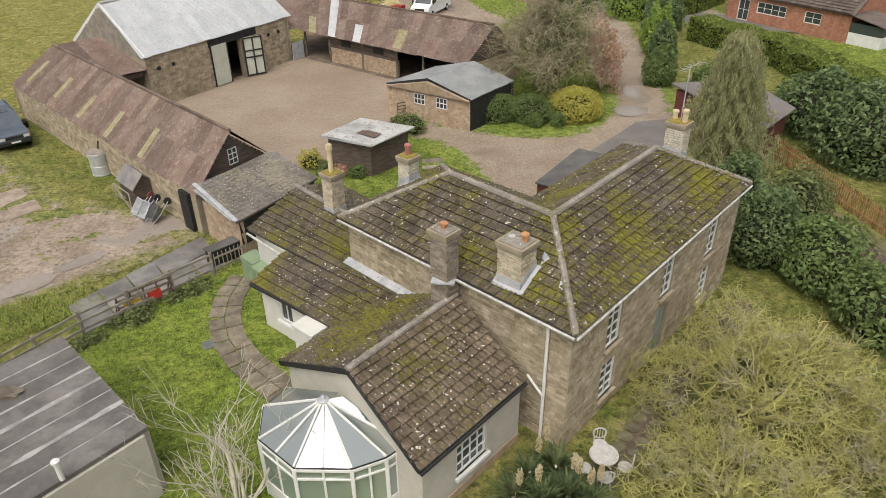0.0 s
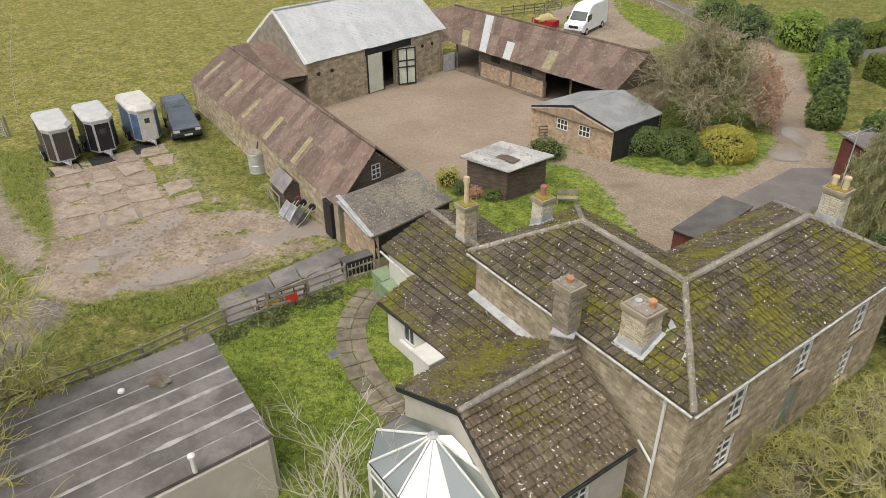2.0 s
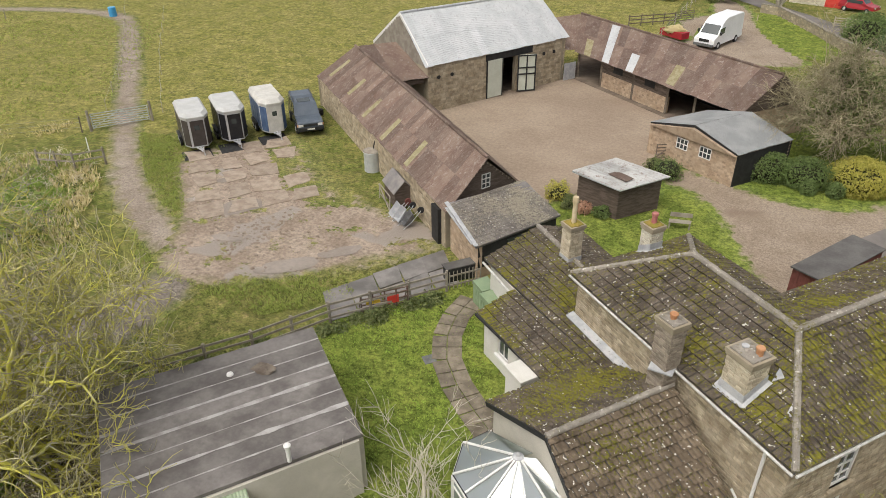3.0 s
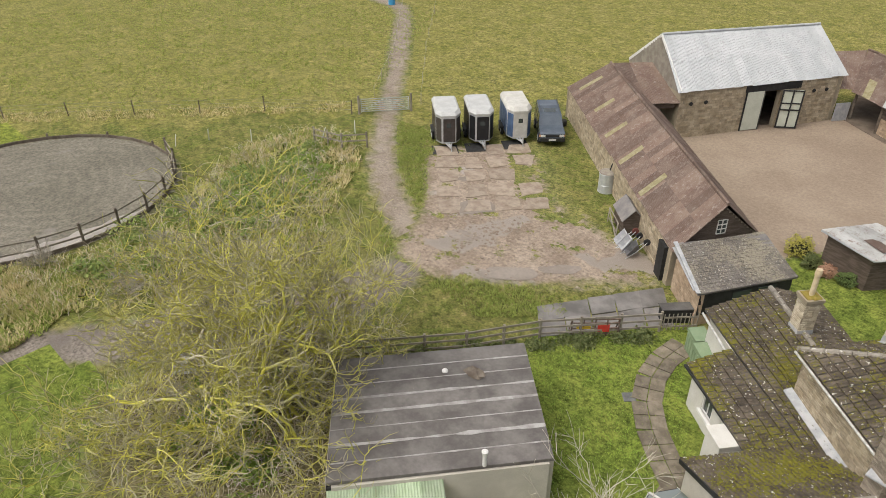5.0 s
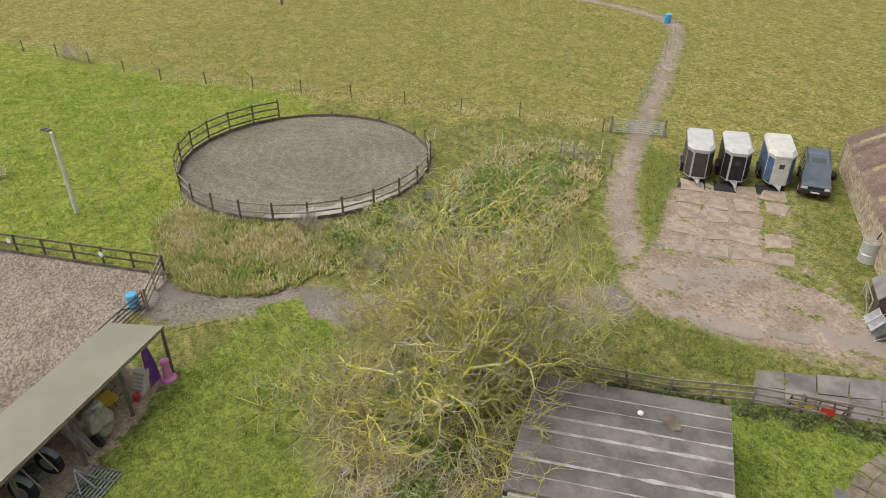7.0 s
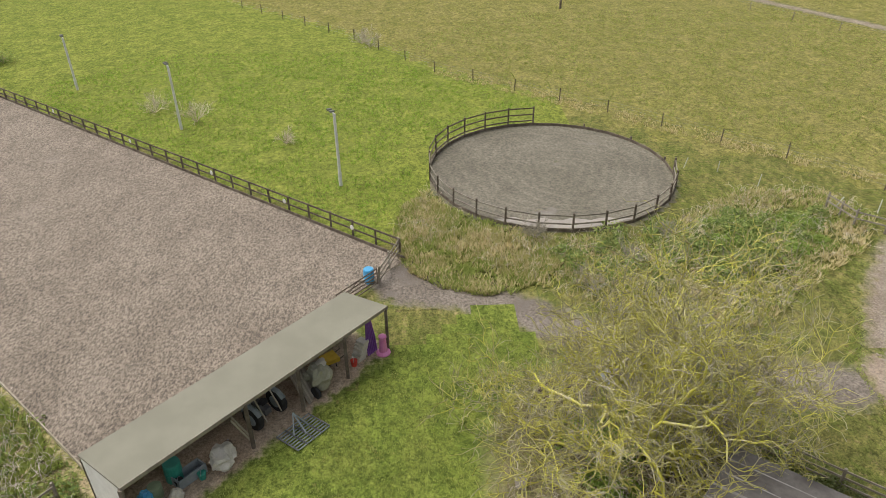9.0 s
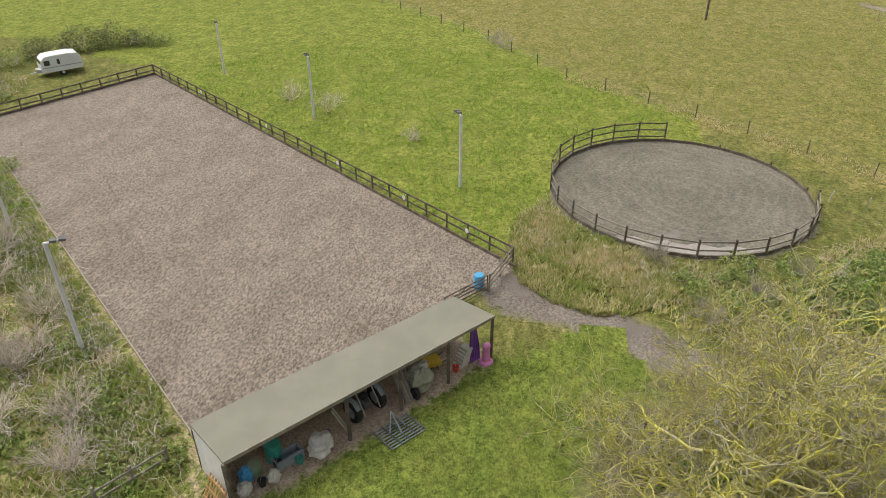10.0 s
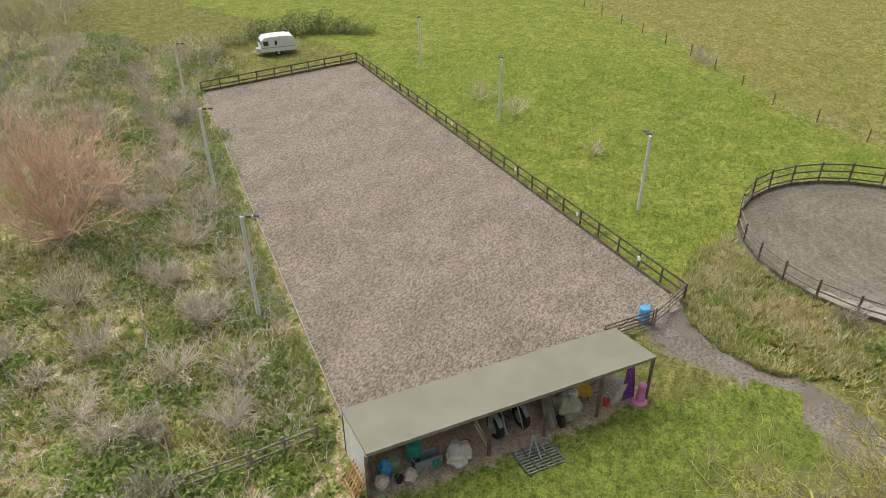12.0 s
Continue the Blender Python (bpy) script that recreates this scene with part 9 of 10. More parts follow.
for h in NH:
    window(nb, N0, N1, h, 0.08, (2 if h[1] - h[0] < 2 else 4, 2), sash=False)
nr0, nr1 = Vector(N0) + no * 3.5, Vector(N1) + no * 3.5
for tri in (((*N1, 2.6), (*N2, 2.6), (*nr1, 5.4)), ((*N3, 2.6), (*N0, 2.6), (*nr0, 5.4))):
    nb.add("gable", Build().slab(tri, 0.3), M["red_brick"])
nrf = nb.add("roof", Build().slab([(*(Vector(N0) - no * 0.3), 2.4), (*(Vector(N1) - no * 0.3 + nd * 0.3), 2.4), (*(nr1 + nd * 0.3), 5.5), (*nr0, 5.5)], 0.1).slab([(*(Vector(N3) + no * 0.3), 2.4), (*(Vector(N2) + no * 0.3), 2.4), (*nr1, 5.5), (*nr0, 5.5)], 0.1), M["brown_tile"])
tagged(nb.add("tile", tile_mesh(Build(), rows_of_tiles((*(Vector(N0) - no * 0.3), 2.45), (*(Vector(N1) - no * 0.3), 2.45), (*nr0, 5.55), (*nr1, 5.55), 0.3, 0.33, seed=77)), M["brown_tile"], "dark brown roof tiles", to=nrf), kind="stuff")
pch = Build().prism([tuple(Vector(N1) + nd * 0.0), tuple(Vector(N1) + nd * 2.8), tuple(Vector(N1) + nd * 2.8 + no * 3), tuple(Vector(N1) + no * 3)], 0, 1.0)
nb.add("lean_to_base", pch, M["white"], "white lean-to below the gable")
nb.add("lean_to_glass", Build().prism([tuple(Vector(N1) + nd * 0.05), tuple(Vector(N1) + nd * 2.75), tuple(Vector(N1) + nd * 2.75 + no * 2.9), tuple(Vector(N1) + nd * 0.05 + no * 2.9)], 1.0, 1.8), M["glass"])
nb.add("lean_to_roof", Build().slab([(*(Vector(N1) - no * 0.2), 2.4), (*(Vector(N1) + nd * 3.0 - no * 0.2), 1.85), (*(Vector(N1) + nd * 3.0 + no * 3.2), 1.85), (*(Vector(N1) + no * 3.2), 2.4)], 0.06), M["brown_tile"])
patch("neighbour_garden", [(21, 66), (25.5, 55.5), (28, 44), (40, 44), (40, 58), (33, 60)], M["lawn"], 1.2, 0.03, "green lawn of the neighbouring garden", "lawn")
patch("neighbour_drive", [(19, 74), (22, 67), (29, 64), (26, 72), (24, 80)], M["drive"], 1.0, 0.04, "brown gravel of the neighbouring drive", "drive", follow=False)

# ---- what stands in the open shelter ----
sdir = (Vector(SF1) - Vector(SF0)).normalized()
sin_ = Vector((-1.6, -2.15)).normalized()


def sp(f, depth):
    p = Vector(SF0).lerp(Vector(SF1), f) + sin_ * depth
    return (p.x, p.y)


sb_ = boards(Build(), SB1, SB0, 0, 2.3, width=0.2, upright=False)
shelter.add("back_wall", sb_, M["rail"], "dark boarded back wall")
clad(shelter, M["white"], sp(0.005, 2.6), sp(0.005, 0.1), 0, 2.4, width=0.25)
shelter.add("fascia", Build().beam((*SF0, 2.52), (*SF1, 2.52), 0.05, 0.18), M["grey_wood"], "weathered fascia board")
shelter.add("plate", Build().beam((*sp(0, 0.12), 2.42), (*sp(1, 0.12), 2.42), 0.1, 0.16), M["rail"])
for f in (0.02, 0.2, 0.39, 0.59, 0.79, 0.98):
    shelter.add("rafter", Build().beam((*sp(f, 0.05), 2.45), (*sp(f, 2.6), 2.45), 0.06, 0.14), M["rail"])
M["trodden"] = earth("trodden_earth", (0.33, 0.25, 0.175), (0.43, 0.34, 0.25), (0.26, 0.2, 0.15), 0.6, 9.0, (0.7, 0.9), LAWN, (-0.2, 0.5), 0.4, patches=None, grit=0.8)
patch("shelter_floor", [sp(0, -0.5), sp(0.35, -0.6), sp(1, -0.3), sp(1, 2.6), sp(0, 2.6)], M["trodden"], 0.4, 0.04, "trodden bare earth under the shelter", "soil")

M["tractor_grey"] = plain("faded_grey_blue_paint", (0.22, 0.26, 0.27), (0.3, 0.33, 0.34), 2.0, 0.55, 0.1)
tra = Local("tractor", (0, 0, 0), "small old grey tractor parked under the shelter", "tractor")
tra.add("bonnet", Build().prism([(-0.25, 0.9), (0.25, 0.9), (0.22, 2.1), (-0.22, 2.1)], 0.6, 1.15), M["tractor_grey"])
tra.add("chassis", Build().beam((0, 0.0, 0.55), (0, 2.1, 0.55), 0.35, 0.3), M["dark_grey"])
tra.add("seat", Build().blob((0, 0.25, 1.0), (0.24, 0.2, 0.1)).tube([(0, 0.35, 0.6), (0, 0.25, 0.95)], 0.04, 6), M["black"])
tra.add("steering_wheel", Build().tube([(math.cos(2 * math.pi * i / 12) * 0.2, 0.75 + 0.05 * math.sin(2 * math.pi * i / 12), 1.25 + math.sin(2 * math.pi * i / 12) * 0.12) for i in range(13)], 0.018, 5).tube([(0, 0.95, 1.0), (0, 0.75, 1.25)], 0.02, 5), M["black"])
for sx in (-1, 1):
    wheel(tra, (sx * 0.68, 0.2, 0.58), 0.58, 0.28, M["tractor_grey"])
    wheel(tra, (sx * 0.55, 1.9, 0.3), 0.3, 0.14, M["tractor_grey"])
    tra.add("mudguard", Build().tube([(sx * 0.68, 0.2 + 0.64 * math.cos(a), 0.58 + 0.64 * math.sin(a)) for a in (0.2, 0.7, 1.3, 1.9, 2.5)], 0.13, 4), M["tractor_grey"])
    tra.add("loader_arm", Build().beam((sx * 0.42, -0.35, 0.45), (sx * 0.42, 0.3, 1.5), 0.05), M["pale_wood"])
tra.add("exhaust", Build().tube([(0.15, 1.5, 1.1), (0.15, 1.5, 1.7)], 0.03, 6), M["rust"])
tp = sp(0.5, 0.75)
tra.set(*tp, math.atan2(sin_.y, sin_.x) - math.pi / 2)
har = Kit("chain_harrow", (*sp(0.52, -1.0), 0), "blue-grey metal grass harrow in front of the shelter", "harrow")
for i in range(9):
    d = -0.35 - 0.16 * i
    har.add("bar", Build().beam((*sp(0.455, d), 0.1), (*sp(0.585, d), 0.1), 0.04), M["tractor_grey"])
for f in (0.455, 0.49, 0.52, 0.55, 0.585):
    har.add("rail", Build().beam((*sp(f, -0.35), 0.14), (*sp(f, -1.65), 0.14), 0.05), M["dark_grey"])
har.add("headstock", Build().beam((*sp(0.49, -0.9), 0.14), (*sp(0.52, -0.5), 0.95), 0.05).beam((*sp(0.55, -0.9), 0.14), (*sp(0.52, -0.5), 0.95), 0.05).beam((*sp(0.52, -1.2), 0.14), (*sp(0.52, -0.5), 0.95), 0.05), M["tractor_grey"])

M["sack"] = plain("dirty_white_sack", (0.5, 0.47, 0.4), (0.62, 0.59, 0.52), 2.0, 0.7, 0.5)
M["teal"] = plain("teal_plastic", (0.03, 0.25, 0.19), (0.05, 0.3, 0.23), 2.0, 0.4, 0.05)
M["blue"] = plain("bright_blue_plastic", (0.06, 0.3, 0.55), (0.09, 0.36, 0.62), 2.0, 0.4, 0.05)
M["purple"] = plain("purple_plastic", (0.15, 0.05, 0.26), (0.2, 0.08, 0.32), 2.0, 0.45, 0.05)
M["pink"] = plain("pink_plastic", (0.62, 0.2, 0.42), (0.68, 0.26, 0.48), 2.0, 0.45, 0.05)
M["tarp"] = plain("grey_green_tarpaulin", (0.28, 0.27, 0.2), (0.36, 0.35, 0.27), 2.0, 0.7, 0.5)


def sack(f, d, r, seed, label, m=None):
    p = sp(f, d)
    k = Kit("sack", (*p, 0), label, "sack")
    k.add("bag", Build().blob((*p, r[2] * 0.85), r, seed, 0.4, 20, 12), m or M["sack"], smooth=False)


sack(0.3, 0.35, (0.62, 0.55, 0.42), 3, "large crumpled white bulk sack")
sack(0.135, 0.15, (0.26, 0.26, 0.34), 4, "small white feed sack on the ground")
sack(0.05, 0.35, (0.32, 0.3, 0.3), 5, "crumpled pale plastic sheeting by the post")
sack(0.075, 0.9, (0.3, 0.28, 0.4), 8, "bright blue bag in the shelter", M["blue"])
tarp = Kit("covered_machine", (*sp(0.7, 0.45), 0), "small machine under a grey-green tarpaulin", "machine")
tarp.add("cover", Build().blob((*sp(0.7, 0.5), 0.75), (0.55, 0.6, 0.72), 6, 0.35, 20, 14), M["tarp"])
tarp.add("white_cap", Build().blob((*sp(0.715, 0.5), 1.45), (0.26, 0.24, 0.16), 7, 0.5), M["sack"])
tarp.add("wheel", Build().tube([(*sp(0.655, 0.2), 0.3), (*sp(0.665, 0.2), 0.3)], 0.3, 14), M["rubber"])
for f, d, r, h, m, lab in ((0.18, 1.2, 0.35, 0.95, "teal", "green plastic drum in the shelter"), (0.11, 1.0, 0.28, 0.6, "tank_green", "dark green tub in the shelter"), (0.03, -0.25, 0.14, 0.22, "tank_green", "small green bucket on the grass")):
    k = Kit("drum", (*sp(f, d), 0), lab, "drum")
    k.add("body", Build().lathe((*sp(f, d), 0), [(r * 0.95, 0), (r, 0.05), (r, h * 0.5), (r * 1.03, h * 0.52), (r, h * 0.55), (r, h * 0.95), (r * 0.9, h), (r * 0.85, h), (r * 0.8, h * 0.8)], 20), M[m])
crate = Kit("timber_crate", (*sp(0.2, 0.7), 0), "grey-blue open box in the shelter", "crate")
crate.add("box", wall(sp(0.16, 0.45), sp(0.25, 0.45), 0.05, 0.5, (), 0.05, wall(sp(0.25, 1.0), sp(0.16, 1.0), 0.05, 0.5, (), 0.05, wall(sp(0.16, 1.0), sp(0.16, 0.45), 0.05, 0.5, (), 0.05, wall(sp(0.25, 0.45), sp(0.25, 1.0), 0.05, 0.5, (), 0.05, Build())))).prism([sp(0.16, 0.45), sp(0.25, 0.45), sp(0.25, 1.0), sp(0.16, 1.0)], 0.02, 0.06), M["tractor_grey"])
for i in range(6):
    k = Kit("fence_post", (*sp(0.6 + 0.008 * i, 0.4), 0), "loose weathered timber post in a pile", "timber", "pile of timber posts")
    k.add("shaft", Build().beam((*sp(0.605, 0.1 + 0.02 * i), 0.08 + 0.11 * i), (*sp(0.665 - 0.003 * i, 1.6), 0.1 + 0.12 * i), 0.1), M["pale_wood"])
blk = Kit("block_stack", (*sp(0.89, 0.6), 0), "stepped stack of pale plastic jump blocks", "blocks")
for i in range(6):
    blk.add("block", Build().prism([sp(0.868 + 0.006 * i, 0.35), sp(0.905 + 0.004 * i, 0.35), sp(0.905 + 0.004 * i, 0.85), sp(0.868 + 0.006 * i, 0.85)], 0.16 * i + 0.04, 0.16 * i + 0.19), M["sack"])
pip = Kit("pipe_bundle", (*sp(0.93, 0.7), 0), "bundle of looped purple plastic pipes", "pipes")
for i in range(6):
    pip.add("pipe", Build().tube([(*sp(0.915 + 0.008 * i, 0.3), 0.12), (*sp(0.92 + 0.008 * i, 0.45), 0.9), (*sp(0.935 + 0.004 * i, 0.6), 1.7 + 0.04 * i), (*sp(0.945 + 0.003 * i, 0.8), 2.1)], 0.045, 8), M["purple"])
pk = Kit("jump_stand", (*sp(0.962, -0.05), 0), "bright pink plastic jump stand", "jump stand")
pk.add("base", Build().lathe((*sp(0.962, -0.05), 0), [(0.36, 0), (0.36, 0.1), (0.3, 0.16), (0.22, 0.2)], 12), M["pink"])
pk.add("column", Build().lathe((*sp(0.962, -0.05), 0.2), [(0.22, 0), (0.18, 0.5), (0.16, 0.75), (0.2, 0.8), (0.2, 0.9), (0.1, 0.95)], 12), M["pink"])
wb = Local("yellow_wheelbarrow", (0, 0, 0), "yellow builder's wheelbarrow at the back of the shelter", "wheelbarrow")
wb.add("tray", Build().prism([(-0.3, -0.4), (0.3, -0.4), (0.35, 0.4), (-0.35, 0.4)], 0.4, 0.62), M["yellow"])
wb.add("wheel", Build().tube([(-0.05, -0.65, 0.2), (0.05, -0.65, 0.2)], 0.2, 14), M["rubber"])
wb.add("frame", Build().tube([(0.2, -0.6, 0.2), (0.25, 0.2, 0.38), (0.28, 0.75, 0.6)], 0.02, 6).tube([(-0.2, -0.6, 0.2), (-0.25, 0.2, 0.38), (-0.28, 0.75, 0.6)], 0.02, 6).tube([(0.25, 0.2, 0.38), (0.25, 0.25, 0)], 0.02, 6).tube([(-0.25, 0.2, 0.38), (-0.25, 0.25, 0)], 0.02, 6), M["black"])
wb.set(*sp(0.8, 1.3), 0.6)
pal = Kit("pallet", (*sp(-0.03, 0.3), 0), "brown wooden pallet leaning on the shelter", "pallet")
for i in range(7):
    d = 0.0 + 0.2 * i
    pal.add("board", Build().beam((*sp(-0.045, d), 0.03), (*sp(-0.008, d), 1.1), 0.1, 0.025), M["slat"])
for z, f in ((0.15, -0.042), (0.55, -0.028), (0.95, -0.014)):
    pal.add("bearer", Build().beam((*sp(f, 0), z), (*sp(f, 1.25), z), 0.06, 0.08), M["slat"])
bar = Kit("blue_barrel", (-31.9, -3.8, 0), "bright blue plastic barrel beside the arena gate", "barrel")
bar.add("body", Build().lathe((-31.9, -3.8, 0.06), [(0.26, 0), (0.3, 0.06), (0.3, 0.3), (0.32, 0.33), (0.3, 0.36), (0.3, 0.6), (0.32, 0.63), (0.3, 0.66), (0.3, 0.86), (0.26, 0.92), (0.05, 0.93)], 20), M["blue"])
for i, f in enumerate((0.08, 0.2, 0.35, 0.55, 0.78)):
    p = lerp(ARENA[1], ARENA[2], f)
    k = Kit("arena_marker", (*p, 0), "white arena letter marker on the fence", "marker", "arena markers")
    k.add("board", Build().tube([(p[0] + 0.1, p[1] - 0.1, 1.0), (p[0] + 0.13, p[1] - 0.13, 1.0)], 0.16, 12), M["white"])
bb2 = Kit("blue_drum", (-66.5, 62.0, 0), "blue drum beside the field track", "barrel")
bb2.add("body", Build().lathe((-67.6, 59.2, 0), [(0.4, 0), (0.42, 0.05), (0.42, 1.0), (0.38, 1.05), (0.05, 1.06)], 16), M["blue"])
chute = Kit("concrete_trough", (-22.9, 7.7, 0), "grey sheet of old board lying under the bare tree", "board")
chute.add("sheet", Build().slab([(-23.7, 7.5, 0.9), (-22.6, 8.6, 1.0), (-22.0, 8.0, 0.55), (-23.1, 6.9, 0.5)], 0.05), M["lead"])
chute.add("support", Build().beam((-23.3, 7.8, 0), (-23.3, 7.8, 0.85), 0.08).beam((-22.4, 8.0, 0), (-22.4, 8.0, 0.65), 0.08), M["rail"])

# timber and odds and ends between the posts
rk = random.Random(41)
for i in range(7):
    f_ = 0.625 + 0.008 * i
    k_ = Kit("plank", (*sp(f_, 0.9), 0), "rough brown plank leaning under the shelter", "plank", "stacked planks")
    k_.add("board", Build().beam((*sp(f_, 0.1 + 0.06 * i), 0.05), (*sp(f_ + 0.03, 1.9), 1.3 + 0.1 * rk.random()), 0.14, 0.035), M["pale_wood"] if i % 2 else M["grey_wood"])
for i, (f_, d_, m, lb) in enumerate(((0.1, 0.25, "black", "black rubber bucket on the earth floor"), (0.17, 0.7, "black", "black rubber bucket on the earth floor"), (0.225, 0.3, "teal", "small teal bucket on the earth floor"), (0.345, 0.8, "rust", "rusty tin can on the earth floor"), (0.85, 0.4, "bright_red", "small red bucket by the post"))):
    p_ = sp(f_, d_)
    k_ = Kit("bucket", (*p_, 0), lb, "bucket", "buckets in the shelter")
    k_.add("body", Build().lathe((*p_, 0.05), [(0.13, 0), (0.17, 0.3), (0.18, 0.32), (0.165, 0.32), (0.12, 0.04), (0.01, 0.03)], 14), M[m])
    k_.add("handle", Build().tube([(p_[0] + 0.17 * math.cos(q), p_[1], 0.36 + 0.15 * math.sin(q)) for q in (0, 0.8, 1.57, 2.3, 3.14)], 0.008, 5), M["lead"])
for i, (f_, d_) in enumerate(((0.4, 0.1), (0.41, 0.25))):
    k_ = Kit("timber_brace", (*sp(f_, d_), 0), "pale timber brace leaning on the post", "timber")
    k_.add("beam", Build().beam((*sp(f_, d_), 0.05), (*sp(f_ - 0.05, d_ + 0.2), 1.9), 0.07), M["pale_wood"])

# ---- the lane beyond the farm ----
M["lane"] = plain("lane_tarmac", (0.13, 0.118, 0.108), (0.175, 0.16, 0.148), 0.5, 0.8, 0.3, fine=20)
LANE = rounded([(-9, 112), (-3.6, 102), (0.5, 94.5), (5.2, 88.9), (9.2, 83.8), (16, 77), (24, 72), (40, 64), (40, 59), (23, 67.5), (14, 71.5), (8.8, 75.5), (5.4, 81.6), (1.8, 88.6), (-0.6, 91.5), (-7, 100), (-14, 110)], 1)
sheet("lane", LANE, M["lane"], 0.07, "grey tarmac lane past the farm", "road")
patch("apron", rounded([(-7.5, 69), (3, 66), (5, 70), (2.0, 75), (-0.2, 82), (-1.2, 90), (-4.5, 96), (-6, 92), (-4.6, 84), (-5.4, 76)], 1), M["drive"], 0.6, 0.05, "gravel apron in front of the van", "drive", follow=False)
patch("verge_island", rounded([(-0.2, 82.4), (-0.3, 88), (1.6, 87.2), (4.1, 82.3), (6.1, 77.8), (7.6, 74), (5.5, 70), (3.0, 72.5)], 1), M["lawn"], 0.6, 0.055, "grass verge inside the stone wall", "lawn", follow=False)
lw = Kit("boundary_wall", (-0.2, 88.7, 0), "low rubble stone wall along the lane", "wall")
WL = [(-0.2, 88.9), (1.7, 88.0), (4.2, 83.1), (6.2, 78.5), (7.9, 74.6), (11, 71)]
for i, (a, b) in enumerate(zip(WL, WL[1:])):
    w_ = lw.add("wall_length", Build().beam((*a, 0.45), (*b, 0.45), 0.3, 0.9), M["mortar"])
    tagged(lw.add("stonework", facing(facing(Build(), a, b, 0, 0.9, (), 0.15, (0.2, 0.4), 0.16, 500 + i), b, a, 0, 0.9, (), 0.15, (0.2, 0.4), 0.16, 520 + i), M["stone"], to=w_), kind="stuff")
    lw.add("coping", Build().beam((*a, 0.95), (*b, 0.95), 0.36, 0.1), M["ridge"])
gh = Kit("garage_house", (7, 95, 0), "buff brick garage with a red up-and-over door", "garage")
G0, G1 = Vector((2.6, 96.0)), Vector((9.4, 94.0))
gd, = ((G1 - G0).normalized(),)
gn = Vector((-gd.y, gd.x))
gq = [G0, G1, G1 + gn * 6, G0 + gn * 6]
gh.add("wall", Build().prism([tuple(p) for p in gq], 0, 2.6), M["cream_brick"])
gh.add("brickwork", facing(Build(), tuple(G0), tuple(G1), 0, 2.6, (), 0.15, (0.2, 0.3), 0.01, 541), M["cream_brick"])
gh.add("gable", Build().slab([(*G0, 2.6), (*G1, 2.6), (*((G0 + G1) / 2), 5.0)], 0.2), M["cream_brick"])
gm0, gm1 = (G0 + G1) / 2 - gn * 0.35, (G0 + G1) / 2 + gn * 6.3
gh.add("roof", Build().slab([(*(G0 - gn * 0.35 - gd * 0.3), 2.5), (*gm0, 5.1), (*gm1, 5.1), (*(G0 + gn * 6.3 - gd * 0.3), 2.5)], 0.12).slab([(*(G1 - gn * 0.35 + gd * 0.3), 2.5), (*gm0, 5.1), (*gm1, 5.1), (*(G1 + gn * 6.3 + gd * 0.3), 2.5)], 0.12), M["brown_tile"])
ga, gb2 = G0 + gd * 4.0 - gn * 0.04, G0 + gd * 6.2 - gn * 0.04
dr_ = gh.add("garage_door", Build().beam((*ga, 1.05), (*gb2, 1.05), 0.06, 2.1), M["bright_red"], "red garage door")
for i in range(4):
    gh.add("door_panel", Build().beam((*(ga - gn * 0.04), 0.3 + i * 0.5), (*(gb2 - gn * 0.04), 0.3 + i * 0.5), 0.03, 0.4), M["bright_red"], to=dr_)
gh.add("window", Build().beam((*(G0 + gd * 1.0 - gn * 0.03), 1.5), (*(G0 + gd * 2.2 - gn * 0.03), 1.5), 0.05, 1.0), M["white"], "white-framed window")
gh.add("pane", Build().beam((*(G0 + gd * 1.08 - gn * 0.05), 1.5), (*(G0 + gd * 2.12 - gn * 0.05), 1.5), 0.04, 0.84), M["glass"])
M["red_paint"] = plain("glossy_red_paint", (0.3, 0.02, 0.03), (0.36, 0.03, 0.04), 1.0, 0.25, 0.02, spec=0.5)
hb = Local("red_hatchback", (0, 0, 0), "small glossy red hatchback parked by the garage", "car")
profile_body(hb, "body", [(0, 0.4), (0.02, 0.75), (0.9, 0.92), (1.5, 1.4), (1.9, 1.48), (3.2, 1.46), (3.8, 1.05), (3.95, 0.8), (3.9, 0.4)], 0.84, M["red_paint"], top_in=0.14)
hb.add("windscreen", Build().slab([(-0.66, 0.98, 0.98), (0.66, 0.98, 0.98), (0.58, 1.5, 1.42), (-0.58, 1.5, 1.42)], 0.015), M["glass"], "dark windscreen")
for sx in (-1, 1):
    hb.add("side_window", Build().beam((sx * 0.79, 1.4, 1.15), (sx * 0.79, 3.1, 1.15), 0.03, 0.34), M["glass"])
    hb.add("headlight", Build().beam((sx * 0.5, 0.0, 0.7), (sx * 0.78, 0.05, 0.7), 0.05, 0.14), M["headlight"])
    for yy in (0.75, 3.2):
        wheel(hb, (sx * 0.76, yy, 0.3), 0.3, 0.18)
hb.set(11.6, 92.6, 1.1)
post_rail("lane_fence", [(7.1, 84.4), (9.2, 84.3), (11.5, 83.9)], 1.2, 1.1, (0.25, 0.5, 0.75, 1.0), M["pale_wood"], "pale wooden fence beside the lane")
field_gate("paddock_gate", (-8.4, 80.0), (-6.7, 81.9), 1.2, 5, M["rail"], "brown wooden field gate behind the van")
post_rail("paddock_fence", [(-12.6, 76.6), (-10.4, 78.4), (-8.4, 80.0)], 1.6, 1.2, (0.35, 0.7, 1.05), M["rail"], "old post and rail fence behind the cart range")
sk_ = Kit("muck_trailer", (-7.6, 73.0, 0), "low red trailer heaped with straw behind the cart range", "trailer")
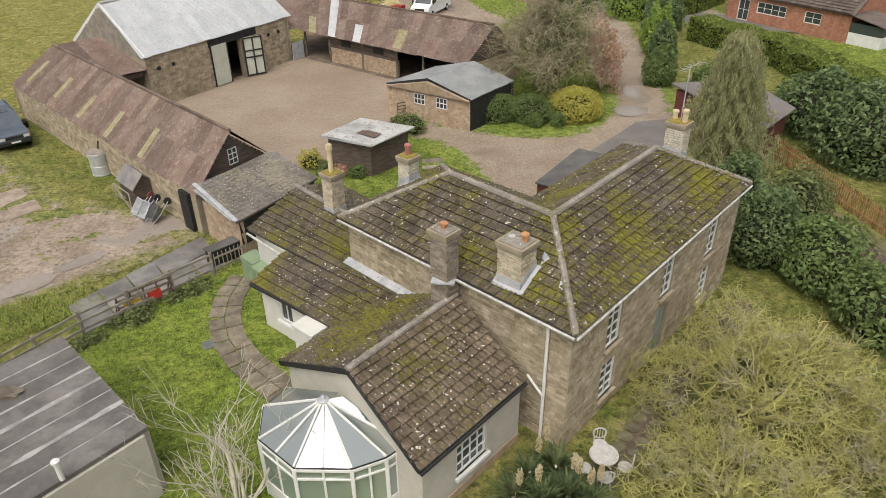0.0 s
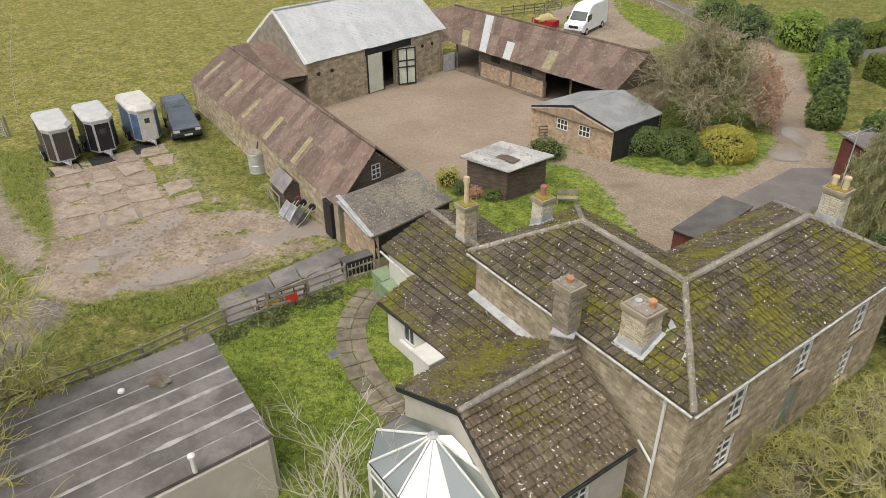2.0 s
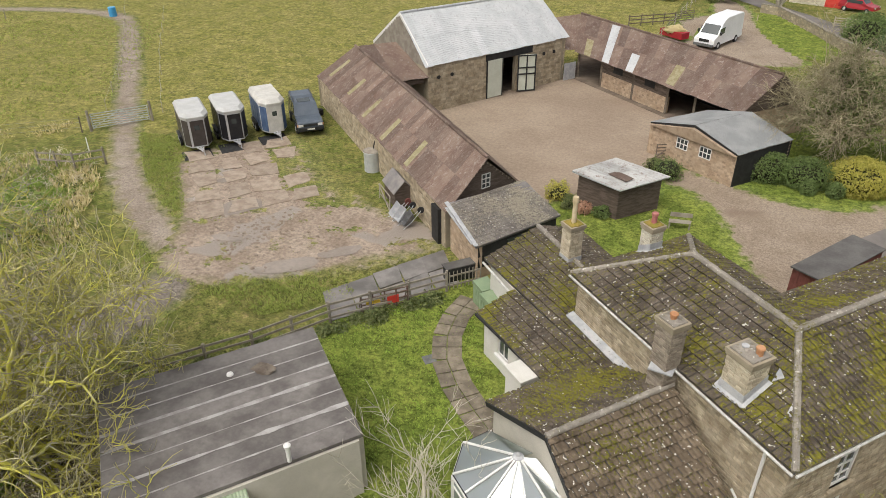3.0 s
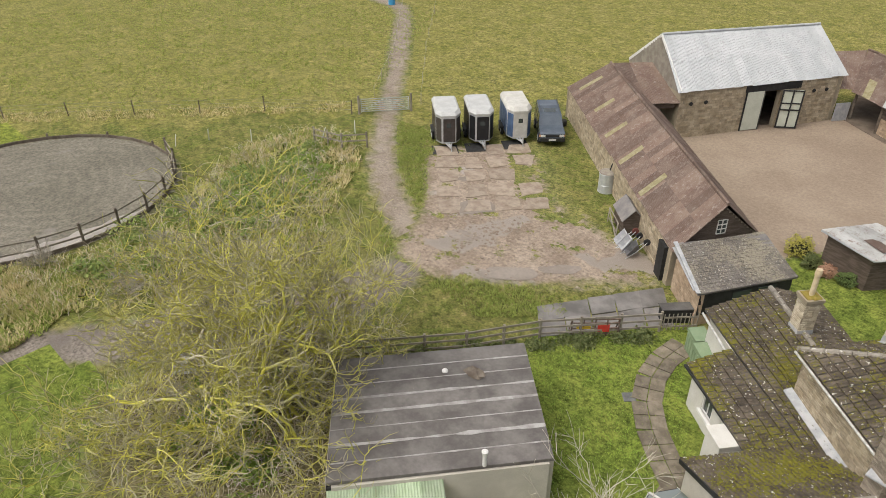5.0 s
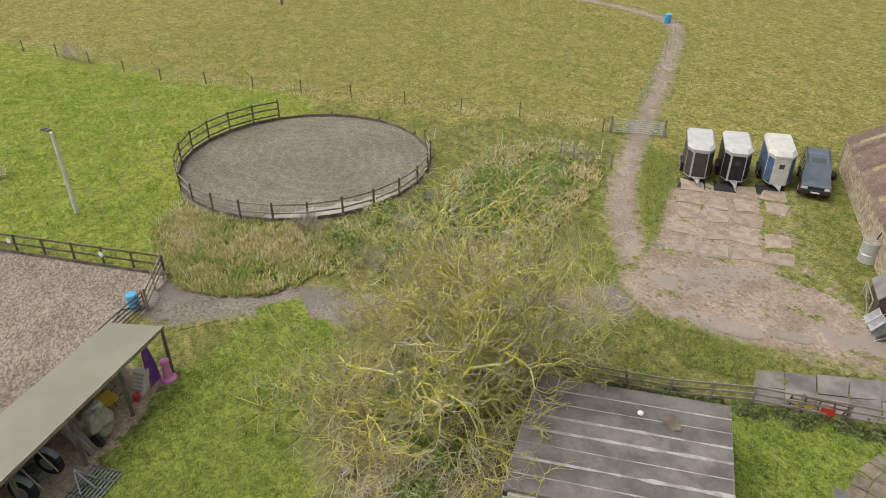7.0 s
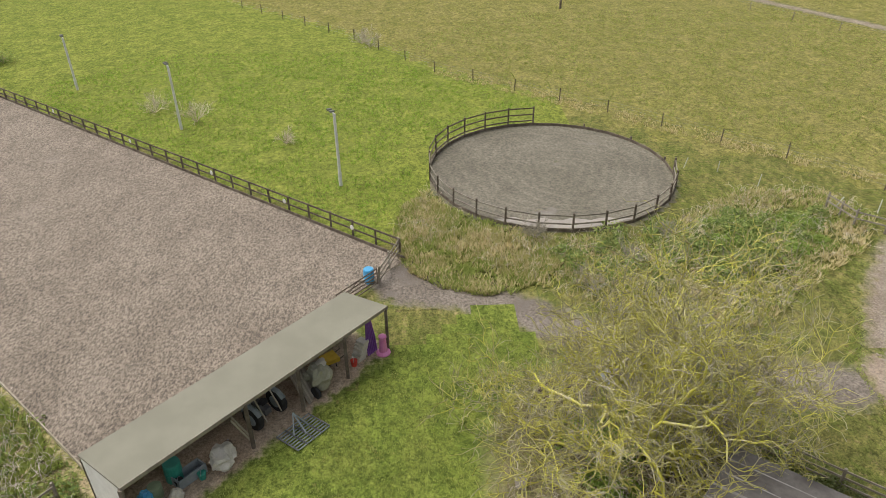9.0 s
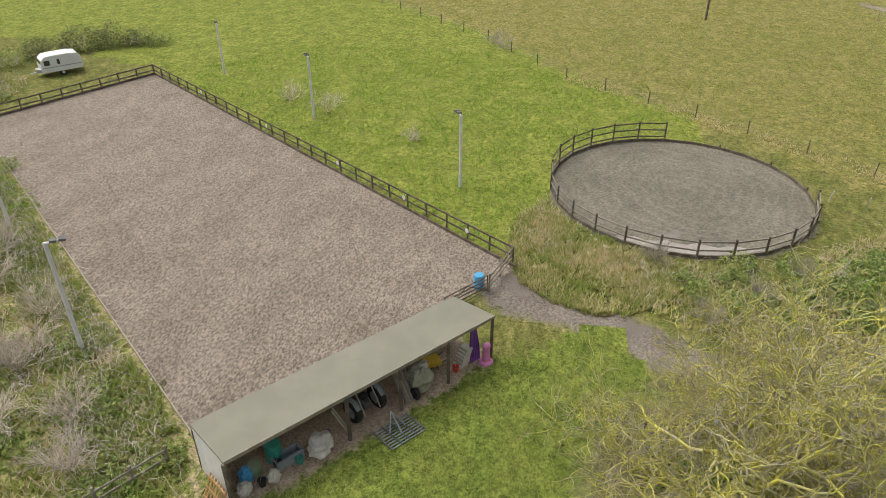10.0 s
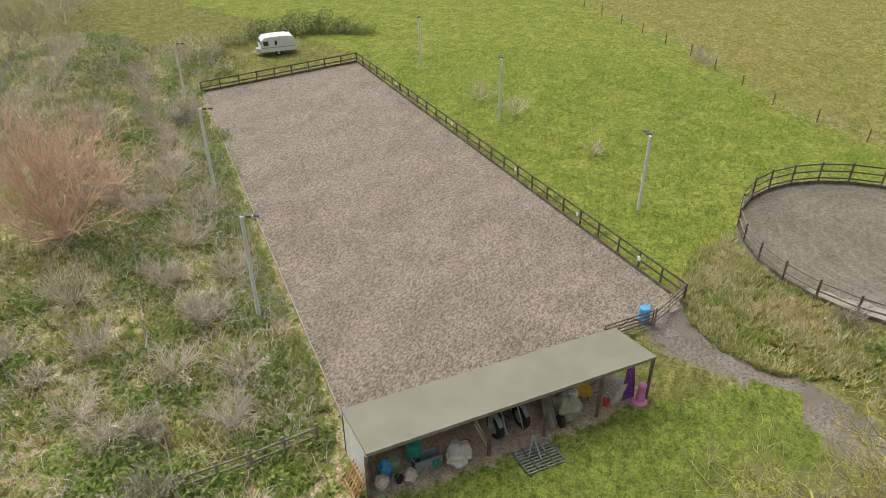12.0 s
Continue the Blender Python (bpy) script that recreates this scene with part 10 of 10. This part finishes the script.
sk_.add("body", Build().prism([(-8.9, 73.4), (-6.6, 71.8), (-6.0, 72.7), (-8.3, 74.3)], 0.35, 0.95), M["red_paint"])
sk_.add("load", Build().blob((-7.45, 73.05, 0.95), (1.1, 0.6, 0.45), 5, 0.4, 16, 10), M["dry_grass"])
tw = Twigs(601)
for i in range(7):
    a = i * 0.9
    tw.grow(Vector((1.5, 89.6, 0)), Vector((math.cos(a) * 0.4, math.sin(a) * 0.4, 1)).normalized(), 2.8, 0.12, 3, dict(BARE, kids=[0, 4, 4, 4], least=0.02))
plant("lane_tree", (1.5, 89.6, 0), "bare grey tree beside the lane", "tree", [("crown", tw.mesh("crown", M["grey_bark"]))])
for i, (x, y, h) in enumerate(((-4.5, 93, 4.0), (-7.5, 97, 4.5), (-11, 92, 3.0))):
    bush("hedgerow_bush", [((x, y, h * 0.45), (h * 0.42, h * 0.42, h * 0.55))], 3600, 0.13, M["ivy"], "ivy-covered tree by the lane", seed=610 + i, group="hedgerow along the drive", lump=0.9, twigs=M["olive_twig"])

for i, (x, y, h) in enumerate(((-57, -82, 6.5), (-48, -75, 6.0), (-63, -84, 6.0), (-41, -68, 5.5), (-53, -79, 5.0), (-36, -60, 4.5), (-69, -88, 6.0))):
    twig_bush((x, y), h, 620 + i, (M["grey_bark"], M["olive_twig"], M["brown_twig"])[i % 3], "tall bare tree in the hedgerow behind the arena", 12, 2, "hedgerow trees")

# pots and shrubs beside the black shed
for i, (x, y, r, m) in enumerate(((-8.3, 35.1, 0.75, "golden"), (-7.4, 34.3, 0.5, "ivy"), (-6.5, 34.0, 0.45, "copper"), (-5.5, 33.9, 0.5, "hedge"), (-3.0, 40.3, 0.95, "hedge"), (-3.8, 40.9, 0.7, "ivy"))):
    bush("potted_shrub", [((x, y, r * 0.6), (r, r, r * 0.75))], 1500, 0.06, M[m], "small mossy shrub in a pot by the black shed", seed=640 + i, group="shrubs by the black shed", lump=0.6)
field_gate("yard_gate", (-4.1, 42.7), (-2.3, 43.7), 1.1, 5, M["rail"], "brown five-barred gate beside the brick hut")
bn = Kit("garden_bench", (-1.5, 34.1, 0), "small weathered wooden bench on the grass", "bench")
for i in range(3):
    bn.add("slat", Build().beam((-2.0, 34.0 + i * 0.14, 0.42), (-0.9, 34.2 + i * 0.14, 0.42), 0.11, 0.03), M["grey_wood"])
for x, y in ((-1.95, 34.02), (-0.95, 34.2), (-1.95, 34.3), (-0.95, 34.48)):
    bn.add("leg", Build().beam((x, y, 0), (x, y, 0.41), 0.07), M["grey_wood"])
bn.add("backrest", Build().beam((-2.0, 34.36, 0.7), (-0.9, 34.56, 0.7), 0.03, 0.25), M["grey_wood"])

# what lies under the bare tree
sheet_ = Kit("fallen_sheet", (-21.8, 8.2, 0), "grey weathered board leaning under the bare tree", "board")
sheet_.add("board", Build().slab([(-22.6, 7.5, 1.15), (-21.1, 8.0, 0.55), (-21.6, 9.0, 0.6), (-22.9, 8.3, 1.2)], 0.04), M["grey_wood"])
sheet_.add("prop", Build().beam((-22.5, 7.9, 0), (-22.5, 7.9, 1.1), 0.08), M["rail"])
sheet_.add("prop", Build().beam((-21.4, 8.5, 0), (-21.4, 8.5, 0.52), 0.08), M["rail"])
fr_ = Kit("rusty_frame", (-22.8, 5.2, 0), "rusty iron farm implement under the bare tree", "implement")
for a, b in (((-22.1, 4.1, 0.3), (-23.2, 5.3, 0.55)), ((-23.2, 5.3, 0.55), (-22.9, 6.2, 0.4)), ((-22.9, 6.2, 0.4), (-22.0, 5.2, 0.3)), ((-22.0, 5.2, 0.3), (-22.1, 4.1, 0.3)), ((-22.5, 4.6, 0), (-22.5, 4.6, 0.5)), ((-22.6, 5.8, 0), (-22.6, 5.8, 0.5))):
    fr_.add("bar", Build().beam(a, b, 0.1), M["rust"])
bd_ = Kit("broken_slab", (-17.4, 3.0, 0), "pale broken concrete slab in the weeds", "slab")
bd_.add("slab", Build().slab([(-17.9, 2.85, 0.1), (-17.2, 2.8, 0.2), (-17.1, 3.2, 0.22), (-17.8, 3.35, 0.1)], 0.05), M["ridge"])
pl = Kit("white_board", (-11.2, -21.2, 0), "white board lying on bare soil in the scrub", "board")
pl.add("board", Build().slab([(-11.6, -21.6, 0.12), (-11.3, -21.7, 0.12), (-10.7, -20.6, 0.2), (-11.0, -20.5, 0.2)], 0.04), M["white"])

# flagged path along the front of the house
M["mossy_flag"] = plain("mossy_stone_flag", (0.1, 0.095, 0.05), (0.17, 0.15, 0.1), 3.0, 0.95, 0.5, per="object", vary=0.25)
fp = thing("front_path", (6, 16.5, 0), "mossy broken stone flags along the front wall", "path", kind="structure")
patch("front_soil", [(3.5, 13.5), (11.2, 22.9), (12.2, 22.1), (5.0, 12.6)], M["soil"], 0.3, 0.05, "bare brown earth along the front wall", "soil")
rf_ = random.Random(77)
fd = Vector((0.617, 0.787))
fo = Vector((0.787, -0.617))
for i in range(22):
    for j in range(2):
        c = Vector((3.9, 13.65)) + fd * (0.5 * i + 0.1 * j) + fo * (0.3 + 0.52 * j)
        n_ = 7
        ring = [(c.x + math.cos(6.283 * k / n_) * rf_.uniform(0.17, 0.27), c.y + math.sin(6.283 * k / n_) * rf_.uniform(0.17, 0.27)) for k in range(n_)]
        under(fp, Build().prism(ring, 0.0, 0.085 + 0.02 * rf_.random()).part("flagstone", M["mossy_flag"]))
